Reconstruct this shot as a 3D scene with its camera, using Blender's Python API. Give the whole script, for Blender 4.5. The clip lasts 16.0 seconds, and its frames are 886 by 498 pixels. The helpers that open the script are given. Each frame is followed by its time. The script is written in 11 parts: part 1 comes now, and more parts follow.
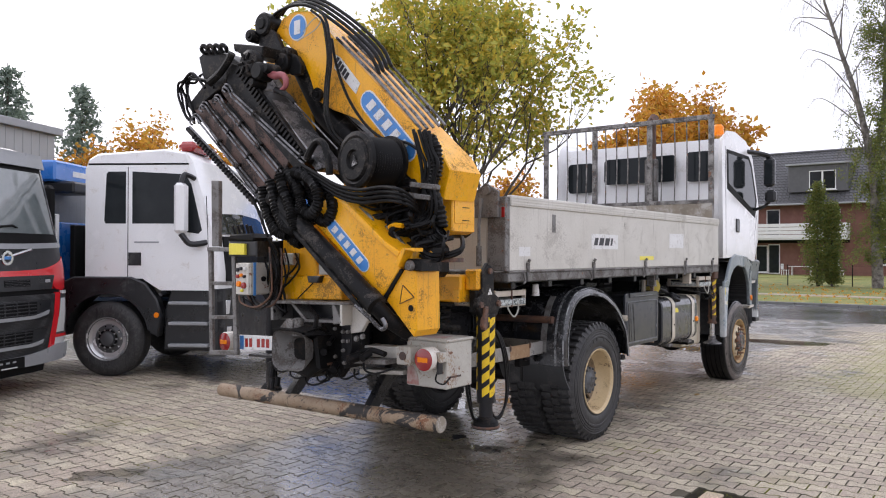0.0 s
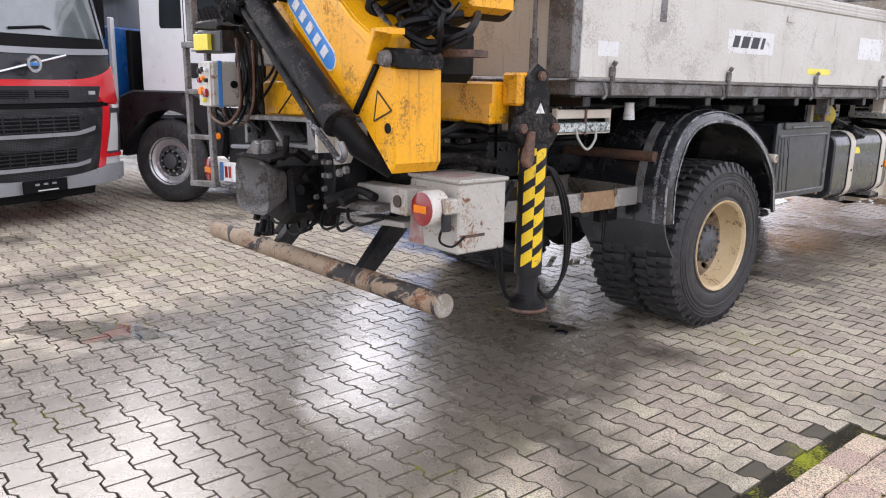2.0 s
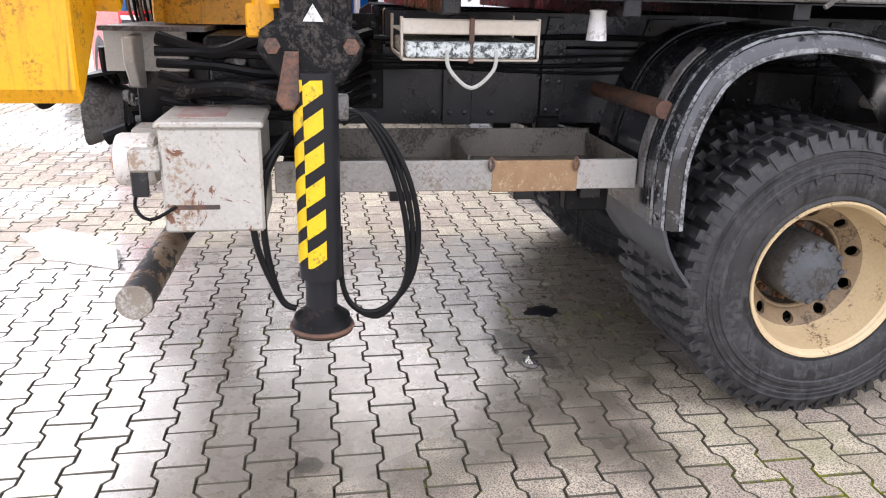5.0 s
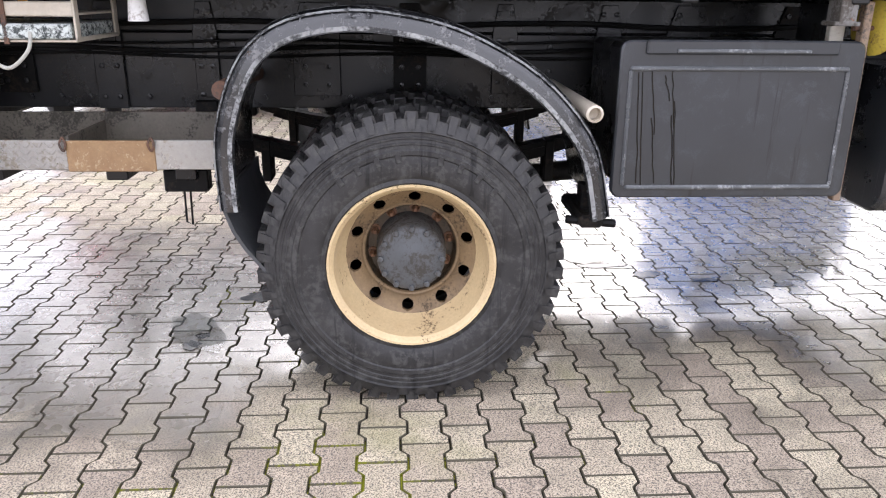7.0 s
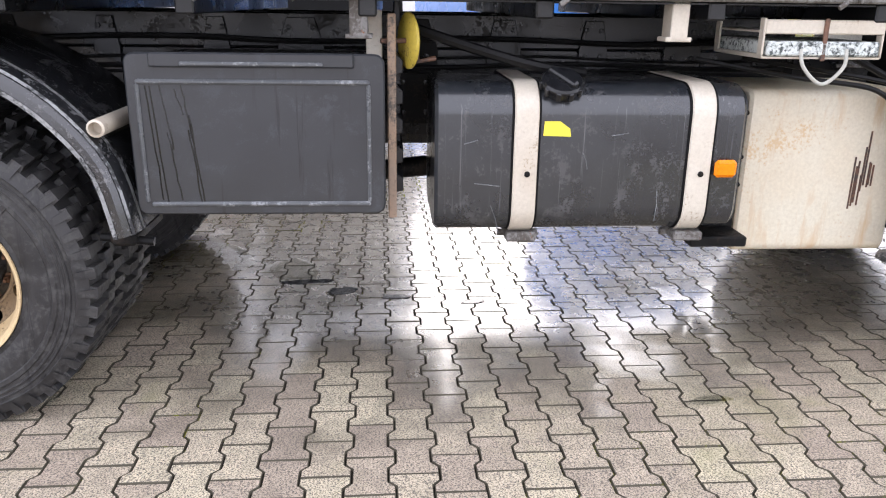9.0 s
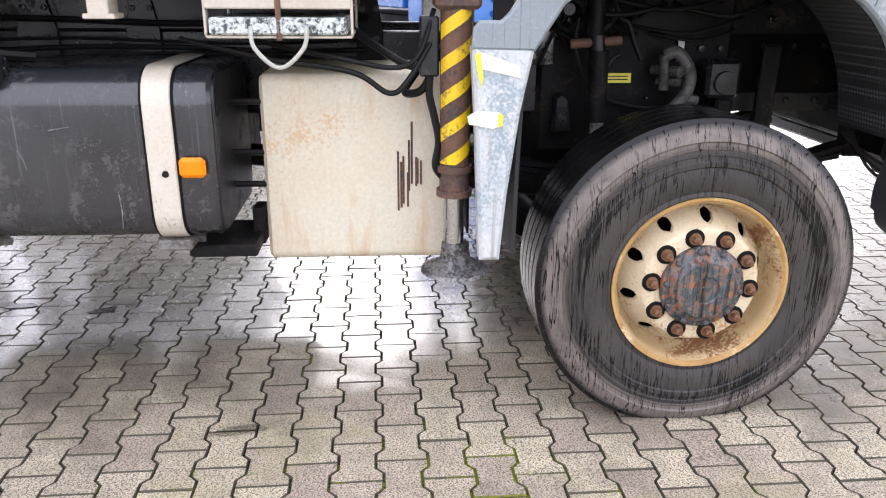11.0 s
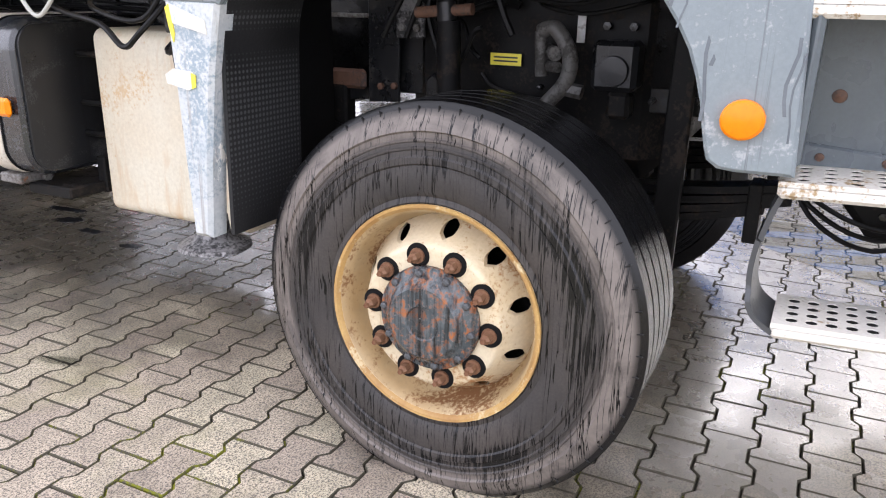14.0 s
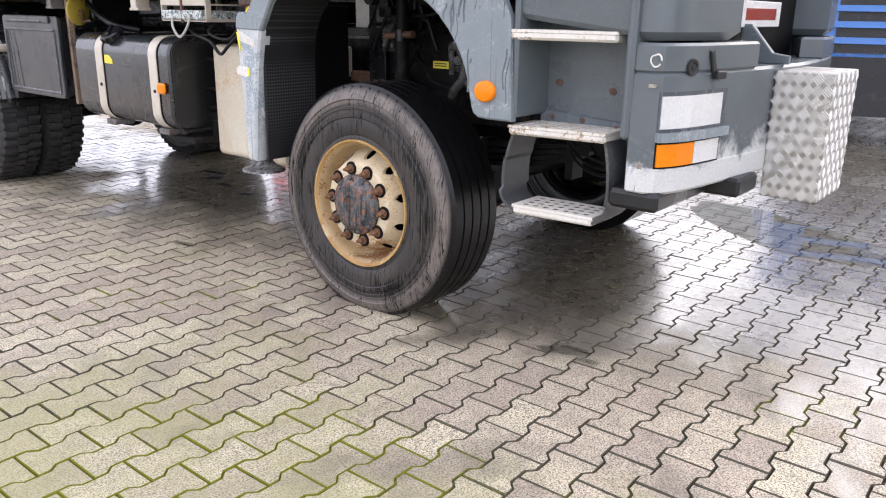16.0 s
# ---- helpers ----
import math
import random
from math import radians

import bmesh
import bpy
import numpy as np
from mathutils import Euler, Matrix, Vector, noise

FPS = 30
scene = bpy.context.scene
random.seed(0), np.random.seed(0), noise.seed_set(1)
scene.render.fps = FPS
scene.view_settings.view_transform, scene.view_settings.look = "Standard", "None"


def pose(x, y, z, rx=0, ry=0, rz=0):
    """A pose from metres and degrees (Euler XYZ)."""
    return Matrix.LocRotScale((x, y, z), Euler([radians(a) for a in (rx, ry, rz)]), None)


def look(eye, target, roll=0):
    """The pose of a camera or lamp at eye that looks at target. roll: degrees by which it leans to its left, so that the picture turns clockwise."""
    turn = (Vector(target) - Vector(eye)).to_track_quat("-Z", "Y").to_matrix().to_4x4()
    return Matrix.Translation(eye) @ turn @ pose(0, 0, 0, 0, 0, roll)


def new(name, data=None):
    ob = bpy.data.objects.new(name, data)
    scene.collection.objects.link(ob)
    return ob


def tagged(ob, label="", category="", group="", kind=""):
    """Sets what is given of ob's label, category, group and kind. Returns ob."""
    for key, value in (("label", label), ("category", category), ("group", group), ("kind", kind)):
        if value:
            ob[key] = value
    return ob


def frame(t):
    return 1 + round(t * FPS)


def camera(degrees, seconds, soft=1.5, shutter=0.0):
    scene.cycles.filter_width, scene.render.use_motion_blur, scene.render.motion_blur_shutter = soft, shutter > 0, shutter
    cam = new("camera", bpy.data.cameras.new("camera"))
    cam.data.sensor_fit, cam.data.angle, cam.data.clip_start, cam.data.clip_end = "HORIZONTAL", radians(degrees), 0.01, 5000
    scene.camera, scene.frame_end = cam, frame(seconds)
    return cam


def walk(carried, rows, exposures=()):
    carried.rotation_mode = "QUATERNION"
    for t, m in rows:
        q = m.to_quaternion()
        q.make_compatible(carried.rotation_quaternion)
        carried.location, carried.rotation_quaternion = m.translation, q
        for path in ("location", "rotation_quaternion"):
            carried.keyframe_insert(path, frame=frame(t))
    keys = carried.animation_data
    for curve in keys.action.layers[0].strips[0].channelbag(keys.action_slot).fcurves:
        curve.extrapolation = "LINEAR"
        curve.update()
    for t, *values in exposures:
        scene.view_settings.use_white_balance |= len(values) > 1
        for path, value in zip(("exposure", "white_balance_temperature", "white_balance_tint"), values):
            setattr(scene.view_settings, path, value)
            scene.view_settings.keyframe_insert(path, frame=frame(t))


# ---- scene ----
cam = camera(60.0, 16.0, 1.1)
PATH = [
    (0, (4.359, -6.561, 1.719), (3.154, -4.964, 1.731), 0.2),
    (0.5, (4.181, -6.145, 1.695), (2.935, -4.584, 1.617), 0.5),
    (1, (4.046, -5.654, 1.674), (2.739, -4.152, 1.484), 0.7),
    (1.5, (3.88, -5.16, 1.602), (2.501, -3.746, 1.288), 1.0),
    (2, (3.728, -4.615, 1.551), (2.258, -3.327, 1.127), 1.2),
    (2.5, (3.571, -4.131, 1.523), (2.011, -2.984, 1.024), 1.4),
    (3, (3.453, -3.652, 1.514), (1.798, -2.674, 0.962), 1.7),
    (3.2, (3.466, -3.432, 1.496), (1.767, -2.543, 0.93), 1.7),
    (5.3, (3.573, -1.533, 1.502), (1.692, -1.283, 0.871), 1.1),
    (5.5, (3.588, -1.353, 1.499), (1.702, -1.139, 0.87), 0.9),
    (6, (3.717, -0.911, 1.509), (1.829, -0.745, 0.869), 0.6),
    (6.5, (3.744, -0.477, 1.475), (1.855, -0.347, 0.831), 0.6),
    (7, (3.774, -0.051, 1.472), (1.884, 0.079, 0.833), 0.6),
    (7.5, (3.829, 0.349, 1.515), (1.942, 0.494, 0.869), 0.8),
    (8, (3.794, 0.795, 1.469), (1.896, 0.939, 0.857), 0.8),
    (8.5, (3.797, 1.183, 1.441), (1.891, 1.328, 0.852), 0.7),
    (9, (3.792, 1.554, 1.487), (1.895, 1.712, 0.875), 0.8),
    (9.5, (3.715, 1.961, 1.48), (1.822, 2.122, 0.854), 0.7),
    (10, (3.694, 2.382, 1.48), (1.811, 2.57, 0.833), 0.8),
    (10.2, (3.694, 2.558, 1.492), (1.815, 2.759, 0.838), 1.0),
    (12.3, (2.877, 4.331, 1.422), (0.979, 4.27, 0.794), 0.1),
    (12.5, (2.764, 4.403, 1.425), (0.868, 4.284, 0.802), 0.4),
    (13, (2.622, 4.633, 1.412), (0.752, 4.294, 0.791), 0.6),
    (13.5, (2.656, 4.904, 1.382), (0.855, 4.302, 0.752), 0.7),
    (14, (2.878, 5.225, 1.333), (1.169, 4.407, 0.693), 1.0),
    (14.5, (3.072, 5.642, 1.346), (1.448, 4.668, 0.702), 1.3),
    (15, (3.294, 6.053, 1.356), (1.735, 4.972, 0.722), 1.3),
    (15.5, (3.525, 6.455, 1.372), (2.003, 5.317, 0.749), 1.3),
    (16, (3.711, 6.891, 1.39), (2.216, 5.701, 0.799), 0.9),
]
EXPOSURE = [(0, 0.76), (1, 0.96), (2, 1.24), (3, 1.42), (5.3, 1.74), (10.2, 1.78), (12.3, 1.74), (13, 1.86), (14, 1.86), (15, 1.66), (16, 1.46)]
walk(cam, [(t, look(eye, target, roll)) for t, eye, target, roll in PATH], EXPOSURE)

# ---- light: an overcast sky, thin cloud in front of a low sun ----
world = bpy.data.worlds.new("overcast")
scene.world = world
world.use_nodes = True
wt = world.node_tree
wt.nodes.clear()
w_out = wt.nodes.new("ShaderNodeOutputWorld")
w_bg = wt.nodes.new("ShaderNodeBackground")
w_sky = wt.nodes.new("ShaderNodeTexSky")
w_sky.sky_type = "NISHITA"
w_sky.sun_disc = False
w_sky.sun_elevation = radians(27)
w_sky.sun_rotation = radians(278)
w_sky.dust_density = 6.0
w_mix = wt.nodes.new("ShaderNodeMix")
w_mix.data_type = "RGBA"
w_mix.inputs[0].default_value = 0.93
w_mix.inputs[7].default_value = (8.45, 8.45, 9.75, 1)
wt.links.new(w_sky.outputs[0], w_mix.inputs[6])
wt.links.new(w_mix.outputs[2], w_bg.inputs[0])
w_bg.inputs[1].default_value = 0.1
wt.links.new(w_bg.outputs[0], w_out.inputs[0])
sun = new("sun", bpy.data.lights.new("sun", "SUN"))
sun.data.energy = 0.8
sun.data.angle = radians(60)
sun.data.color = (1, 0.95, 0.93)
sun.matrix_world = look((-14, 3.6, 8.4), (0, 2, 0))

# ---- geometry helpers ----


class Geo:
    """Vertices and faces of one mesh, gathered shape by shape."""

    def __init__(self):
        self.v, self.f = [], []

    def add(self, verts, faces, m=None):
        n = len(self.v)
        self.v += [tuple(m @ Vector(p)) for p in verts] if m is not None else [tuple(p) for p in verts]
        self.f += [tuple(i + n for i in f) for f in faces]
        return self

    def box(self, x0, x1, y0, y1, z0, z1, b=0.004, m=None):
        b = min(b, (x1 - x0) * 0.45, (y1 - y0) * 0.45, (z1 - z0) * 0.45)
        lo, hi = (x0, y0, z0), (x1, y1, z1)
        verts, index = [], {}
        for sx in (0, 1):
            for sy in (0, 1):
                for sz in (0, 1):
                    s = (sx, sy, sz)
                    for a in range(3):
                        p = []
                        for k in range(3):
                            edge = hi[k] if s[k] else lo[k]
                            p.append(edge if k == a else edge + (-b if s[k] else b))
                        index[s, a] = len(verts)
                        verts.append(p)
        faces = []
        for a in range(3):
            u, w = (a + 1) % 3, (a + 2) % 3
            for side in (0, 1):
                ring = []
                for cu, cw in ((0, 0), (1, 0), (1, 1), (0, 1)):
                    s = [0, 0, 0]
                    s[a], s[u], s[w] = side, cu, cw
                    ring.append(index[tuple(s), a])
                faces.append(ring if side else ring[::-1])
            for cu in (0, 1):
                for cw in (0, 1):
                    s0, s1 = [0, 0, 0], [0, 0, 0]
                    s0[a], s0[u], s0[w] = 0, cu, cw
                    s1[a], s1[u], s1[w] = 1, cu, cw
                    s0, s1 = tuple(s0), tuple(s1)
                    q = [index[s0, u], index[s1, u], index[s1, w], index[s0, w]]
                    faces.append(q if cu != cw else q[::-1])
        for sx in (0, 1):
            for sy in (0, 1):
                for sz in (0, 1):
                    s = (sx, sy, sz)
                    t = [index[s, 0], index[s, 1], index[s, 2]]
                    faces.append(t if (sx + sy + sz) % 2 else t[::-1])
        return self.add(verts, faces, m)

    def prism(self, pts, axis, a0, a1, b=0.0, m=None):
        """A flat outline, given in the other two axes, made thick along axis from a0 to a1, its rims chamfered by b."""
        if sum(p[0] * q[1] - q[0] * p[1] for p, q in zip(pts, pts[1:] + pts[:1])) < 0:
            pts = pts[::-1]
        n = len(pts)

        def put(p, a):
            return {"x": (a, p[0], p[1]), "y": (p[1], a, p[0]), "z": (p[0], p[1], a)}[axis]

        def inset(d):
            out = []
            for i in range(n):
                p, c, q = Vector(pts[i - 1]), Vector(pts[i]), Vector(pts[(i + 1) % n])
                e0, e1 = (c - p).normalized(), (q - c).normalized()
                n0, n1 = Vector((-e0.y, e0.x)), Vector((-e1.y, e1.x))
                k = n0 + n1
                k = k / max(k.length_squared * 0.5, 0.4) if k.length > 1e-6 else n0
                out.append(c + k * d)
            return out

        rings = []
        if b > 0:
            small = inset(b)
            rings = [[put(p, a0) for p in small], [put(p, a0 + b) for p in pts], [put(p, a1 - b) for p in pts], [put(p, a1) for p in small]]
        else:
            rings = [[put(p, a0) for p in pts], [put(p, a1) for p in pts]]
        verts = [p for r in rings for p in r]
        faces = [tuple(range(n))[::-1], tuple(range(len(verts) - n, len(verts)))]
        for k in range(len(rings) - 1):
            for i in range(n):
                j = (i + 1) % n
                faces.append((k * n + i, k * n + j, k * n + n + j, k * n + n + i))
        return self.add(verts, faces, m)

    def tube(self, pts, r, n=8, r1=None, m=None):
        """A round bar along a line of points, from radius r to r1."""
        pts = [Vector(p) for p in pts]
        r1 = r if r1 is None else r1
        t0 = (pts[1] - pts[0]).normalized()
        side = t0.orthogonal().normalized()
        verts, faces, last = [], [], len(pts) - 1
        for i, p in enumerate(pts):
            t = (pts[min(i + 1, last)] - pts[max(i - 1, 0)]).normalized()
            side = (side - t * side.dot(t)).normalized()
            up = t.cross(side)
            rr = r + (r1 - r) * i / last
            verts += [p + (side * math.cos(k * math.tau / n) + up * math.sin(k * math.tau / n)) * rr for k in range(n)]
        for i in range(last):
            for k in range(n):
                j = (k + 1) % n
                faces.append((i * n + k, i * n + j, i * n + n + j, i * n + n + k))
        faces += [tuple(range(n))[::-1], tuple(range(last * n, last * n + n))]
        return self.add(verts, faces, m)

    def lathe(self, profile, centre, axis="x", n=40, closed=False, caps=True, m=None):
        """A profile of (along, radius) turned about an axis through centre."""
        c, verts, faces = Vector(centre), [], []
        k = len(profile)
        for i in range(n):
            a = math.tau * i / n
            for along, r in profile:
                u, w = r * math.cos(a), r * math.sin(a)
                verts.append(c + Vector({"x": (along, u, w), "y": (w, along, u), "z": (u, w, along)}[axis]))
        for i in range(n):
            j = (i + 1) % n
            for q in range(k if closed else k - 1):
                p = (q + 1) % k
                faces.append((i * k + q, i * k + p, j * k + p, j * k + q))
        if caps and not closed:
            if profile[0][1] > 1e-5:
                faces.append(tuple(i * k for i in range(n)))
            if profile[-1][1] > 1e-5:
                faces.append(tuple(i * k + k - 1 for i in range(n))[::-1])
        return self.add(verts, faces, m)

    def sweep(self, path, profile, closed=False):
        """A profile of (across, up) swept along a path of (y, z) in planes across x: arch-shaped wings and guards."""
        verts, faces, k, last = [], [], len(profile), len(path) - 1
        for i, (y, z) in enumerate(path):
            y0, z0 = path[max(i - 1, 0)]
            y1, z1 = path[min(i + 1, last)]
            d = Vector((y1 - y0, z1 - z0)).normalized()
            for a, h in profile:
                verts.append((a, y - d.y * h, z + d.x * h))
        for i in range(last):
            for q in range(k if closed else k - 1):
                p = (q + 1) % k
                faces.append((i * k + q, i * k + p, i * k + k + p, i * k + k + q))
        if closed:
            faces += [tuple(range(k))[::-1], tuple(range(last * k, last * k + k))]
        return self.add(verts, faces)


def curve(pts, steps=6):
    """A smooth line through points."""
    pts = [Vector(p) for p in pts]
    out = []
    for i in range(len(pts) - 1):
        p0, p1, p2, p3 = pts[max(i - 1, 0)], pts[i], pts[i + 1], pts[min(i + 2, len(pts) - 1)]
        for s in range(steps):
            t = s / steps
            out.append(0.5 * (2 * p1 + (p2 - p0) * t + (2 * p0 - 5 * p1 + 4 * p2 - p3) * t * t + (3 * p1 - p0 - 3 * p2 + p3) * t ** 3))
    return out + [pts[-1]]


def arc(c, r, a0, a1, n):
    return [(c[0] + r * math.cos(radians(a0 + (a1 - a0) * i / n)), c[1] + r * math.sin(radians(a0 + (a1 - a0) * i / n))) for i in range(n + 1)]


def rounded(x0, x1, y0, y1, r, n=4):
    """A rectangle's outline with round corners."""
    return (arc((x1 - r, y1 - r), r, 0, 90, n) + arc((x0 + r, y1 - r), r, 90, 180, n) + arc((x0 + r, y0 + r), r, 180, 270, n) + arc((x1 - r, y0 + r), r, 270, 360, n))


def mesh_of(name, g, material, flat=False, mend=True):
    me = bpy.data.meshes.new(name)
    me.from_pydata(g.v, [], g.f)
    me.materials.append(material)
    if mend:
        bm = bmesh.new()
        bm.from_mesh(me)
        bmesh.ops.recalc_face_normals(bm, faces=bm.faces)
        bm.to_mesh(me)
        bm.free()
    if not flat:
        me.polygons.foreach_set("use_smooth", [True] * len(me.polygons))
        me.set_sharp_from_angle(angle=radians(32))
    return me


def part(name, g, material, parent, label=""):
    """One mesh object under a thing or a part."""
    ob = new(name, g if isinstance(g, bpy.types.Mesh) else mesh_of(name, g, material))
    ob.parent = parent
    if name in ("wheel", "rim_disc", "wheel_disc"):
        bm = bmesh.new()
        bm.from_mesh(ob.data)
        bmesh.ops.remove_doubles(bm, verts=bm.verts, dist=0.0004)
        bm.to_mesh(ob.data)
        bm.free()
    return tagged(ob, label)


def again(ob, parent=None, m=None):
    """Another object on the same mesh, with its own parts."""
    o = new(ob.name.split(".")[0], ob.data)
    o.parent = parent or ob.parent
    o.matrix_basis = m if m is not None else Matrix()
    if "label" in ob:
        o["label"] = ob["label"]
    for child in ob.children:
        again(child, o, child.matrix_basis.copy())
    return o


def thing(name, label, category, at=None, group="", kind=""):
    ob = new(name)
    ob.empty_display_size = 0.2
    if at is not None:
        ob.matrix_basis = at
    return tagged(ob, label, category, group, kind)


def single(name, g, material, label, category, group="", kind="", at=None, mend=True):
    """A thing of one piece."""
    ob = new(name, mesh_of(name, g, material, mend=mend))
    if at is not None:
        ob.matrix_basis = at
    return tagged(ob, label, category, group, kind)


# ---- materials ----


def nodes(name):
    m = bpy.data.materials.new(name)
    m.use_nodes = True
    t = m.node_tree
    return m, t, t.nodes["Principled BSDF"]


def node(t, kind, data_type="", operation="", **inputs):
    n = t.nodes.new("ShaderNode" + kind)
    if data_type:
        n.data_type = data_type
    if operation:
        n.operation = operation
    for key, value in inputs.items():
        sock = n.inputs[int(key[1:])] if key[0] == "i" and key[1:].isdigit() else n.inputs[key]
        if isinstance(value, bpy.types.NodeSocket):
            t.links.new(value, sock)
        else:
            sock.default_value = value
    return n


def rgb(c):
    return (*c, 1) if len(c) == 3 else c


def mixed(t, f, a, b):
    n = node(t, "Mix", data_type="RGBA")
    for sock, value in ((n.inputs[0], f), (n.inputs[6], a), (n.inputs[7], b)):
        if isinstance(value, bpy.types.NodeSocket):
            t.links.new(value, sock)
        else:
            sock.default_value = rgb(value) if isinstance(value, tuple) else value
    return n.outputs[2]


def span(t, value, a, b, lo=0.0, hi=1.0):
    n = node(t, "MapRange", Value=value, i1=a, i2=b, i3=lo, i4=hi)
    return n.outputs[0]


def noise_of(t, where, scale, detail=4.0, rough=0.6, warp=0.0):
    return node(t, "TexNoise", Vector=where, Scale=scale, Detail=detail, Roughness=rough, Distortion=warp).outputs[0]


def stretched(t, where, sx, sy, sz):
    return node(t, "Mapping", Vector=where, Scale=(sx, sy, sz)).outputs[0]


def surf(name, c, c2=None, rough=0.5, metal=0.0, scale=3.0, grain=90.0, bump=0.15, dirt=None, dirty=0.35, dscale=5.0,
         runs=None, running=0.3, chips=None, chipped=0.25, cscale=14.0, spread=0.12, coat=0.0, world_space=False, vary=0.0, spec=0.5, rscale=26.0):
    """A worn surface: two tones, grime in patches, runs of water from above, chipped spots, fine grain."""
    m, t, p = nodes(name)
    tc = node(t, "TexCoord")
    where = node(t, "NewGeometry").outputs[0] if world_space else tc.outputs["Object"]
    broad = noise_of(t, where, scale, 5, 0.6)
    fine = noise_of(t, where, grain, 3, 0.6)
    c2 = c2 or tuple(x * 0.72 for x in c)
    col = mixed(t, span(t, broad, 0.32, 0.68), c, c2)
    col = mixed(t, span(t, fine, 0.3, 0.75, 0, 0.35), col, tuple(x * 0.6 for x in c2))
    ro = span(t, broad, 0.3, 0.7, max(rough - spread, 0.02), min(rough + spread, 1))
    if dirt:
        d = noise_of(t, where, dscale, 9, 0.72, 0.5)
        d = node(t, "Math", operation="ADD", i0=d, i1=span(t, fine, 0.25, 0.75, -0.11, 0.11)).outputs[0]
        f = span(t, d, 0.63 - dirty * 0.38, 0.70 - dirty * 0.26)
        col = mixed(t, f, col, dirt)
        ro = mixed(t, f, ro, (0.8, 0.8, 0.8))
    if runs:
        streak = noise_of(t, stretched(t, where, rscale, rscale, 1.3), 1.0, 5, 0.7, 0.3)
        f = span(t, streak, 0.66 - running * 0.35, 0.74 - running * 0.2)
        col = mixed(t, f, col, runs)
    if chips:
        k = noise_of(t, where, cscale, 10, 0.74, 0.6)
        f = span(t, k, 0.70 - chipped * 0.35, 0.72 - chipped * 0.33)
        col = mixed(t, f, col, chips)
        ro = mixed(t, f, ro, (0.75, 0.75, 0.75))
    if vary:
        rnd = node(t, "ObjectInfo").outputs["Random"]
        hsv = node(t, "HueSaturation", Color=col, Value=span(t, rnd, 0, 1, 1 - vary, 1 + vary))
        col = hsv.outputs[0]
    t.links.new(col, p.inputs["Base Color"])
    t.links.new(ro, p.inputs["Roughness"])
    p.inputs["Metallic"].default_value = metal
    p.inputs["Specular IOR Level"].default_value = spec
    p.inputs["Coat Weight"].default_value = coat
    p.inputs["Coat Roughness"].default_value = 0.12
    b = node(t, "Bump", Strength=bump, Distance=0.003, Height=fine)
    t.links.new(b.outputs[0], p.inputs["Normal"])
    return m


def clear(name, c, rough=0.02, ior=1.45, through_=1.0):
    m, t, p = nodes(name)
    p.inputs["Base Color"].default_value = rgb(c)
    p.inputs["Roughness"].default_value = rough
    p.inputs["IOR"].default_value = ior
    p.inputs["Transmission Weight"].default_value = through_
    return m


RUST = (0.20, 0.075, 0.03)
GRIME = (0.03, 0.027, 0.024)
M = {}


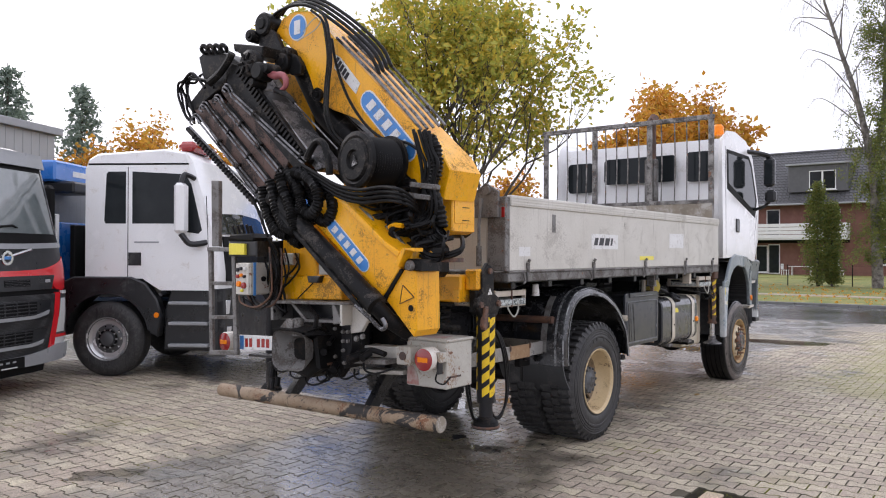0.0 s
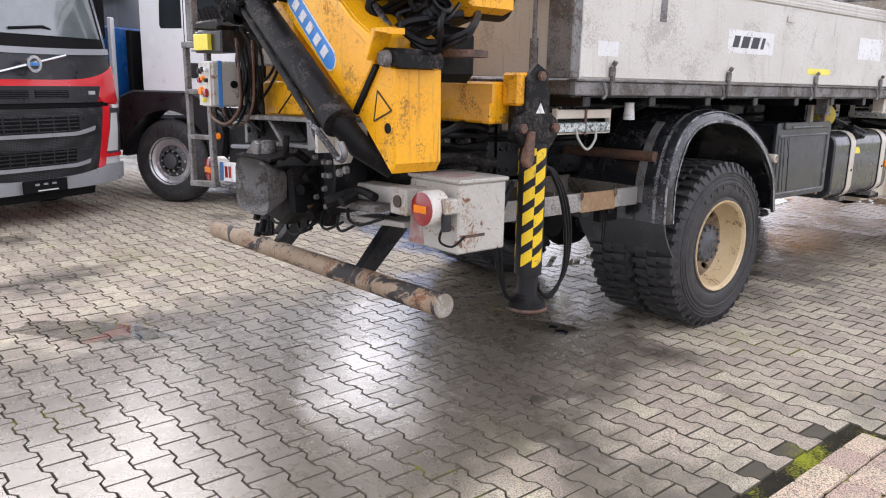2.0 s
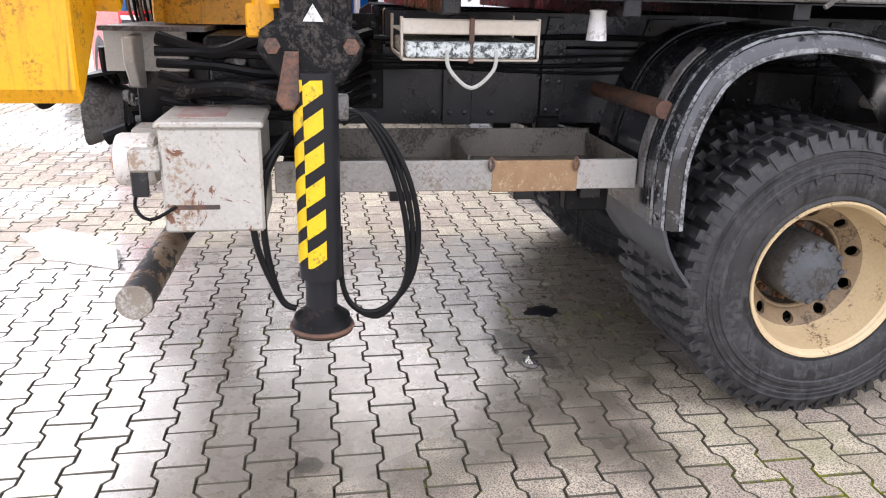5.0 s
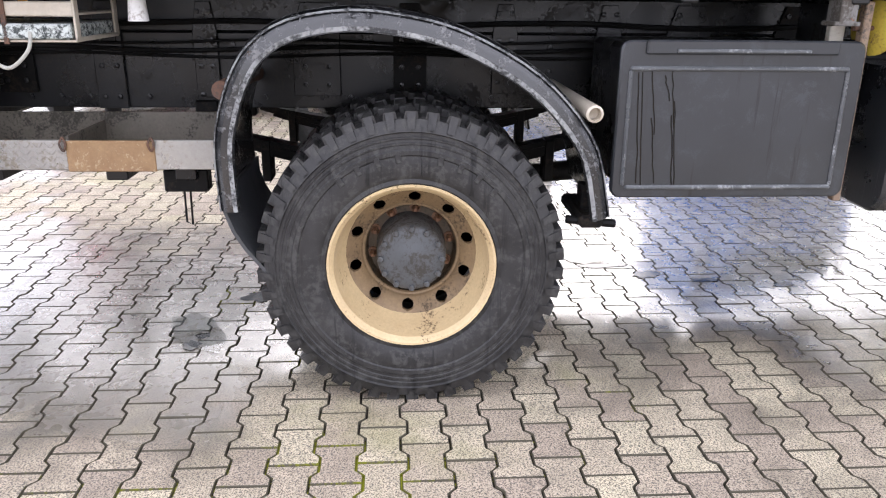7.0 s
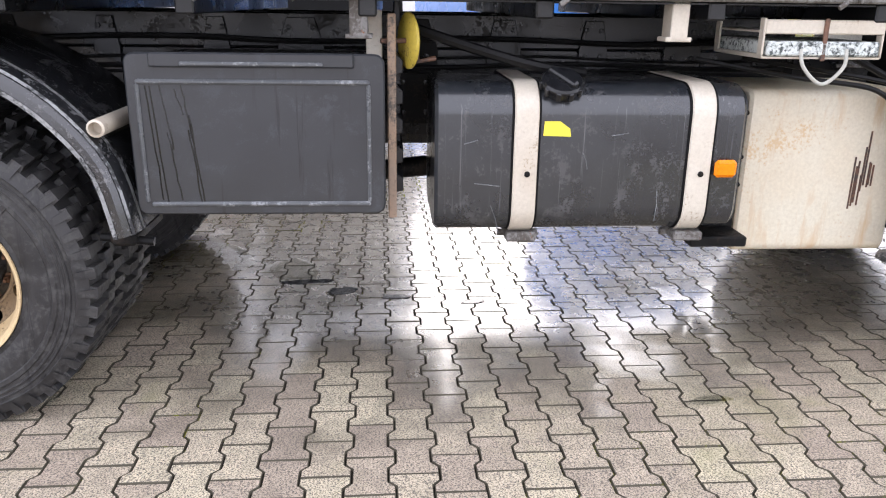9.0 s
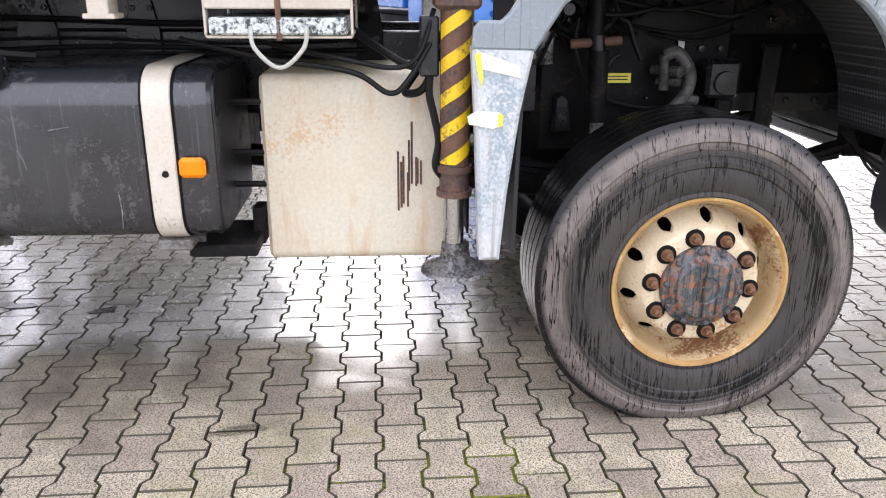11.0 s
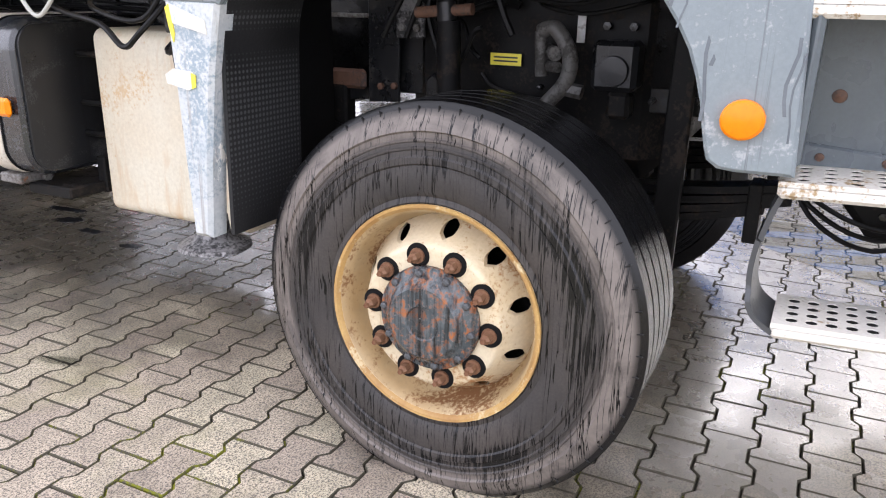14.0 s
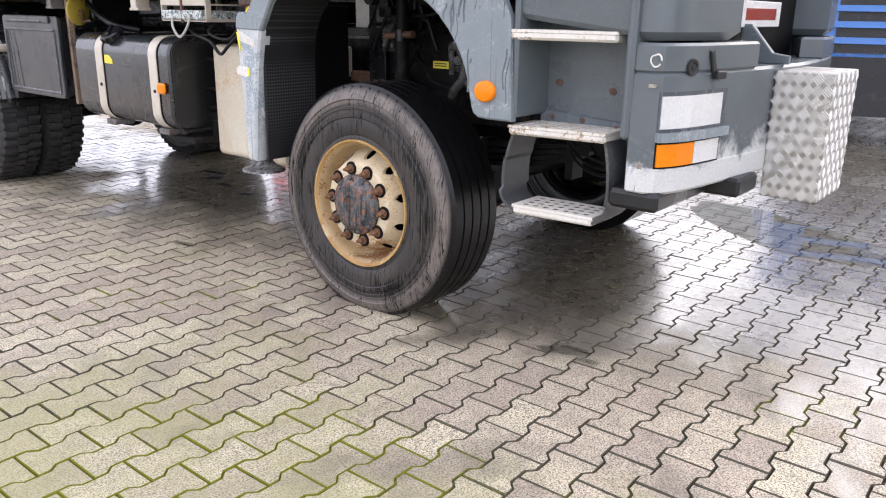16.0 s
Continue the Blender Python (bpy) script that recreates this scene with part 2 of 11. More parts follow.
def streaked_rubber(name, dark, grey, brown):
    """Grey-brown worn rubber with thin black water runs down it."""
    m, t, p = nodes(name)
    tc = node(t, "TexCoord").outputs["Object"]
    broad = noise_of(t, tc, 4.0, 6, 0.65, 0.3)
    fine = noise_of(t, tc, 150, 3, 0.6)
    col = mixed(t, span(t, broad, 0.35, 0.65), grey, brown)
    col = mixed(t, span(t, fine, 0.3, 0.75, 0, 0.45), col, tuple(0.45 * c for c in grey))
    x = node(t, "SeparateXYZ", Vector=tc)
    yy = node(t, "Math", operation="MULTIPLY", i0=x.outputs[1], i1=x.outputs[1]).outputs[0]
    zz = node(t, "Math", operation="MULTIPLY", i0=x.outputs[2], i1=x.outputs[2]).outputs[0]
    r = node(t, "Math", operation="SQRT", i0=node(t, "Math", operation="ADD", i0=yy, i1=zz).outputs[0]).outputs[0]
    # the outer shoulder is scrubbed pale, the middle of the side stays wet, the tread is black
    scrub = node(t, "Math", operation="MULTIPLY", i0=span(t, r, 0.452, 0.472), i1=span(t, noise_of(t, tc, 9.0, 7, 0.7, 0.5), 0.32, 0.55, 0.25, 0.95)).outputs[0]
    col = mixed(t, scrub, col, tuple(2.7 * c for c in brown))
    band = node(t, "Math", operation="MULTIPLY", i0=span(t, r, 0.36, 0.40), i1=span(t, r, 0.455, 0.435)).outputs[0]
    lines = noise_of(t, stretched(t, tc, 10.0, 60.0, 2.6), 1.0, 3, 0.55, 0.3)
    away = node(t, "Math", operation="ABSOLUTE", i0=node(t, "Math", operation="SUBTRACT", i0=lines, i1=0.5).outputs[0]).outputs[0]
    thin = node(t, "Math", operation="MULTIPLY", i0=span(t, away, 0.012, 0.024, 1.0, 0.0), i1=span(t, noise_of(t, tc, 6.0, 4, 0.6), 0.34, 0.5)).outputs[0]
    wide = noise_of(t, stretched(t, tc, 20.0, 110.0, 3.4), 1.0, 5, 0.7, 0.2)
    wide = node(t, "Math", operation="ADD", i0=wide, i1=span(t, noise_of(t, tc, 3.2, 4, 0.6, 0.5), 0.35, 0.7, -0.14, 0.08)).outputs[0]
    wide = node(t, "Math", operation="ADD", i0=wide, i1=span(t, band, 0, 1, -0.06, 0.10)).outputs[0]
    f = node(t, "Math", operation="MAXIMUM", i0=thin, i1=span(t, wide, 0.54, 0.60)).outputs[0]
    f = node(t, "Math", operation="MAXIMUM", i0=f, i1=span(t, x.outputs[0], -0.024, -0.034)).outputs[0]
    t.links.new(mixed(t, f, col, dark), p.inputs["Base Color"])
    t.links.new(span(t, f, 0, 1, 0.5, 0.24), p.inputs["Roughness"])
    p.inputs["Specular IOR Level"].default_value = 0.3
    t.links.new(node(t, "Bump", Strength=0.25, Distance=0.002, Height=fine).outputs[0], p.inputs["Normal"])
    return m


M["tyre_worn"] = streaked_rubber("wet_road_tyre", (0.006, 0.006, 0.0065), (0.042, 0.039, 0.038), (0.066, 0.057, 0.051))
M["tyre_tread"] = surf("wet_black_tread", (0.010, 0.010, 0.011), (0.016, 0.016, 0.016), rough=0.35, spec=0.22)
M["rim"] = surf("cream_rim_paint", (0.64, 0.50, 0.29), (0.55, 0.41, 0.23), rough=0.42, scale=6, dirt=(0.16, 0.11, 0.06), dirty=0.08, dscale=7, chips=RUST, chipped=0.0)
M["rim_rust"] = surf("rusting_cream_rim", (0.66, 0.58, 0.43), (0.58, 0.46, 0.28), rough=0.45, scale=5, dirt=(0.34, 0.17, 0.065), dirty=0.24, dscale=4, runs=(0.42, 0.30, 0.16), running=0.2, rscale=22.0, chips=RUST, chipped=0.14)
M["hub"] = surf("grey_hub_paint", (0.06, 0.066, 0.072), (0.09, 0.095, 0.10), rough=0.5, dirt=(0.05, 0.045, 0.04), dirty=0.4, dscale=12, chips=(0.22, 0.09, 0.04), chipped=0.16)
M["hub_blue"] = surf("flaking_blue_grey_hub", (0.045, 0.06, 0.068), (0.12, 0.135, 0.14), rough=0.26, scale=22, dirt=(0.30, 0.10, 0.03), dirty=0.36, dscale=22, runs=(0.008, 0.008, 0.009), running=0.62, rscale=60.0, chips=(0.30, 0.31, 0.30), chipped=0.12, cscale=30)
M["nut"] = surf("rusty_wheel_nut", (0.26, 0.15, 0.09), (0.18, 0.08, 0.04), rough=0.6, metal=0.4, scale=30)
M["chassis"] = surf("black_chassis_paint", (0.007, 0.0075, 0.009), (0.012, 0.0125, 0.014), rough=0.3, scale=4, dirt=(0.032, 0.029, 0.026), dirty=0.16, dscale=6, spec=0.42)
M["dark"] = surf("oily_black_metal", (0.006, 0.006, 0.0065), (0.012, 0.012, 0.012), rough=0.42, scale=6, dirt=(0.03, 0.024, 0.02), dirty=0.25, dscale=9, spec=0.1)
M["plastic"] = surf("black_plastic", (0.009, 0.0095, 0.011), (0.015, 0.016, 0.018), rough=0.34, scale=4, grain=200, bump=0.08, dirt=(0.06, 0.06, 0.06), dirty=0.14, dscale=5, runs=(0.008, 0.008, 0.009), running=0.25, spec=0.45)
M["wing_plastic"] = surf("scuffed_wing_plastic", (0.010, 0.011, 0.013), (0.016, 0.017, 0.019), rough=0.2, scale=4, grain=200, bump=0.06, dirt=(0.07, 0.07, 0.072), dirty=0.12, dscale=9, spec=0.6, coat=0.4)
M["box_lid"] = surf("grey_black_box_plastic", (0.016, 0.0185, 0.023), (0.023, 0.026, 0.031), rough=0.4, scale=2.5, grain=220, bump=0.1, dirt=(0.042, 0.046, 0.053), dirty=0.16, dscale=9, runs=(0.006, 0.0065, 0.008), running=0.14, spec=0.5, coat=0.45)
M["tank"] = surf("scuffed_black_tank", (0.014, 0.016, 0.020), (0.024, 0.027, 0.031), rough=0.26, scale=3, dirt=(0.06, 0.06, 0.062), dirty=0.16, dscale=9, runs=(0.085, 0.086, 0.09), running=0.2, spec=0.5, rscale=70.0, coat=0.6)
M["strap"] = surf("dirty_white_strap", (0.62, 0.58, 0.50), (0.54, 0.48, 0.39), rough=0.4, dirt=(0.36, 0.29, 0.21), dirty=0.03, chips=RUST, chipped=0.0, coat=0.2)
M["cream"] = surf("cream_tank_paint", (0.68, 0.65, 0.54), (0.66, 0.58, 0.44), rough=0.42, scale=2.2, dirt=(0.58, 0.43, 0.26), dirty=0.10, dscale=2.0, runs=(0.56, 0.43, 0.28), running=0.26, rscale=9.0, chips=(0.12, 0.07, 0.04), chipped=0.02)
M["alu"] = surf("weathered_aluminium", (0.62, 0.60, 0.545), (0.55, 0.53, 0.475), rough=0.5, metal=0.1, scale=2.0, dirt=(0.42, 0.40, 0.36), dirty=0.22, dscale=3, runs=(0.38, 0.36, 0.32), running=0.18)
M["steel"] = surf("grey_weathered_steel", (0.22, 0.215, 0.205), (0.16, 0.155, 0.15), rough=0.55, metal=0.2, scale=6, dirt=(0.09, 0.08, 0.07), dirty=0.42, dscale=7, chips=RUST, chipped=0.2)
M["rack"] = surf("flaking_grey_rack_paint", (0.33, 0.32, 0.30), (0.15, 0.14, 0.13), rough=0.6, scale=9, dirt=(0.06, 0.055, 0.05), dirty=0.45, dscale=9, chips=RUST, chipped=0.3)
M["tread_bar"] = surf("bright_tread_bar", (0.80, 0.79, 0.76), (0.72, 0.71, 0.68), rough=0.3, metal=0.5)
M["checker"] = surf("checker_plate", (0.42, 0.41, 0.39), (0.34, 0.33, 0.31), rough=0.36, metal=0.5, scale=6, dirt=(0.3, 0.27, 0.22), dirty=0.3, dscale=8)
M["yellow"] = surf("worn_yellow_paint", (0.90, 0.45, 0.005), (0.80, 0.36, 0.006), rough=0.34, scale=2, dirt=(0.30, 0.15, 0.02), dirty=0.2, dscale=4, runs=(0.40, 0.2, 0.02), running=0.24, chips=(0.06, 0.045, 0.03), chipped=0.15, cscale=9)
M["crane_black"] = surf("greasy_black_paint", (0.005, 0.005, 0.0055), (0.010, 0.010, 0.010), rough=0.4, scale=5, dirt=(0.06, 0.053, 0.047), dirty=0.28, dscale=9, spec=0.14)
M["brown"] = surf("greasy_brown_boom", (0.13, 0.068, 0.05), (0.08, 0.05, 0.04), rough=0.42, scale=2.5, dirt=(0.025, 0.023, 0.022), dirty=0.42, dscale=4, spec=0.3)
M["slide"] = surf("scraped_grey_steel", (0.33, 0.32, 0.32), (0.17, 0.165, 0.165), rough=0.36, metal=0.6, scale=7, dirt=(0.05, 0.05, 0.05), dirty=0.42, dscale=5)
M["pipe"] = surf("thin_steel_pipe", (0.30, 0.30, 0.31), (0.12, 0.12, 0.125), rough=0.35, metal=0.6, scale=12, dirt=(0.04, 0.038, 0.036), dirty=0.45)
M["hose"] = surf("black_rubber_hose", (0.005, 0.005, 0.0055), (0.010, 0.010, 0.010), rough=0.42, scale=10, bump=0.3, grain=160, spec=0.16)
M["bar"] = surf("rusty_painted_pipe", (0.40, 0.31, 0.21), (0.24, 0.165, 0.10), rough=0.6, scale=4, dirt=(0.17, 0.07, 0.03), dirty=0.26, dscale=5, chips=(0.03, 0.027, 0.025), chipped=0.5, cscale=3.2)
M["greybox"] = surf("chipped_light_grey_paint", (0.50, 0.49, 0.44), (0.43, 0.41, 0.36), rough=0.5, scale=4, dirt=(0.3, 0.22, 0.15), dirty=0.16, dscale=6, chips=(0.17, 0.08, 0.045), chipped=0.32, cscale=10)
M["hazard_black"] = surf("black_leg_paint", (0.02, 0.02, 0.022), rough=0.4, chips=(0.1, 0.06, 0.04), chipped=0.12, spec=0.22)
M["hazard_yellow"] = surf("yellow_hazard_film", (0.82, 0.56, 0.01), (0.75, 0.5, 0.01), rough=0.4, dirt=(0.3, 0.2, 0.04), dirty=0.2, dscale=12)
M["rust"] = surf("brown_rusty_steel", (0.17, 0.085, 0.05), (0.11, 0.055, 0.035), rough=0.65, scale=8, dirt=(0.06, 0.045, 0.04), dirty=0.4)
M["cab_grey"] = surf("wet_grey_cab_paint", (0.245, 0.285, 0.305), (0.205, 0.24, 0.26), rough=0.3, scale=2.5, dirt=(0.36, 0.38, 0.40), dirty=0.18, dscale=5, runs=(0.115, 0.13, 0.145), running=0.27, rscale=58.0)
M["cab_dark"] = surf("dark_grey_cab_paint", (0.085, 0.097, 0.11), (0.07, 0.08, 0.092), rough=0.26, scale=2.5, dirt=(0.12, 0.125, 0.13), dirty=0.12, dscale=5, runs=(0.04, 0.045, 0.05), running=0.2, chips=(0.5, 0.49, 0.46), chipped=0.03)
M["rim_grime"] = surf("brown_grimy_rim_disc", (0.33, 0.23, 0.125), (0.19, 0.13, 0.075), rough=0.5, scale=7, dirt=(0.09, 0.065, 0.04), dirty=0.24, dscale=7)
# brown grime, darkened further to paint the shade of the nut recess
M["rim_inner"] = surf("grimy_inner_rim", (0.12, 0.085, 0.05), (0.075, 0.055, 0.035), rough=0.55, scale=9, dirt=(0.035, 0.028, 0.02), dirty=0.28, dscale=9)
M["patched"] = surf("half_primed_wing", (0.60, 0.61, 0.60), (0.40, 0.45, 0.48), rough=0.4, scale=6, dirt=(0.27, 0.33, 0.37), dirty=0.36, dscale=5, runs=(0.30, 0.29, 0.27), running=0.3, rscale=30.0, chips=(0.80, 0.78, 0.73), chipped=0.34, cscale=6)
M["flap"] = surf("ribbed_black_liner", (0.008, 0.0085, 0.009), (0.02, 0.02, 0.021), rough=0.55, grain=130, bump=0.5, spec=0.4)
lt = M["flap"].node_tree
lp = lt.nodes["Principled BSDF"]
dots = node(lt, "TexVoronoi", Vector=node(lt, "TexCoord").outputs["Object"], Scale=62.0, Randomness=0.0)
old = lp.inputs["Base Color"].links[0].from_socket
lt.links.new(mixed(lt, span(lt, dots.outputs["Distance"], 0.25, 0.4), (0.075, 0.077, 0.08), old), lp.inputs["Base Color"])
M["cab_white"] = surf("white_cab_paint", (0.84, 0.84, 0.84), (0.80, 0.80, 0.80), rough=0.22, scale=1.5, dirt=(0.6, 0.58, 0.55), dirty=0.15, coat=0.4, bump=0.02)
M["cream_step"] = surf("off_white_step", (0.76, 0.74, 0.69), (0.68, 0.64, 0.57), rough=0.5, dirt=(0.34, 0.24, 0.13), dirty=0.14, dscale=9, chips=RUST, chipped=0.05)
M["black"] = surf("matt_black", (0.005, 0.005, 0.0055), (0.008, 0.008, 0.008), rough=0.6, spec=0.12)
M["orange"] = surf("orange_lens", (0.92, 0.255, 0.0), (0.86, 0.225, 0.0), rough=0.3, bump=0.02, coat=0.15, spec=0.3)
M["red"] = surf("red_lens", (0.34, 0.018, 0.015), (0.26, 0.014, 0.014), rough=0.2, bump=0.05, coat=0.4)
M["white_lens"] = surf("milky_lamp_lens", (0.74, 0.74, 0.73), (0.66, 0.66, 0.65), rough=0.15, bump=0.03, coat=0.6)
M["chrome"] = surf("dull_chrome", (0.6, 0.6, 0.6), (0.5, 0.5, 0.5), rough=0.2, metal=1.0, bump=0.03)
M["glass"] = clear("window_glass", (0.62, 0.70, 0.70), 0.02)
M["dark_glass"] = surf("dark_cab_glass", (0.012, 0.015, 0.017), (0.02, 0.024, 0.026), rough=0.04, spread=0.02, bump=0.0, coat=0.12, spec=0.12)
# glossy glass whose pale base colour paints in part of the reflected sky
M["pale_glass"] = surf("sky_reflecting_glass", (0.10, 0.12, 0.12), (0.16, 0.18, 0.18), rough=0.05, spread=0.03, bump=0.0, coat=1.0, spec=1.0)
M["sticker_blue"] = surf("blue_sticker", (0.06, 0.25, 0.62), (0.05, 0.22, 0.55), rough=0.35, dirt=(0.12, 0.2, 0.35), dirty=0.2)
M["sticker_white"] = surf("white_sticker", (0.74, 0.74, 0.73), (0.66, 0.66, 0.64), rough=0.4, dirt=(0.4, 0.38, 0.35), dirty=0.18, dscale=20)
M["sticker_yellow"] = surf("yellow_sticker", (0.85, 0.75, 0.08), (0.8, 0.68, 0.06), rough=0.4)
M["valve_yellow"] = surf("mustard_valve_plate", (0.60, 0.47, 0.07), (0.45, 0.34, 0.05), rough=0.5, scale=12, dirt=(0.2, 0.14, 0.05), dirty=0.2)
M["oil"] = surf("glossy_oil_film", (0.004, 0.005, 0.008), (0.008, 0.010, 0.014), rough=0.12, scale=20, spec=0.4)
M["post"] = surf("brown_stained_post", (0.30, 0.20, 0.13), (0.22, 0.17, 0.13), rough=0.55, scale=5, dirt=(0.08, 0.07, 0.06), dirty=0.35, dscale=6)
M["run_grey"] = surf("wet_grey_run", (0.115, 0.132, 0.15), (0.15, 0.17, 0.19), rough=0.18, scale=9)
M["grimy_pipe"] = surf("grimy_grey_pipe", (0.11, 0.105, 0.10), (0.06, 0.058, 0.055), rough=0.5, scale=12, dirt=(0.03, 0.028, 0.025), dirty=0.4, dscale=14)
M["patch_brown"] = surf("golden_brown_rust", (0.34, 0.22, 0.11), (0.24, 0.14, 0.07), rough=0.6, scale=9, dirt=(0.42, 0.32, 0.2), dirty=0.22, dscale=8)
M["tray_tan"] = surf("dirty_tan_tray", (0.22, 0.195, 0.16), (0.14, 0.125, 0.10), rough=0.5, scale=5, dirt=(0.06, 0.055, 0.045), dirty=0.3, dscale=5)
M["ink"] = surf("dark_ink", (0.02, 0.02, 0.025), rough=0.5)
M["rope"] = surf("pale_rope", (0.55, 0.55, 0.50), (0.4, 0.4, 0.36), rough=0.8, bump=0.5)
# pale grey: painted highlight on the lid beads, scratches on the tank
M["bead"] = surf("worn_plastic_bead", (0.11, 0.118, 0.125), (0.07, 0.075, 0.08), rough=0.35, scale=9, dirt=(0.25, 0.26, 0.27), dirty=0.22, dscale=14)
M["wet_run"] = surf("wet_dark_run", (0.004, 0.0045, 0.006), rough=0.12)
M["filler"] = surf("rough_white_filler", (0.72, 0.70, 0.65), (0.62, 0.60, 0.55), rough=0.7, bump=0.6, grain=60, chips=(0.45, 0.50, 0.54), chipped=0.3, cscale=22)


def arc_scuffs(name, cy, cz, dark, pale, spec=0.6, gloss=0.2):
    """Satin black plastic with chalky scrapes that follow a wheel arch round the axle at (cy, cz)."""
    m, t, p = nodes(name)
    tc = node(t, "TexCoord").outputs["Object"]
    x = node(t, "SeparateXYZ", Vector=tc)
    dy = node(t, "Math", operation="SUBTRACT", i0=x.outputs[1], i1=cy).outputs[0]
    dz = node(t, "Math", operation="SUBTRACT", i0=x.outputs[2], i1=cz).outputs[0]
    a = node(t, "Math", operation="ARCTAN2", i0=dz, i1=dy).outputs[0]
    r = node(t, "Math", operation="SQRT", i0=node(t, "Math", operation="ADD", i0=node(t, "Math", operation="MULTIPLY", i0=dy, i1=dy).outputs[0], i1=node(t, "Math", operation="MULTIPLY", i0=dz, i1=dz).outputs[0]).outputs[0]).outputs[0]
    v = node(t, "CombineXYZ", X=node(t, "Math", operation="MULTIPLY", i0=x.outputs[0], i1=30.0).outputs[0], Y=node(t, "Math", operation="MULTIPLY", i0=r, i1=34.0).outputs[0], Z=node(t, "Math", operation="MULTIPLY", i0=a, i1=1.6).outputs[0]).outputs[0]
    streak = noise_of(t, v, 1.0, 6, 0.65, 0.2)
    patch = noise_of(t, tc, 5.0, 6, 0.65, 0.4)
    f = node(t, "Math", operation="MULTIPLY", i0=span(t, streak, 0.42, 0.62), i1=span(t, patch, 0.35, 0.6, 0.25, 1.0)).outputs[0]
    fine = noise_of(t, tc, 160, 3, 0.6)
    col = mixed(t, f, mixed(t, span(t, fine, 0.3, 0.7), dark, tuple(1.5 * c for c in dark)), pale)
    t.links.new(col, p.inputs["Base Color"])
    t.links.new(span(t, patch, 0.3, 0.7, gloss, gloss + 0.22), p.inputs["Roughness"])
    p.inputs["Specular IOR Level"].default_value = spec
    t.links.new(node(t, "Bump", Strength=0.12, Distance=0.002, Height=fine).outputs[0], p.inputs["Normal"])
    return m


M["wing_edge"] = surf("scuffed_wing_edge", (0.012, 0.013, 0.015), (0.022, 0.023, 0.025), rough=0.2, scale=6, dirt=(0.14, 0.14, 0.142), dirty=0.16, dscale=14, spec=0.6, coat=0.5)
# pale grey for chalky scuffs and for the painted edge highlight
M["wing_line"] = surf("chalky_worn_edge", (0.34, 0.35, 0.35), (0.20, 0.205, 0.21), rough=0.5, scale=14, dirt=(0.03, 0.031, 0.033), dirty=0.45, dscale=9)
M["tyre"] = surf("tyre_rubber", (0.017, 0.017, 0.018), (0.038, 0.037, 0.037), rough=0.45, scale=7, grain=55, bump=0.5, dirt=(0.058, 0.057, 0.055), dirty=0.36, dscale=16, runs=(0.010, 0.010, 0.011), running=0.3, rscale=24.0, spec=0.35)
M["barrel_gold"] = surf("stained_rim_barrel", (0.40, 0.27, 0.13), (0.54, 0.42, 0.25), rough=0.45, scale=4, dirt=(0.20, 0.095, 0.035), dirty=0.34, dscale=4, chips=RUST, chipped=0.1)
M["rim_silver"] = surf("bright_wheel_rim", (0.62, 0.62, 0.62), (0.5, 0.5, 0.5), rough=0.25, metal=0.6)
M["rim_dark"] = surf("dark_wheel_disc", (0.07, 0.072, 0.075), (0.05, 0.05, 0.053), rough=0.4)
M["cab_mid"] = surf("mid_grey_cab_paint", (0.140, 0.163, 0.176), (0.112, 0.132, 0.145), rough=0.3, scale=2.5, dirt=(0.12, 0.13, 0.14), dirty=0.16, dscale=6, runs=(0.11, 0.125, 0.14), running=0.25)
M["grey_rubber"] = surf("grey_step_rubber", (0.045, 0.048, 0.052), (0.06, 0.063, 0.067), rough=0.45, dirt=(0.12, 0.12, 0.12), dirty=0.2)
M["lip_rust"] = surf("rusty_rim_lip", (0.52, 0.34, 0.12), (0.34, 0.18, 0.06), rough=0.5, scale=7, dirt=(0.55, 0.44, 0.26), dirty=0.2, dscale=9)
M["speckle"] = surf("speckled_board", (0.62, 0.66, 0.64), (0.55, 0.6, 0.58), rough=0.6, dirt=(0.05, 0.06, 0.06), dirty=0.45, dscale=38)
M["wood"] = surf("weathered_board", (0.30, 0.26, 0.2), (0.2, 0.17, 0.13), rough=0.7, scale=3, dirt=(0.42, 0.4, 0.36), dirty=0.4, dscale=4)
M["red_paint"] = surf("red_truck_paint", (0.72, 0.018, 0.026), (0.64, 0.015, 0.022), rough=0.2, coat=0.5, bump=0.02)
M["silver"] = surf("silver_plastic", (0.32, 0.33, 0.34), (0.28, 0.29, 0.3), rough=0.35)
M["blue_paint"] = surf("blue_truck_paint", (0.02, 0.17, 0.55), (0.02, 0.15, 0.5), rough=0.24, coat=0.5, bump=0.02)
M["grey_body"] = surf("grey_truck_body", (0.30, 0.31, 0.32), (0.26, 0.27, 0.28), rough=0.4, runs=(0.2, 0.2, 0.2), running=0.3)


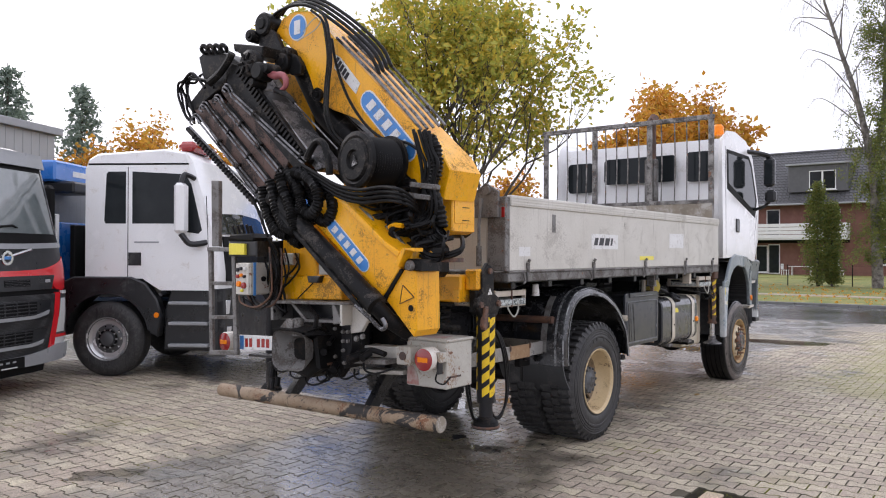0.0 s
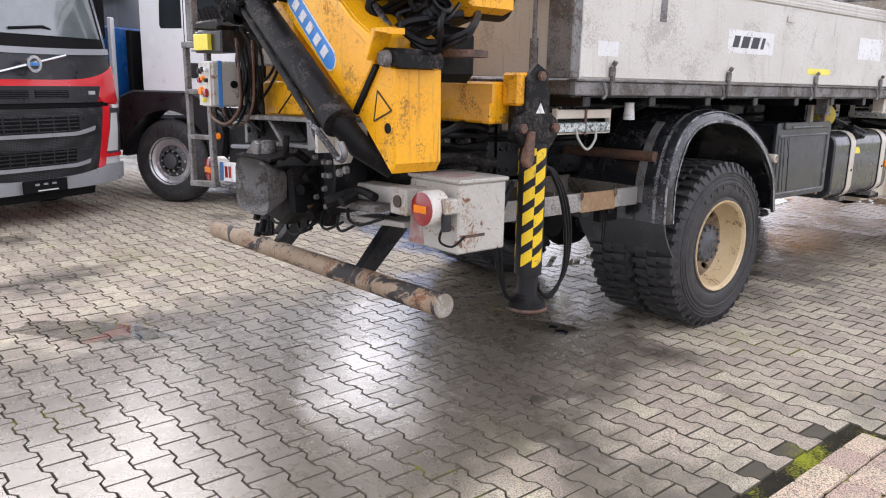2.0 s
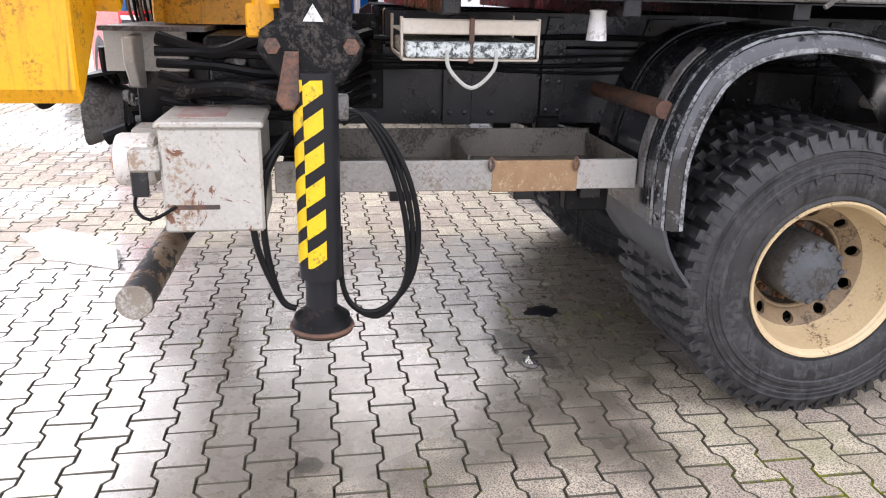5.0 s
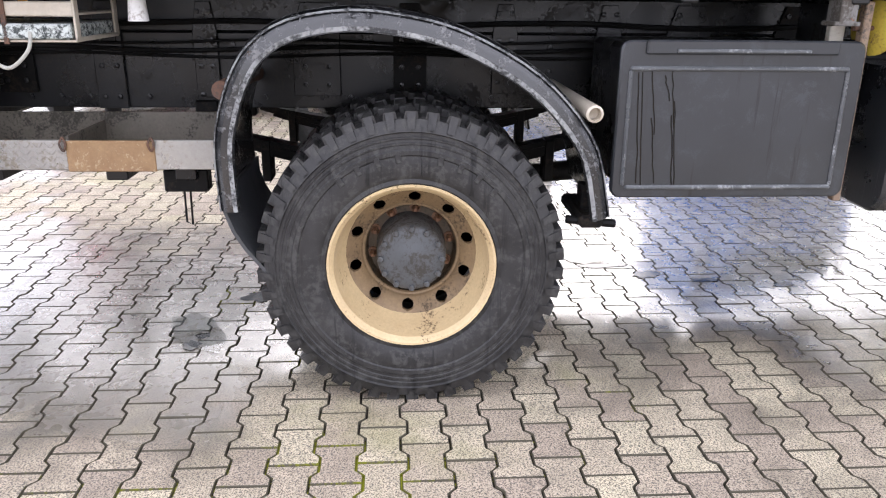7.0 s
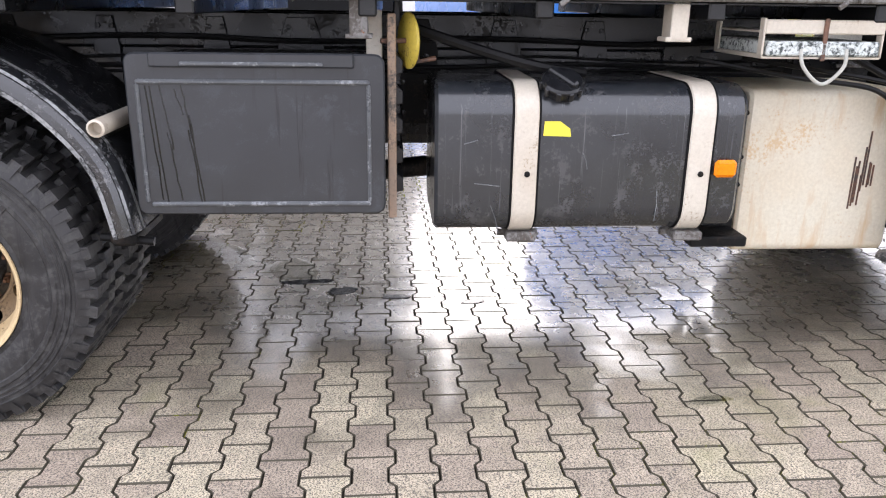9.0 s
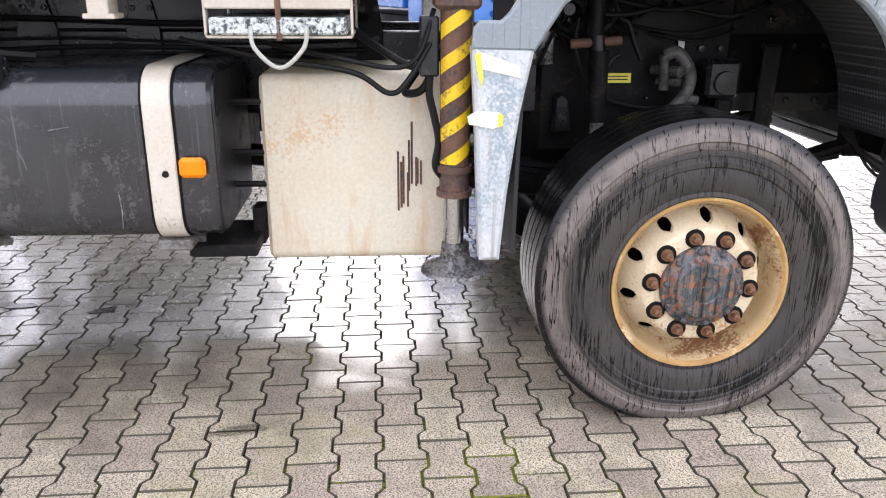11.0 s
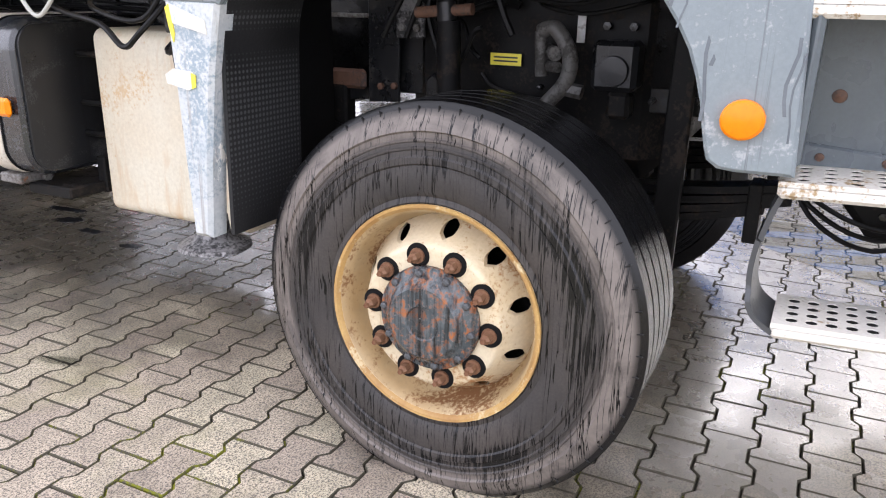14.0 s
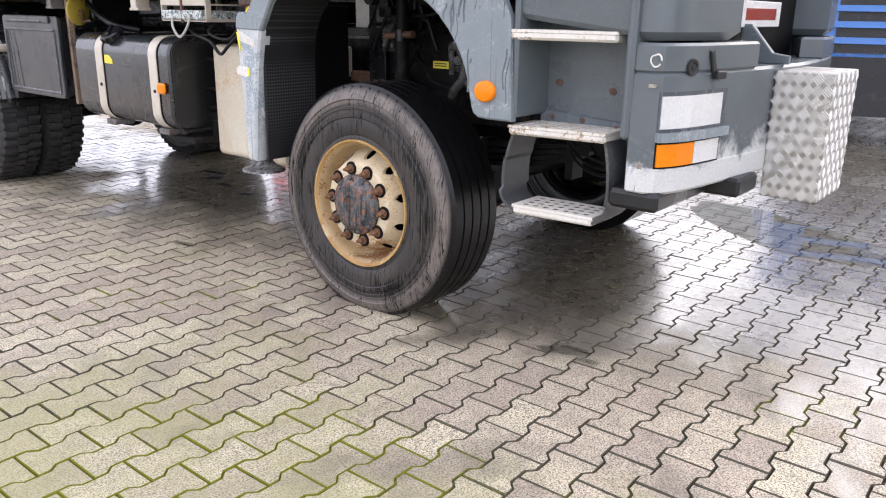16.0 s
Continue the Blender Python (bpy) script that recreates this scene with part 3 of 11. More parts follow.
def paver_material(name, dry, dry2, wet_more, moss):
    """Concrete stones on which water stands in patches: wet stone is darker and shines."""
    m, t, p = nodes(name)
    where = node(t, "NewGeometry").outputs[0]
    patch = noise_of(t, where, 0.55, 6, 0.62, 0.5)
    patch2 = noise_of(t, where, 2.6, 5, 0.6, 0.2)
    wet = node(t, "Math", operation="ADD", i0=patch, i1=node(t, "Math", operation="MULTIPLY", i0=patch2, i1=0.35).outputs[0]).outputs[0]
    # damp by place; its darkening also paints in the truck's shade and reflections
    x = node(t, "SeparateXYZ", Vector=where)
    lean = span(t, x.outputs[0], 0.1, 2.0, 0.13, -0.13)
    lean_shade = span(t, x.outputs[1], -2.8, -0.4, 0.25, 0.0)
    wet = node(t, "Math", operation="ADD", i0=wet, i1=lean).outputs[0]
    wet = node(t, "Math", operation="ADD", i0=wet, i1=lean_shade).outputs[0]
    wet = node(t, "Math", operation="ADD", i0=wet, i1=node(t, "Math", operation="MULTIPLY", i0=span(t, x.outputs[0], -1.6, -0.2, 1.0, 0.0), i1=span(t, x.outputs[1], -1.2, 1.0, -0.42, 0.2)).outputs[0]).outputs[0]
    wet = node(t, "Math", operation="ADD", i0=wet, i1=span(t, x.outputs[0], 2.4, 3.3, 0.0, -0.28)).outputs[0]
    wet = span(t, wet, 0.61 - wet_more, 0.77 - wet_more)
    speck = noise_of(t, where, 150, 5, 0.8)
    blotch = noise_of(t, where, 9, 6, 0.7, 0.3)
    col = mixed(t, span(t, blotch, 0.35, 0.66), dry, dry2)
    rnd = node(t, "ObjectInfo").outputs["Random"]
    isl = node(t, "NewGeometry").outputs["Random Per Island"]
    both = node(t, "Math", operation="FRACT", i0=node(t, "Math", operation="ADD", i0=rnd, i1=isl).outputs[0]).outputs[0]
    col = node(t, "HueSaturation", Color=col, Hue=span(t, both, 0, 1, 0.485, 0.515), Value=span(t, both, 0, 1, 0.8, 1.15)).outputs[0]
    col = mixed(t, span(t, speck, 0.48, 0.57, 0, 0.9), col, (0.07, 0.058, 0.045))
    coarse = noise_of(t, where, 75, 3, 0.7)
    col = mixed(t, span(t, coarse, 0.51, 0.64, 0, 0.65), col, (0.11, 0.10, 0.09))
    col = mixed(t, span(t, speck, 0.42, 0.25, 0, 0.5), col, (0.55, 0.52, 0.48))
    if moss:
        strip = node(t, "Math", operation="MULTIPLY", i0=span(t, x.outputs[0], 1.3, 2.8), i1=span(t, x.outputs[1], 2.6, 4.6)).outputs[0]
        mo = node(t, "Math", operation="ADD", i0=noise_of(t, where, 1.1, 6, 0.7, 0.5), i1=node(t, "Math", operation="MULTIPLY", i0=strip, i1=0.25).outputs[0]).outputs[0]
        col = mixed(t, span(t, mo, 0.55, 0.75, 0, 0.6), col, (0.29, 0.275, 0.12))
    # darker stone colour: soaked through, with painted shade mixed in
    soaked_shaded = mixed(t, 0.82, col, tuple(0.14 * x for x in dry))
    col = mixed(t, wet, col, soaked_shaded)
    t.links.new(col, p.inputs["Base Color"])
    film = noise_of(t, where, 14, 4, 0.6)
    ro_wet = span(t, film, 0.35, 0.7, 0.20, 0.45)
    ro = mixed(t, wet, (0.72, 0.72, 0.72), ro_wet)
    t.links.new(ro, p.inputs["Roughness"])
    p.inputs["Specular IOR Level"].default_value = 0.6
    t.links.new(span(t, wet, 0.1, 0.9, 0.0, 1.0), p.inputs["Coat Weight"])
    p.inputs["Coat IOR"].default_value = 1.7
    sheen = noise_of(t, where, 0.9, 5, 0.65, 0.6)
    # under the truck the film lies smooth, behind it the rain has roughened it
    calm = node(t, "Math", operation="MULTIPLY", i0=span(t, x.outputs[1], -0.8, 0.6), i1=span(t, x.outputs[1], 3.0, 4.4, 1.0, 0.0)).outputs[0]
    t.links.new(mixed(t, calm, span(t, sheen, 0.36, 0.58, 0.36, 0.17), span(t, sheen, 0.36, 0.58, 0.24, 0.07)), p.inputs["Coat Roughness"])
    b = node(t, "Bump", Strength=span(t, wet, 0, 1, 0.7, 0.35), Distance=0.003, Height=speck)
    t.links.new(b.outputs[0], p.inputs["Normal"])
    return m


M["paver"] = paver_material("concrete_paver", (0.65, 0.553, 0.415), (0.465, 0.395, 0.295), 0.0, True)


def mossy(name, c, c2, moss, amount):
    """Damp joint sand in which moss grows, most of all on the strip where nobody drives."""
    m, t, p = nodes(name)
    where = node(t, "NewGeometry").outputs[0]
    x = node(t, "SeparateXYZ", Vector=where)
    fine = noise_of(t, where, 90, 4, 0.65)
    col = mixed(t, span(t, noise_of(t, where, 4.0, 5, 0.6), 0.35, 0.65), c, c2)
    strip = node(t, "Math", operation="MULTIPLY", i0=span(t, x.outputs[0], 1.5, 2.9), i1=span(t, x.outputs[1], 2.6, 4.6)).outputs[0]
    grow = node(t, "Math", operation="ADD", i0=noise_of(t, where, 0.9, 7, 0.7, 0.5), i1=node(t, "Math", operation="MULTIPLY", i0=strip, i1=0.27).outputs[0]).outputs[0]
    grow = node(t, "Math", operation="ADD", i0=grow, i1=span(t, fine, 0.25, 0.75, -0.09, 0.09)).outputs[0]
    col = mixed(t, span(t, grow, 0.62 - amount, 0.70 - amount), col, mixed(t, fine, moss, tuple(0.5 * v for v in moss)))
    t.links.new(col, p.inputs["Base Color"])
    p.inputs["Roughness"].default_value = 0.92
    p.inputs["Specular IOR Level"].default_value = 0.1
    t.links.new(node(t, "Bump", Strength=0.6, Distance=0.003, Height=fine).outputs[0], p.inputs["Normal"])
    return m


M["stone_edge"] = mossy("dirty_stone_edge", (0.085, 0.076, 0.058), (0.11, 0.10, 0.075), (0.24, 0.25, 0.03), 0.03)
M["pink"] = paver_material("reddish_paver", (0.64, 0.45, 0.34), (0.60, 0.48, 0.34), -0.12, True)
M["joint"] = mossy("dark_joint_sand", (0.017, 0.015, 0.012), (0.034, 0.030, 0.022), (0.34, 0.36, 0.035), 0.08)
M["asphalt"] = surf("wet_asphalt", (0.055, 0.056, 0.058), (0.08, 0.08, 0.082), rough=0.2, scale=0.6, grain=60, bump=0.3, world_space=True)
M["grass"] = surf("autumn_lawn", (0.10, 0.15, 0.03), (0.2, 0.2, 0.05), rough=0.9, scale=0.5, grain=14, bump=1.0, dirt=(0.3, 0.24, 0.06), dirty=0.3, dscale=0.9, world_space=True)
M["kerb"] = surf("grey_kerb", (0.2, 0.2, 0.19), rough=0.6, world_space=True)
M["water"] = clear("rain_water", (0.75, 0.78, 0.8), 0.015, 1.33)
M["brick"] = surf("red_brown_brick", (0.21, 0.095, 0.07), (0.16, 0.075, 0.058), rough=0.8, scale=2)
M["roof"] = surf("dark_roof_tile", (0.075, 0.075, 0.08), (0.1, 0.1, 0.105), rough=0.45, scale=3)
M["white"] = surf("white_painted_wood", (0.75, 0.75, 0.74), (0.7, 0.7, 0.69), rough=0.5)
M["render"] = surf("pale_grey_cladding", (0.42, 0.43, 0.43), (0.38, 0.39, 0.39), rough=0.6, scale=0.5)
M["bark"] = surf("grey_bark", (0.10, 0.085, 0.065), (0.06, 0.05, 0.04), rough=0.9, scale=8, grain=50, bump=0.8)
M["birch"] = surf("birch_bark", (0.28, 0.26, 0.23), (0.06, 0.05, 0.045), rough=0.8, scale=5)


def leaf_material(name, colours):
    m, t, p = nodes(name)
    isl = node(t, "NewGeometry").outputs["Random Per Island"]
    ramp = node(t, "ValToRGB", Fac=isl)
    while len(ramp.color_ramp.elements) < len(colours):
        ramp.color_ramp.elements.new(0.5)
    for i, c in enumerate(colours):
        ramp.color_ramp.elements[i].position = i / (len(colours) - 1)
        ramp.color_ramp.elements[i].color = rgb(c)
    t.links.new(ramp.outputs[0], p.inputs["Base Color"])
    p.inputs["Roughness"].default_value = 0.6
    glow = node(t, "BsdfTranslucent", Color=ramp.outputs[0])
    both = node(t, "MixShader", Fac=0.45)
    t.links.new(p.outputs[0], both.inputs[1])
    t.links.new(glow.outputs[0], both.inputs[2])
    t.links.new(both.outputs[0], t.nodes["Material Output"].inputs["Surface"])
    return m


M["leaf_turning"] = leaf_material("turning_leaves", [(0.26, 0.30, 0.05), (0.36, 0.38, 0.06), (0.50, 0.44, 0.07), (0.66, 0.46, 0.06), (0.28, 0.31, 0.05)])
M["leaf_orange"] = leaf_material("orange_leaves", [(0.55, 0.24, 0.03), (0.62, 0.34, 0.04), (0.45, 0.18, 0.03), (0.52, 0.38, 0.06)])
M["leaf_birch"] = leaf_material("birch_leaves", [(0.11, 0.15, 0.04), (0.15, 0.20, 0.05), (0.24, 0.23, 0.05), (0.09, 0.12, 0.04)])
# needle greens lightened so that the colour carries the distance haze
M["leaf_hazy"] = leaf_material("dark_needles", [(0.16, 0.21, 0.17), (0.21, 0.26, 0.21), (0.27, 0.32, 0.25)])

# ---- ground: yard, road, lawn ----
LEN, PITCH = 0.2125, 0.1454
NEAR = (-9.0, 6.0, -9.0, 13.0)


def sheet(x0, x1, y0, y1, z):
    return Geo().add([(x0, y0, z), (x1, y0, z), (x1, y1, z), (x0, y1, z)], [(0, 1, 2, 3)])


g = Geo()
ring = [(900 * math.cos(a * math.tau / 48), 900 * math.sin(a * math.tau / 48), -0.16) for a in range(48)]
g.add(ring, [tuple(range(48))])
single("ground", g, M["grass"], "wide grassy ground reaching to the horizon", "ground", kind="structure")
g = Geo().box(-120, 120, 15.3, 22.3, -0.3, -0.03, 0.01)
single("road", g, M["asphalt"], "wet asphalt road along the yard", "road", kind="structure")
g = Geo()
for i in range(90):
    g.box(-60 + i, -59.01 + i, 22.3, 22.45, -0.3, 0.06, 0.02)
single("kerb", g, M["kerb"], "grey concrete kerb between road and verge", "kerb", kind="structure")
g = Geo().box(-120, 120, 22.45, 80, -0.3, 0.03, 0.01)
single("lawn", g, M["grass"], "lawn strewn with yellow autumn leaves", "lawn", kind="structure")
g = Geo().box(-120, 120, 27.5, 28.6, -0.2, 0.05, 0.01)
single("footpath", g, surf("pale_gravel_path", (0.42, 0.36, 0.28), rough=0.9, world_space=True), "pale footpath crossing the verge", "path", kind="structure")

pavement = single("pavement", sheet(NEAR[0] - 0.1, NEAR[1] + 0.1, NEAR[2] - 0.1, NEAR[3] + 0.1, -0.0115), M["joint"], "wet yard of interlocking grey concrete stones", "pavement", kind="structure")


def far_paver_material():
    """The same stones where they are too far off to be told apart."""
    m = paver_material("far_concrete_paver", (0.50, 0.435, 0.345), (0.38, 0.335, 0.27), -0.03, False)
    t = m.node_tree
    p = t.nodes["Principled BSDF"]
    where = node(t, "NewGeometry").outputs[0]
    brick = node(t, "TexBrick", Vector=where, Scale=1.0)
    brick.inputs["Mortar Size"].default_value = 0.006
    brick.inputs["Brick Width"].default_value = LEN
    brick.inputs["Row Height"].default_value = PITCH
    old = p.inputs["Base Color"].links[0].from_socket
    t.links.new(mixed(t, brick.outputs["Fac"], old, (0.03, 0.028, 0.024)), p.inputs["Base Color"])
    return m


M["far_paver"] = far_paver_material()
g = Geo()
w0, w1, w2, w3 = NEAR[0] + 0.16, NEAR[1] - 0.16, NEAR[2] + 0.16, NEAR[3] - 0.16
for x0, x1, y0, y1 in ((-70, w0, -60, 15.3), (w1, 60, -60, 15.3), (w0, w1, -60, w2), (w0, w1, w3, 15.3)):
    g.add([(x0, y0, -0.004), (x1, y0, -0.004), (x1, y1, -0.004), (x0, y1, -0.004)], [(0, 1, 2, 3)])
part("far_paving", g, M["far_paver"], pavement, "more grey paving towards the road")

# puddles that fill the joints
random.seed(7)


def puddle(x, y, rx, ry, turn):
    n = 28
    pts, k = [], random.random() * 9
    for i in range(n):
        a = math.tau * i / n
        r = 1 + 0.35 * noise.noise((math.cos(a) * 1.3 + k, math.sin(a) * 1.3, k)) + 0.25 * noise.noise((math.cos(a) * 4 + k, math.sin(a) * 4, 2))
        px, py = rx * r * math.cos(a), ry * r * math.sin(a)
        pts.append((x + px * math.cos(turn) - py * math.sin(turn), y + px * math.sin(turn) + py * math.cos(turn), 0.0042))
    ob = single("puddle", Geo().add(pts, [tuple(range(n))]), M["water"], "shallow rain puddle on the paving stones", "puddle", group="puddles in the yard", mend=False)
    ob.visible_shadow = False


for row in ((-0.45, 1.05, 0.20, 0.13, 0.4), (-0.75, 0.5, 0.4, 0.2, 1.0), (-1.6, 5.6, 0.8, 0.35, 1.0),
            (0.55, -0.95, 0.22, 0.1, 0.5), (-0.3, 7.4, 0.8, 0.3, 0.2), (0.6, 9.5, 1.0, 0.4, 0.1), (-1.1, -3.3, 0.5, 0.18, 0.7),
            (1.005, 5.41, 0.05, 0.095, 0.35), (1.045, 5.54, 0.025, 0.05, 0.2), (1.18, 2.84, 0.035, 0.09, 0.15), (1.34, -1.867, 0.045, 0.05, 0.6), (0.75, -0.30, 0.11, 0.035, 0.1)):
    puddle(*row)


def ragged(x, y, rx, ry, turn, seed, z):
    """A thin patch with a torn outline, lying on the stones."""
    n, pts = 26, []
    for i in range(n):
        a = math.tau * i / n
        r = 1 + 0.45 * noise.noise((math.cos(a) * 1.6 + seed, math.sin(a) * 1.6, seed)) + 0.4 * noise.noise((math.cos(a) * 5, math.sin(a) * 5 + seed, 3))
        u, v = rx * r * math.cos(a), ry * r * math.sin(a)
        pts.append((x + u * math.cos(turn) - v * math.sin(turn), y + u * math.sin(turn) + v * math.cos(turn)))
    return Geo().prism(pts, "z", 0.001, z, 0.0)


for k, row in enumerate(((0.14, -0.72, 0.07, 0.075, 0.2), (0.695, -0.926, 0.05, 0.035, 0.5), (0.60, -0.90, 0.025, 0.03, 0.1), (-0.25, 1.13, 0.035, 0.14, 0.1), (-0.10, 1.34, 0.05, 0.09, 0.3), (0.08, 2.03, 0.03, 0.06, 0.2), (0.0, 1.62, 0.03, 0.07, 0.0))):
    single("oil_stain", ragged(*row, 2.3 * k + 5, 0.0036), M["oil"], "glossy black oil spot on the wet paving", "stain", group="oil spots on the paving")

# ---- the truck with its loader crane; x to its right, y ahead, rear axle at y = 0 ----
FRONT = 4.40
AHEAD = 0.165
truck = thing("crane_truck", "white and grey tipper truck with a folded yellow loader crane", "truck", pose(-0.028, 0.03, 0, 0, 0, -0.69))


def P(*pts):
    """Points (x, z) for an outline that is made thick along y."""
    return [(z, x) for x, z in pts]


def holed_disc(g, n, r1, r2, rh, x_of, deep=0.02, turn=0.0):
    """A ring with n round holes between the radii r1 and r2; x_of gives the depth at a radius."""
    rm, half = (r1 + r2) / 2, math.pi / n
    for s in range(n):
        mid = turn + math.tau * s / n
        rect = []
        w, h = half * rm, (r2 - r1) / 2
        for i in range(4):
            rect.append((-w + 2 * w * i / 4, -h))
        for i in range(4):
            rect.append((w, -h + 2 * h * i / 4))
        for i in range(4):
            rect.append((w - 2 * w * i / 4, h))
        for i in range(4):
            rect.append((-w, h - 2 * h * i / 4))
        verts, k = [], len(rect)
        for kind in range(3):
            for u, v in rect:
                if kind:
                    a = math.atan2(v, u)
                    u, v = rh * math.cos(a), rh * math.sin(a)
                r, th = rm + v, mid + u / rm
                verts.append((x_of(r) - (deep if kind == 2 else 0), r * math.cos(th), r * math.sin(th)))
        faces = [(q * k + i, q * k + (i + 1) % k, q * k + k + (i + 1) % k, q * k + k + i) for q in (0, 1) for i in range(k)]
        g.add(verts, faces)


def tyre_geo(R, w, lugs):
    """A tyre whose outer face lies at x = 0 and whose width runs to -w."""
    half = [(-0.045, 0.281), (-0.02, 0.288), (-0.006, 0.306), (-0.010, 0.320), (-0.001, 0.336), (0.0, 0.38), (-0.003, 0.40), (0.002, 0.405), (0.002, 0.42), (-0.004, 0.425), (-0.005, 0.437), (-0.0025, 0.440), (-0.0025, 0.445), (-0.007, 0.448), (-0.008, 0.456), (-0.0055, 0.459), (-0.0055, 0.463), (-0.0115, 0.466), (-0.012, R - 0.075), (-0.006, R - 0.07), (-0.01, R - 0.06), (-0.028, R - 0.03), (-0.036, R - 0.012)]
    g = Geo()
    if lugs:
        body = half[:-1] + [(-0.05, R - 0.028), (-w / 2, R - 0.022)]
        prof = body + [(-w - a, r) for a, r in body[-2::-1]]
        g.lathe(prof, (0, 0, 0), n=72, caps=False)
        for s in range(46):
            a = math.tau * s / 46
            for side in (0, 1):
                m = Matrix.Rotation(a + (math.pi / 46 if side else 0), 4, "X")
                x0, x1 = (-0.125, -0.028) if not side else (-w + 0.028, -w + 0.125)
                v = [(x0, -0.020, R - 0.03), (x1, -0.024, R - 0.03), (x1, 0.024, R - 0.03), (x0, 0.016, R - 0.03), (x0, -0.017, R), (x1, -0.021, R - 0.004), (x1, 0.021, R - 0.004), (x0, 0.013, R)]
                if side:
                    v[0:4], v[4:8] = [v[3], v[2], v[1], v[0]], [v[7], v[6], v[5], v[4]]
                g.add(v, [(4, 5, 6, 7), (0, 1, 5, 4), (1, 2, 6, 5), (2, 3, 7, 6), (3, 0, 4, 7)], m)
                xs = -0.028 if not side else -w + 0.028
                xo = -0.004 if not side else -w + 0.004
                v = [(xs, -0.015, R - 0.02), (xs, 0.015, R - 0.02), (xo, 0.012, R - 0.062), (xo, -0.012, R - 0.062), (xs, -0.015, R - 0.006), (xs, 0.015, R - 0.006)]
                g.add(v, [(4, 5, 2, 3), (4, 3, 0), (5, 1, 2)], m)
            m = Matrix.Rotation(a + 0.03, 4, "X")
            g.box(-w / 2 - 0.035, -w / 2 + 0.035, -0.026, 0.026, R - 0.03, R - 0.001, 0.003, m)
    else:
        tread, x = [], -0.046
        rib = (w - 0.092 - 4 * 0.011) / 5
        for k in range(5):
            tread += [(x, R - 0.002), (x - rib, R - 0.002)]
            if k < 4:
                tread += [(x - rib - 0.001, R - 0.014), (x - rib - 0.010, R - 0.014)]
            x -= rib + 0.011
        prof = half + tread + [(-w - a, r) for a, r in half[::-1]]
        g.lathe(prof, (0, 0, 0), n=96, caps=False)
    return g


def wheel_nuts(parent, n, r, x, size=0.017, turn=0.2):
    ob = None
    for s in range(n):
        a = math.tau * s / n + turn
        m = pose(0, r * math.cos(a), r * math.sin(a))
        if ob is None:
            g = Geo()
            g.lathe([(x, size * 1.5), (x + 0.006, size * 1.45)], (0, 0, 0), n=14)
            g.lathe([(x + 0.006, size), (x + 0.028, size), (x + 0.032, size * 0.8), (x + 0.036, size * 0.55), (x + 0.045, size * 0.5)], (0, 0, 0), n=6)
            ob = part("wheel_nut", g, M["nut"], parent, "rusty wheel nut")
            ob.matrix_basis = m
        else:
            again(ob, parent, m)


def shrink_rim(w, k):
    """Brings everything but the tyre to the true size of a 22.5 inch rim."""
    m = Matrix.Diagonal((1, k, k, 1))
    w.data.transform(m)
    for child in w.children:
        if not child.name.startswith(("tyre", "raised_mark")):
            child.matrix_basis = m @ child.matrix_basis
    return w


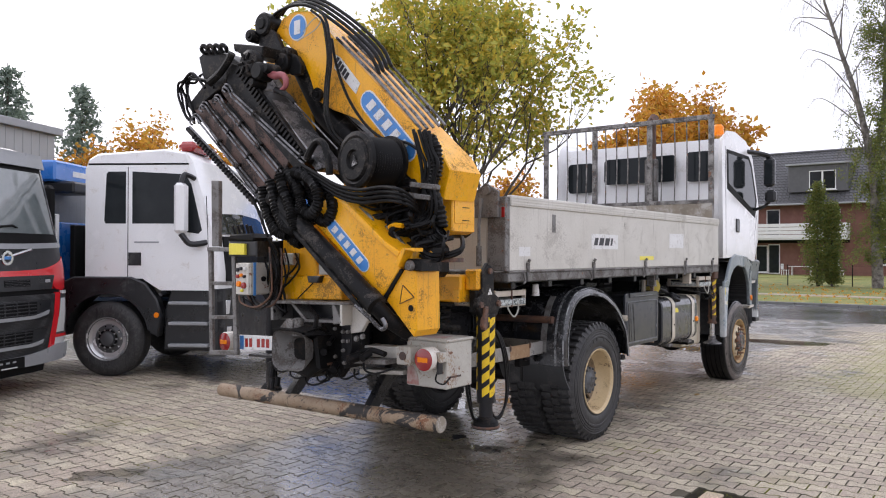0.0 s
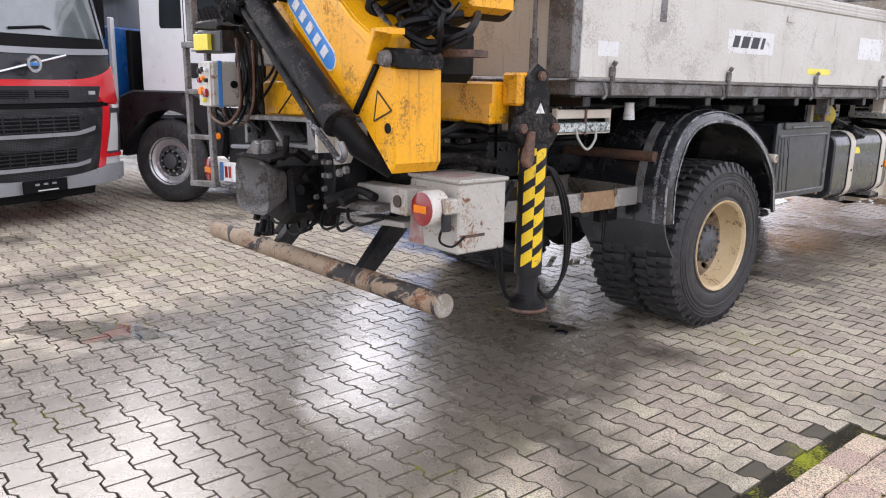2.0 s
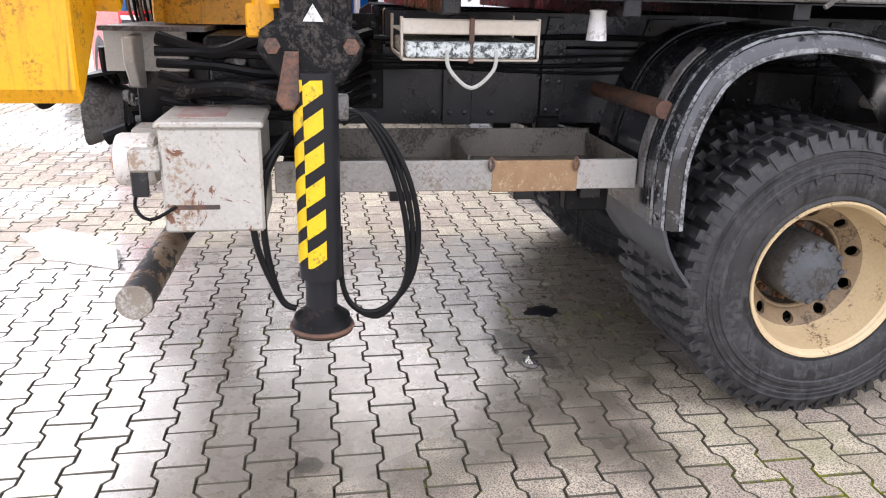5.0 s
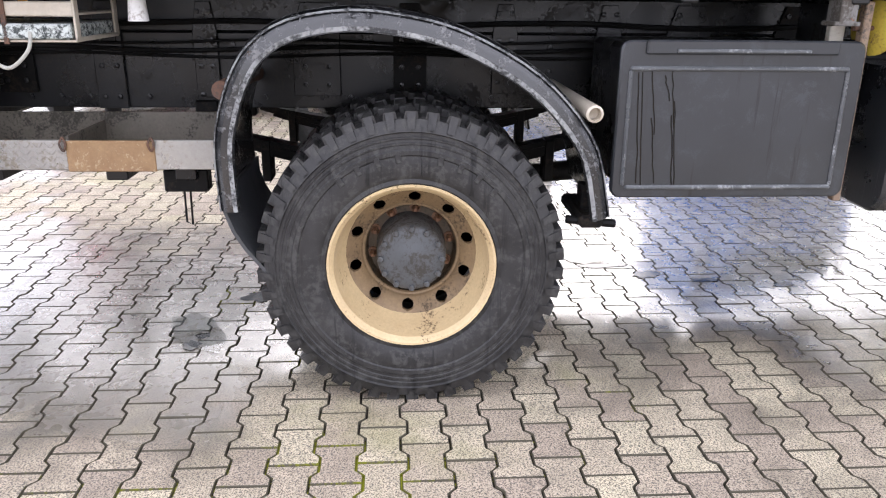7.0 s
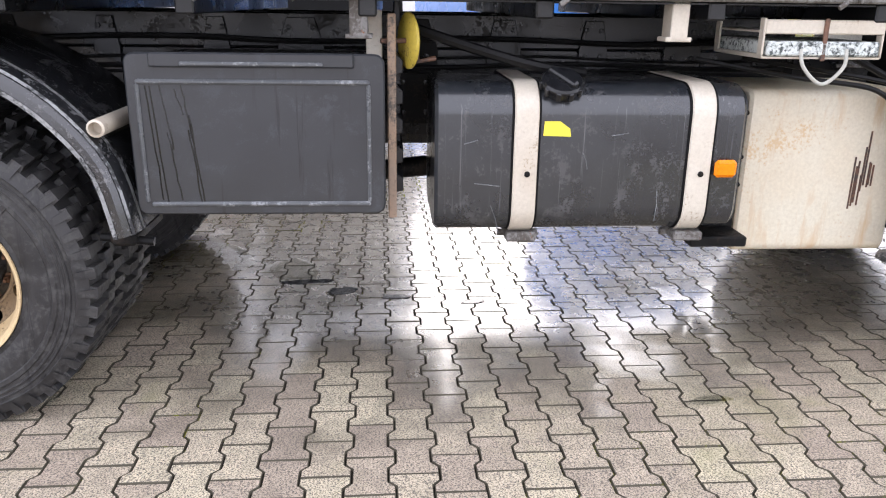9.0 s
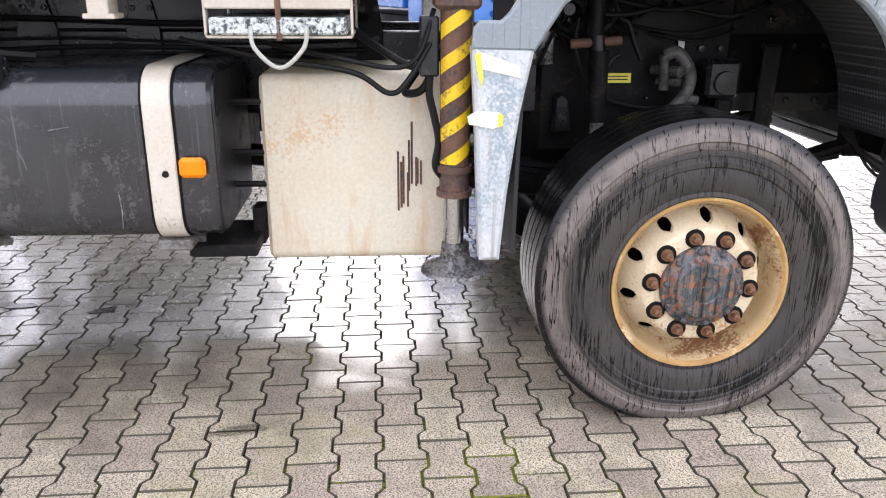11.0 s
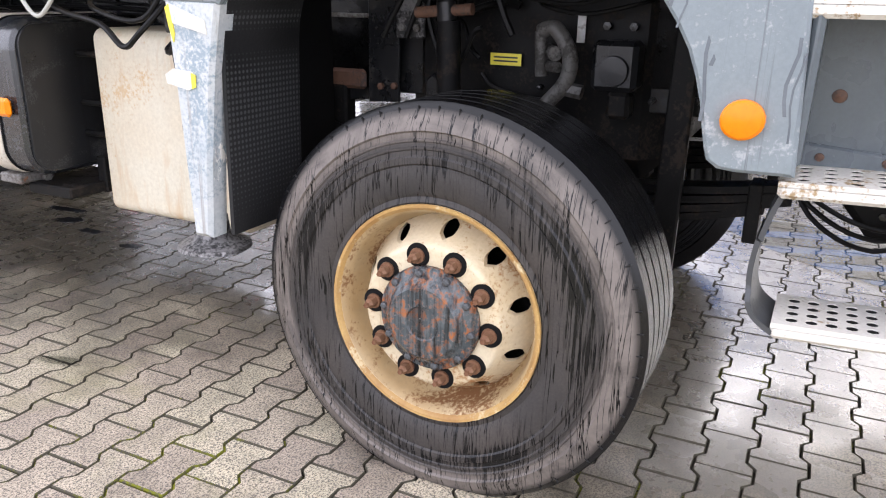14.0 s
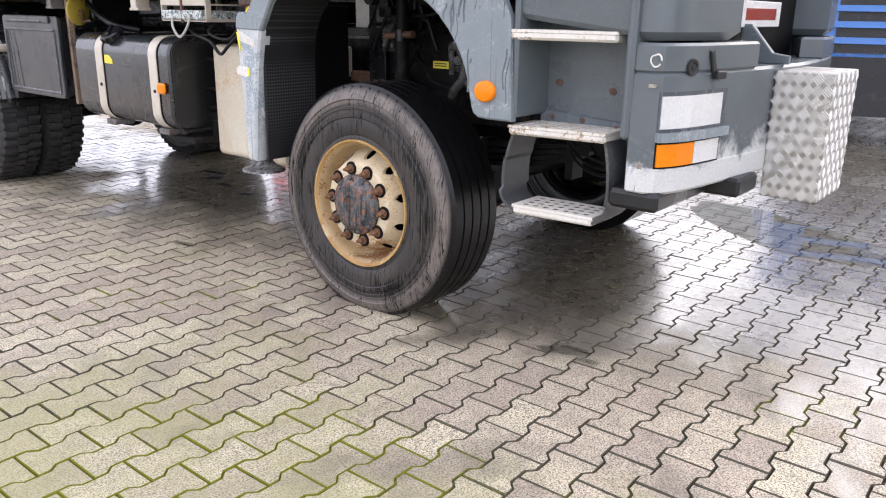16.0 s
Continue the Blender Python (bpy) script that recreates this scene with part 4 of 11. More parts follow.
def rear_wheel(R=0.552):
    g = Geo()
    g.lathe([(-0.03, 0.296), (-0.012, 0.302), (-0.004, 0.310), (-0.002, 0.316), (-0.010, 0.318), (-0.02, 0.305)], (0, 0, 0), n=56, closed=True)
    g.lathe([(-0.012, 0.302), (-0.022, 0.294), (-0.06, 0.290), (-0.10, 0.283), (-0.135, 0.271), (-0.158, 0.256)], (0, 0, 0), n=56, caps=False)
    w = part("wheel", g, M["rim"], truck, "deep cream-painted dirty rim")
    g = Geo()
    holed_disc(g, 10, 0.200, 0.256, 0.024, lambda r: -0.158 - (0.256 - r) * 0.75, 0.02, 0.25)
    g.lathe([(-0.200, 0.200), (-0.207, 0.194), (-0.209, 0.186), (-0.216, 0.182)], (0, 0, 0), n=48, caps=False)
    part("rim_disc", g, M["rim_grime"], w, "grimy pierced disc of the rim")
    # recess wall and floor, with the shade put into the colour
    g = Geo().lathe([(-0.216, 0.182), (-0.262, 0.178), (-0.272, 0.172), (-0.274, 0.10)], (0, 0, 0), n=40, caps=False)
    part("nut_recess", g, M["rim_inner"], w, "grimy recess round the wheel nuts, its shade in the colour")
    part("rim_lip", Geo().lathe([(-0.010, 0.301), (0.000, 0.310), (0.001, 0.318), (-0.006, 0.319)], (0, 0, 0), n=56, caps=False), M["rim"], w, "pale bright rim lip")
    part("tyre", tyre_geo(R, 0.33, True), M["tyre"], w, "chunky black off-road tyre with grey dried mud")
    g = Geo()
    g.lathe([(-0.28, 0.140), (-0.135, 0.136), (-0.110, 0.132), (-0.103, 0.128), (-0.097, 0.118), (-0.090, 0.085), (-0.086, 0.05), (-0.083, 0.045), (-0.082, 0.0)], (0, 0, 0), n=40)
    hub = part("hub", g, M["hub"], w, "grey painted axle hub")
    mark = mesh_of("raised_mark", Geo().box(-0.001, 0.0035, -0.010, 0.010, -0.017, 0.017, 0.002), M["tyre"])
    for k in range(9):
        if k != 4:
            a = radians(128 - 10.5 * k)
            part("raised_mark", mark, None, w).matrix_basis = Matrix.Rotation(a - math.pi / 2, 4, "X") @ pose(0.0005, 0, 0.395)
    bolt = None
    for s in range(12):
        a = math.tau * s / 12
        m = pose(0.015, 0.119 * math.cos(a), 0.119 * math.sin(a))
        if bolt is None:
            bolt = part("bolt", Geo().lathe([(-0.125, 0.014), (-0.102, 0.013), (-0.099, 0.009), (-0.098, 0)], (0, 0, 0), n=6), M["hub"], hub)
            bolt.matrix_basis = m
        else:
            again(bolt, hub, m)
    wheel_nuts(w, 10, 0.158, -0.272, 0.015)
    g = Geo().lathe([(-0.30, 0.27), (-0.30, 0.0)], (0, 0, 0), n=32)
    part("brake_drum", g, M["dark"], w, "dark brake drum behind the rim")
    return shrink_rim(w, 0.945)


def front_wheel(R=0.555):
    g = Geo()
    g.lathe([(-0.028, 0.296), (-0.012, 0.301), (-0.004, 0.309), (-0.002, 0.315), (-0.010, 0.317), (-0.02, 0.304)], (0, 0, 0), n=64, closed=True)
    holed_disc(g, 10, 0.213, 0.266, 0.022, lambda r: -0.110 + (0.266 - r) * 1.75, 0.02, 0.23)
    g.lathe([(-0.0175, 0.213), (-0.008, 0.209), (-0.002, 0.202), (0.0, 0.194), (0.0, 0.145)], (0, 0, 0), n=64, caps=False)
    w = part("wheel", g, M["rim_rust"], truck, "cream rim streaked with rust")
    g = Geo().lathe([(-0.012, 0.301), (-0.022, 0.292), (-0.05, 0.287), (-0.08, 0.281), (-0.10, 0.272), (-0.110, 0.266)], (0, 0, 0), n=64, caps=False)
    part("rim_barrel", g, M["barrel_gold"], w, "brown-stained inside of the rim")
    part("rim_lip", Geo().lathe([(-0.010, 0.300), (0.000, 0.309), (0.001, 0.317), (-0.006, 0.318)], (0, 0, 0), n=64, caps=False), M["lip_rust"], w, "rust-brown rim lip")
    tyre = part("tyre", tyre_geo(R, 0.385, False), M["tyre_worn"], w, "wide worn road tyre, wet streaks down its grey sidewall")
    cut = None
    for s in range(60):
        m = Matrix.Rotation(math.tau * s / 60, 4, "X")
        if cut is None:
            cut = part("shoulder_cut", Geo().box(-0.034, -0.0295, -0.0015, 0.0015, R - 0.03, R - 0.011, 0.0005), M["tyre_tread"], tyre)
            cut.matrix_basis = m
        else:
            again(cut, tyre, m)
    g = Geo()
    g.lathe([(-0.03, 0.150), (0.012, 0.150), (0.018, 0.146), (0.022, 0.13), (0.042, 0.108), (0.048, 0.10), (0.050, 0.05), (0.045, 0.046), (0.044, 0.0)], (0, 0, 0), n=48)
    hub = part("hub", g, M["hub_blue"], w, "blue-grey hub cap with flaking rusty paint")
    bolt = None
    for s in range(10):
        a = math.tau * s / 10 + 0.5
        m = pose(0.034, 0.134 * math.cos(a), 0.134 * math.sin(a))
        if bolt is None:
            bolt = part("bolt", Geo().lathe([(-0.02, 0.012), (-0.006, 0.011), (-0.003, 0.007), (-0.003, 0)], (0, 0, 0), n=6), M["hub"], hub)
            bolt.matrix_basis = m
        else:
            again(bolt, hub, m)
    seat = None
    for s in range(10):
        a = math.tau * s / 10 + 0.54
        m = pose(0.034, 0.178 * math.cos(a), 0.178 * math.sin(a))
        if seat is None:
            # black discs mark the dark notches round the nuts
            seat = part("nut_seat", Geo().lathe([(-0.036, 0.035), (-0.031, 0.034), (-0.0305, 0.026)], (0, 0, 0), n=18), M["black"], w, "black disc for the notch round a wheel nut")
            seat.matrix_basis = m
        else:
            again(seat, w, m)
    wheel_nuts(w, 10, 0.178, 0.003, 0.0148, 0.54)
    g = Geo().lathe([(-0.145, 0.26), (-0.145, 0.0)], (0, 0, 0), n=32)
    part("brake_drum", g, M["dark"], w, "dark brake drum behind the rim")
    return shrink_rim(w, 0.95)


wr = rear_wheel()
wr.matrix_basis = pose(1.250, 0, 0.54)
inner = part("tyre", [c for c in wr.children if c.name.startswith("tyre")][0].data, None, truck, "inner twin tyre behind the outer one")
inner.matrix_basis = pose(0.905, 0, 0.54, 4)
again(inner, truck, pose(-0.575, 0, 0.54, 9))
again(wr, truck, pose(-1.262, 0, 0.54, 20, 0, 180))
wf = front_wheel()
wf.matrix_basis = pose(1.208, FRONT - 0.010, 0.524, 0)
again(wf, truck, pose(-1.208, FRONT, 0.522, 40, 0, 180))

# chassis
for sx in (1, -1):
    rail = Geo()
    rail.box(0.427 * sx - 0.008, 0.427 * sx + 0.008, -2.35, 5.55, 0.985, 1.295, 0.003)
    rail.box(min(0.35 * sx, 0.43 * sx), max(0.35 * sx, 0.43 * sx), -2.35, 5.55, 1.287, 1.297, 0.003)
    rail.box(min(0.35 * sx, 0.43 * sx), max(0.35 * sx, 0.43 * sx), -2.35, 5.55, 0.983, 0.993, 0.003)
    r_ob = part("frame_rail", rail, M["chassis"], truck, "black chassis rail with bolt heads")
    head_bolt = mesh_of("bolt", Geo().lathe([(0.0, 0.013), (0.012, 0.012), (0.013, 0)], (0, 0, 0), n=6), M["chassis"])
    random.seed(3)
    for k in range(62):
        y = -2.2 + k * 0.122
        for z, chance in ((1.03, 0.62), (1.245, 0.62), (1.14, 0.2)):
            if random.random() < chance:
                part("bolt", head_bolt, None, r_ob).matrix_basis = pose(0.434 * sx, y, z, 0, 0, 0 if sx > 0 else 180)
for y in (-2.3, -1.3, 0.65, 1.8, 3.1, 5.3):
    part("crossmember", Geo().box(-0.42, 0.42, y - 0.04, y + 0.04, 1.02, 1.26, 0.01), M["chassis"], truck)
for sx in (1, -1):
    g = Geo().box(min(0.36 * sx, 0.44 * sx), max(0.36 * sx, 0.44 * sx), -1.55, 3.3, 1.30, 1.44, 0.006)
    part("subframe", g, M["chassis"], truck, "black tipper subframe")
for y, dip in ((0.0, 0.0), (FRONT, 0.0)):
    g = Geo()
    g.tube([(-0.95, y, 0.53), (-0.3, y, 0.53), (0.3, y, 0.53), (0.95, y, 0.53)], 0.085, 14)
    g.lathe([(-0.17, 0.0), (-0.16, 0.12), (-0.06, 0.2), (0.06, 0.2), (0.16, 0.12), (0.17, 0.0)], (-0.1 if y == 0 else 0.25, y, 0.52), "y", 20)
    part("axle", g, M["dark"], truck, "grimy live axle with its differential")
for y0, lo, rise, leaves in ((0.0, 0.72, 0.13, 3), (FRONT + 0.06, 0.695, 0.09, 4)):
    for sx in (1, -1):
        g = Geo()
        for k in range(leaves):
            span_y = 0.86 - 0.07 * k
            pts = [(0.43 * sx, y0 + span_y * u, lo + rise * u * u - 0.034 * k + 0.05 + (0.02 if abs(u) > 0.95 and k == 0 else 0)) for u in (-1, -0.8, -0.6, -0.4, -0.2, 0, 0.2, 0.4, 0.6, 0.8, 1)]
            v, f = [], []
            for px, py, pz in pts:
                v += [(px - 0.045, py, pz - 0.011), (px + 0.045, py, pz - 0.011), (px + 0.045, py, pz + 0.011), (px - 0.045, py, pz + 0.011)]
            for i in range(10):
                for q in range(4):
                    f.append((i * 4 + q, i * 4 + (q + 1) % 4, i * 4 + 4 + (q + 1) % 4, i * 4 + 4 + q))
            f += [(3, 2, 1, 0), (40, 41, 42, 43)]
            g.add(v, f)
        for u in (-0.12, 0.12, 0.62, -0.62):
            g.box(0.43 * sx - 0.055, 0.43 * sx + 0.055, y0 + u - 0.02, y0 + u + 0.02, lo - 0.10 + rise * u * u, lo + 0.08 + rise * u * u, 0.004)
        part("leaf_spring", g, M["dark"], truck, "black leaf spring pack")
        for y in (y0 - 0.86, y0 + 0.86):
            g = Geo().box(0.43 * sx - 0.035, 0.43 * sx + 0.035, y - 0.05, y + 0.05, lo + 0.1, 1.02, 0.008)
            part("spring_hanger", g, M["dark"], truck)
g = Geo().tube([(0.05, 0.2, 0.56), (0.05, 2.4, 0.78), (0.2, 4.2, 0.6)], 0.05, 12)
part("drive_shaft", g, M["dark"], truck)
g = Geo().box(-0.25, 0.3, 2.0, 2.75, 0.62, 1.1, 0.08)
part("gearbox", g, M["dark"], truck, "dark oily transfer gearbox")
g = Geo().box(-1.15, -0.5, 1.0, 1.9, 0.72, 1.2, 0.06)
part("air_tank", g, M["chassis"], truck)
g = Geo().box(-1.15, -0.55, 2.0, 2.9, 0.72, 1.25, 0.08)
part("silencer", g, M["dark"], truck)

# pipes and plates along the outside of the frame
for k, (z, r) in enumerate(((1.205, 0.007), (1.232, 0.010), (1.262, 0.006), (1.335, 0.012))):
    line = [(0.455 + 0.012 * k, -1.75 + 0.36 * i, z + 0.010 * math.sin(1.7 * i + k)) for i in range(15)]
    part("brake_pipe", Geo().tube(curve(line, 3), r, 7), M["hose"], truck, "thin pipe clipped along the frame")
random.seed(44)
for k in range(13):
    y = -1.62 + 0.41 * k + random.uniform(-0.06, 0.06)
    w, z0 = random.uniform(0.05, 0.10), random.uniform(0.98, 1.06)
    plate_ = part("frame_plate", Geo().prism([(y - w, z0), (y + w, z0), (y + w, 1.30), (y + w * 0.6, 1.42), (y - w * 0.6, 1.42), (y - w, 1.30)], "x", 0.442, 0.452, 0.003), M["chassis"] if k % 4 else M["dark"], truck, "black plate bolted to the frame")
    for z in (z0 + 0.05, 1.16, 1.27, 1.38):
        for dy in (-0.5, 0.5):
            part("bolt", Geo().lathe([(0.0, 0.012), (0.010, 0.011), (0.012, 0)], (0.452, y + dy * w, z), "x", 6), M["chassis"], plate_)

# battery box
bat = part("battery_box", Geo().box(0.62, 1.165, 0.68, 1.50, 0.76, 1.29, 0.02), M["chassis"], truck, "black battery box beside the frame")
g = Geo().prism(rounded(0.64, 1.515, 0.745, 1.31, 0.035), "x", 1.16, 1.19, 0.006)
lid = part("lid", g, M["box_lid"], bat, "grey-black moulded plastic lid with water runs")
# the beads carry their highlight in a lighter colour than the lid
for y0, y1, z0, z1 in ((0.675, 1.463, 1.205, 1.222), (0.69, 1.463, 0.776, 0.793), (0.672, 0.686, 0.79, 1.208), (1.452, 1.466, 0.79, 1.208)):
    part("lid_bead", Geo().box(1.184, 1.200, y0, y1, z0, z1, 0.006), M["bead"], lid, "raised bead round the lid, painted lighter as a highlight")
strap_ = part("lid_strap", Geo().box(1.186, 1.205, 0.726, 1.412, 1.262, 1.312, 0.006), M["box_lid"], lid, "hinge strip along the lid")
part("strap_rib", Geo().box(1.203, 1.213, 0.83, 1.307, 1.268, 1.282, 0.004), M["bead"], strap_)
random.seed(19)
for y, z0, z1 in ((0.705, 0.80, 1.20), (0.722, 0.78, 1.20), (0.755, 0.98, 1.21), (0.768, 0.80, 1.04), (0.800, 1.10, 1.19), (0.825, 1.0, 1.22), (0.838, 0.79, 1.05), (0.846, 0.79, 1.10)):
    line = [(1.1895, y + random.uniform(-0.003, 0.003) + 0.004 * i, z1 + (z0 - z1) * i / 7) for i in range(8)]
    part("water_run", Geo().tube(line, 0.0028, 5), M["wet_run"], lid, "dark run of water")
bat.matrix_basis = Matrix.Translation((0, 0.0866, 0.0605)) @ Matrix.Diagonal((1, 0.968, 0.962, 1))
for k in range(5):
    z = 0.80 + 0.108 * k
    part("side_slat", Geo().prism([(1.553, z), (1.580, z + 0.006), (1.580, z + 0.052), (1.553, z + 0.075)], "x", 0.66, 1.09, 0.003), M["chassis"], bat, "black ribbed end of the battery box")
part("box_post", Geo().box(1.088, 1.128, 1.562, 1.592, 0.745, 1.45, 0.004), M["post"], truck, "brown-stained steel post beside the box")
part("bracket", Geo().box(0.62, 0.96, 1.585, 1.61, 0.95, 1.5, 0.004), M["chassis"], truck, "dark hanger plate beside the box")

# fuel tank, with straps and cap
g = Geo().prism(P(*rounded(0.58, 1.185, 0.692, 1.225, 0.105, 8)), "y", 1.70, 2.80, 0.012)
tank = part("fuel_tank", g, M["tank"], truck, "scuffed black diesel tank")
for y in (1.975, 2.60):
    outer, inn = rounded(0.572, 1.195, 0.684, 1.233, 0.112, 8), rounded(0.58, 1.185, 0.692, 1.225, 0.105, 8)
    g = Geo().prism(P(*outer), "y", y, y + 0.085, 0.004)
    strap = part("tank_strap", g, M["strap"], tank, "dirty white steel strap")
    for dy in (-0.008, 0.085):
        part("strap_liner", Geo().prism(P(*rounded(0.576, 1.190, 0.688, 1.229, 0.108, 8)), "y", y + dy, y + dy + 0.008, 0.002), M["black"], strap, "black rubber liner under the strap")
    part("rivet", Geo().lathe([(0.0, 0.011), (0.006, 0.009), (0.007, 0)], (1.195, y + 0.05, 0.915), "x", 12), M["dark"], strap, "dark strap rivet")
    g = Geo()
    g.box(1.02, 1.16, y - 0.01, y + 0.1, 0.655, 0.69, 0.006)
    g.tube([(1.06, y - 0.03, 0.665), (1.06, y + 0.12, 0.665)], 0.014, 8)
    part("strap_bolt", g, M["steel"], tank, "grimy strap bolt")
g = Geo().prism(P(*rounded(0.60, 1.165, 0.71, 1.205, 0.075, 6)), "y", 2.798, 2.808, 0.002)
part("tank_end", g, M["plastic"], tank)
CAP = pose(1.135, 2.14, 1.198, 0, 32, 0) @ Matrix.Scale(1.22, 4)
g = Geo().lathe([(0, 0.05), (0.02, 0.058), (0.035, 0.06), (0.042, 0.055), (0.046, 0.03), (0.046, 0)], (0, 0, 0), "z", 20, m=CAP)
for s in range(10):
    g.box(-0.008, 0.008, 0.054, 0.064, 0.008, 0.036, 0.003, CAP @ pose(0, 0, 0, 0, 0, 36 * s))
g.box(-0.05, 0.05, -0.012, 0.012, 0.04, 0.058, 0.005, CAP @ pose(0, 0, 0, 0, 0, 40))
part("filler_cap", g, M["plastic"], tank, "ribbed black filler cap")
part("sticker", Geo().prism([(2.08, 1.10), (2.135, 1.10), (2.17, 1.075), (2.175, 1.047), (2.077, 1.05)], "x", 1.184, 1.1875, 0.0), M["sticker_yellow"], tank, "torn yellow sticker")
part("side_marker", Geo().box(1.19, 1.215, 2.695, 2.775, 0.905, 0.968, 0.012), M["orange"], tank, "small orange marker lamp")

tank.matrix_basis = pose(-0.015, 0.024, 0)

part("tank_cradle", Geo().box(0.80, 1.10, 2.70, 2.92, 0.615, 0.655, 0.006).box(0.86, 0.95, 2.885, 2.925, 0.61, 0.74, 0.004), M["dark"], truck, "black steel cradle between the tanks")
for z in (0.82, 0.93, 1.10):
    part("tank_bolt", Geo().tube([(0.93, 2.82, z), (0.93, 2.95, z)], 0.011, 8), M["dark"], truck, "black bolt between the tanks")
for y, z, dy, dz in ((1.90, 0.80, 0.03, -0.10), (1.84, 0.88, 0.09, -0.01), (2.32, 1.05, 0.06, 0.01), (2.22, 0.99, 0.02, -0.06), (2.50, 0.86, 0.0, -0.12), (1.80, 1.02, 0.05, 0.015)):
    part("scratch", Geo().tube([(1.1855, y, z), (1.1855, y + dy * 0.5 + 0.004, z + dz * 0.5), (1.1855, y + dy, z + dz)], 0.0018, 5), M["bead"], tank, "pale scratch on the tank")

# cream oil tank
g = Geo().prism(P(*rounded(0.40, 0.948, 0.545, 1.19, 0.04, 5)), "y", 2.935, 3.57, 0.012)
oil_tank = part("oil_tank", g, M["cream"], truck, "cream hydraulic oil tank with rust-brown runs")
random.seed(11)
for k in range(9):
    y, z, h = 3.385 + 0.010 * k + random.uniform(-0.004, 0.004), 0.69 + 0.014 * k + random.uniform(0, 0.06), random.uniform(0.08, 0.22)
    part("rust_run", Geo().box(0.949, 0.9512, y, y + 0.007, z, z + h, 0.0004), M["rust"], oil_tank, "brown run mark")

# drawer with speckled boards, two of them
for y0, y1, x1, z0 in ((-1.543, -1.10, 1.124, 1.300), (2.835, 3.255, 1.19, 1.322)):
    g = Geo()
    for z in (z0, z0 + 0.085):
        g.box(x1 - 0.4, x1, y0, y1, z - 0.004, z + 0.004, 0.002)
    for y in (y0, y1):
        g.box(x1 - 0.035, x1, y - 0.004, y + 0.004, z0, z0 + 0.13, 0.002)
        g.box(x1 - 0.4, x1 - 0.36, y - 0.004, y + 0.004, z0, z0 + 0.13, 0.002)
        g.box(x1 - 0.4, x1, y - 0.004, y + 0.004, z0, z0 + 0.012, 0.002)
    g.box(x1 - 0.02, x1 + 0.004, y0, y1, z0 + 0.078, z0 + 0.125, 0.004)
    holder = part("board_holder", g, M["strap"], truck, "open white steel holder")
    part("support_board", Geo().box(x1 - 0.42, x1 + 0.012, y0 + 0.012, y1 - 0.012, z0 + 0.006, z0 + 0.055, 0.006), M["speckle"], holder, "speckled white outrigger board")
    ym = (y0 + y1) / 2
    part("rope_handle", Geo().tube(curve([(x1 + 0.01, ym - 0.08, z0 + 0.03), (x1 + 0.025, ym - 0.07, z0 - 0.03), (x1 + 0.03, ym, z0 - 0.085), (x1 + 0.025, ym + 0.07, z0 - 0.03), (x1 + 0.01, ym + 0.08, z0 + 0.03)]), 0.0065, 8), M["rope"], holder, "pale rope loop")
    part("clasp", Geo().box(x1 + 0.003, x1 + 0.012, ym - 0.008, ym + 0.008, z0 - 0.01, z0 + 0.13, 0.002), M["rust"], holder)

# rear wings
CREST = [(-0.662, 0.745), (-0.668, 0.92), (-0.655, 1.04), (-0.605, 1.19), (-0.53, 1.305), (-0.40, 1.385), (-0.20, 1.418), (0.0, 1.40), (0.18, 1.352), (0.38, 1.25), (0.53, 1.125), (0.65, 0.955), (0.705, 0.72)]
ARCH = [(q.x, q.y) for q in curve([(y, z, 0) for y, z in CREST], 3)]
g = Geo().sweep(ARCH, [(0.56, 0.0), (1.17, 0.0), (1.215, -0.012), (1.245, -0.04), (1.25, -0.075), (1.24, -0.077), (1.234, -0.045), (1.21, -0.022), (1.17, -0.012), (0.56, -0.012)], True)
wing = part("rear_wing", g, M["wing_plastic"], truck, "black plastic wing, scuffed grey along its edge")
g = Geo().sweep(ARCH, [(1.12, 0.003), (1.19, 0.004), (1.225, -0.006), (1.250, -0.034), (1.254, -0.070), (1.249, -0.070), (1.244, -0.036), (1.222, -0.012), (1.19, -0.003), (1.12, -0.003)], True)
part("wing_bead", g, M["wing_edge"], wing, "worn grey outer edge of the wing")
# thin pale strips paint the bright lip and crest lines, scuffs included
for y0, y1, d0, d1 in ((1.2548, 1.2552, -0.072, -0.058), (1.226, 1.236, -0.0055, -0.0120), (1.150, 1.172, 0.0042, 0.0048)):
    g = Geo().sweep(ARCH, [(y0, d0), (y1, d1), (y1 + 0.0012, d1 + 0.0012), (y0 + 0.0012, d0 + 0.0012)], True)
    part("edge_line", g, M["wing_line"], wing, "chalky line along the wing, scuffs and painted highlight")
g = Geo().sweep(ARCH[2:14], [(1.02, 0.004), (1.075, 0.004), (1.075, 0.012), (1.02, 0.012)], True)
part("wing_strip", g, M["steel"], wing, "riveted grey metal strip")
g = Geo().sweep(ARCH[2:18], [(0.72, 0.004), (0.76, 0.004), (0.76, 0.012), (0.72, 0.012)], True)
part("wing_strip", g, M["chassis"], wing)
rivet_mesh = mesh_of("rivet", Geo().lathe([(0.0, 0.006), (-0.004, 0.005), (-0.004, 0)], (0, 0, 0), "y", 8), M["steel"])
random.seed(5)
for k in range(16):
    part("rivet", rivet_mesh, None, wing).matrix_basis = pose(1.12 + 0.09 * random.random(), -0.668, 0.76 + 0.16 * random.random())
again(wing, truck, Matrix.Diagonal((-1, 1, 1, 1)))
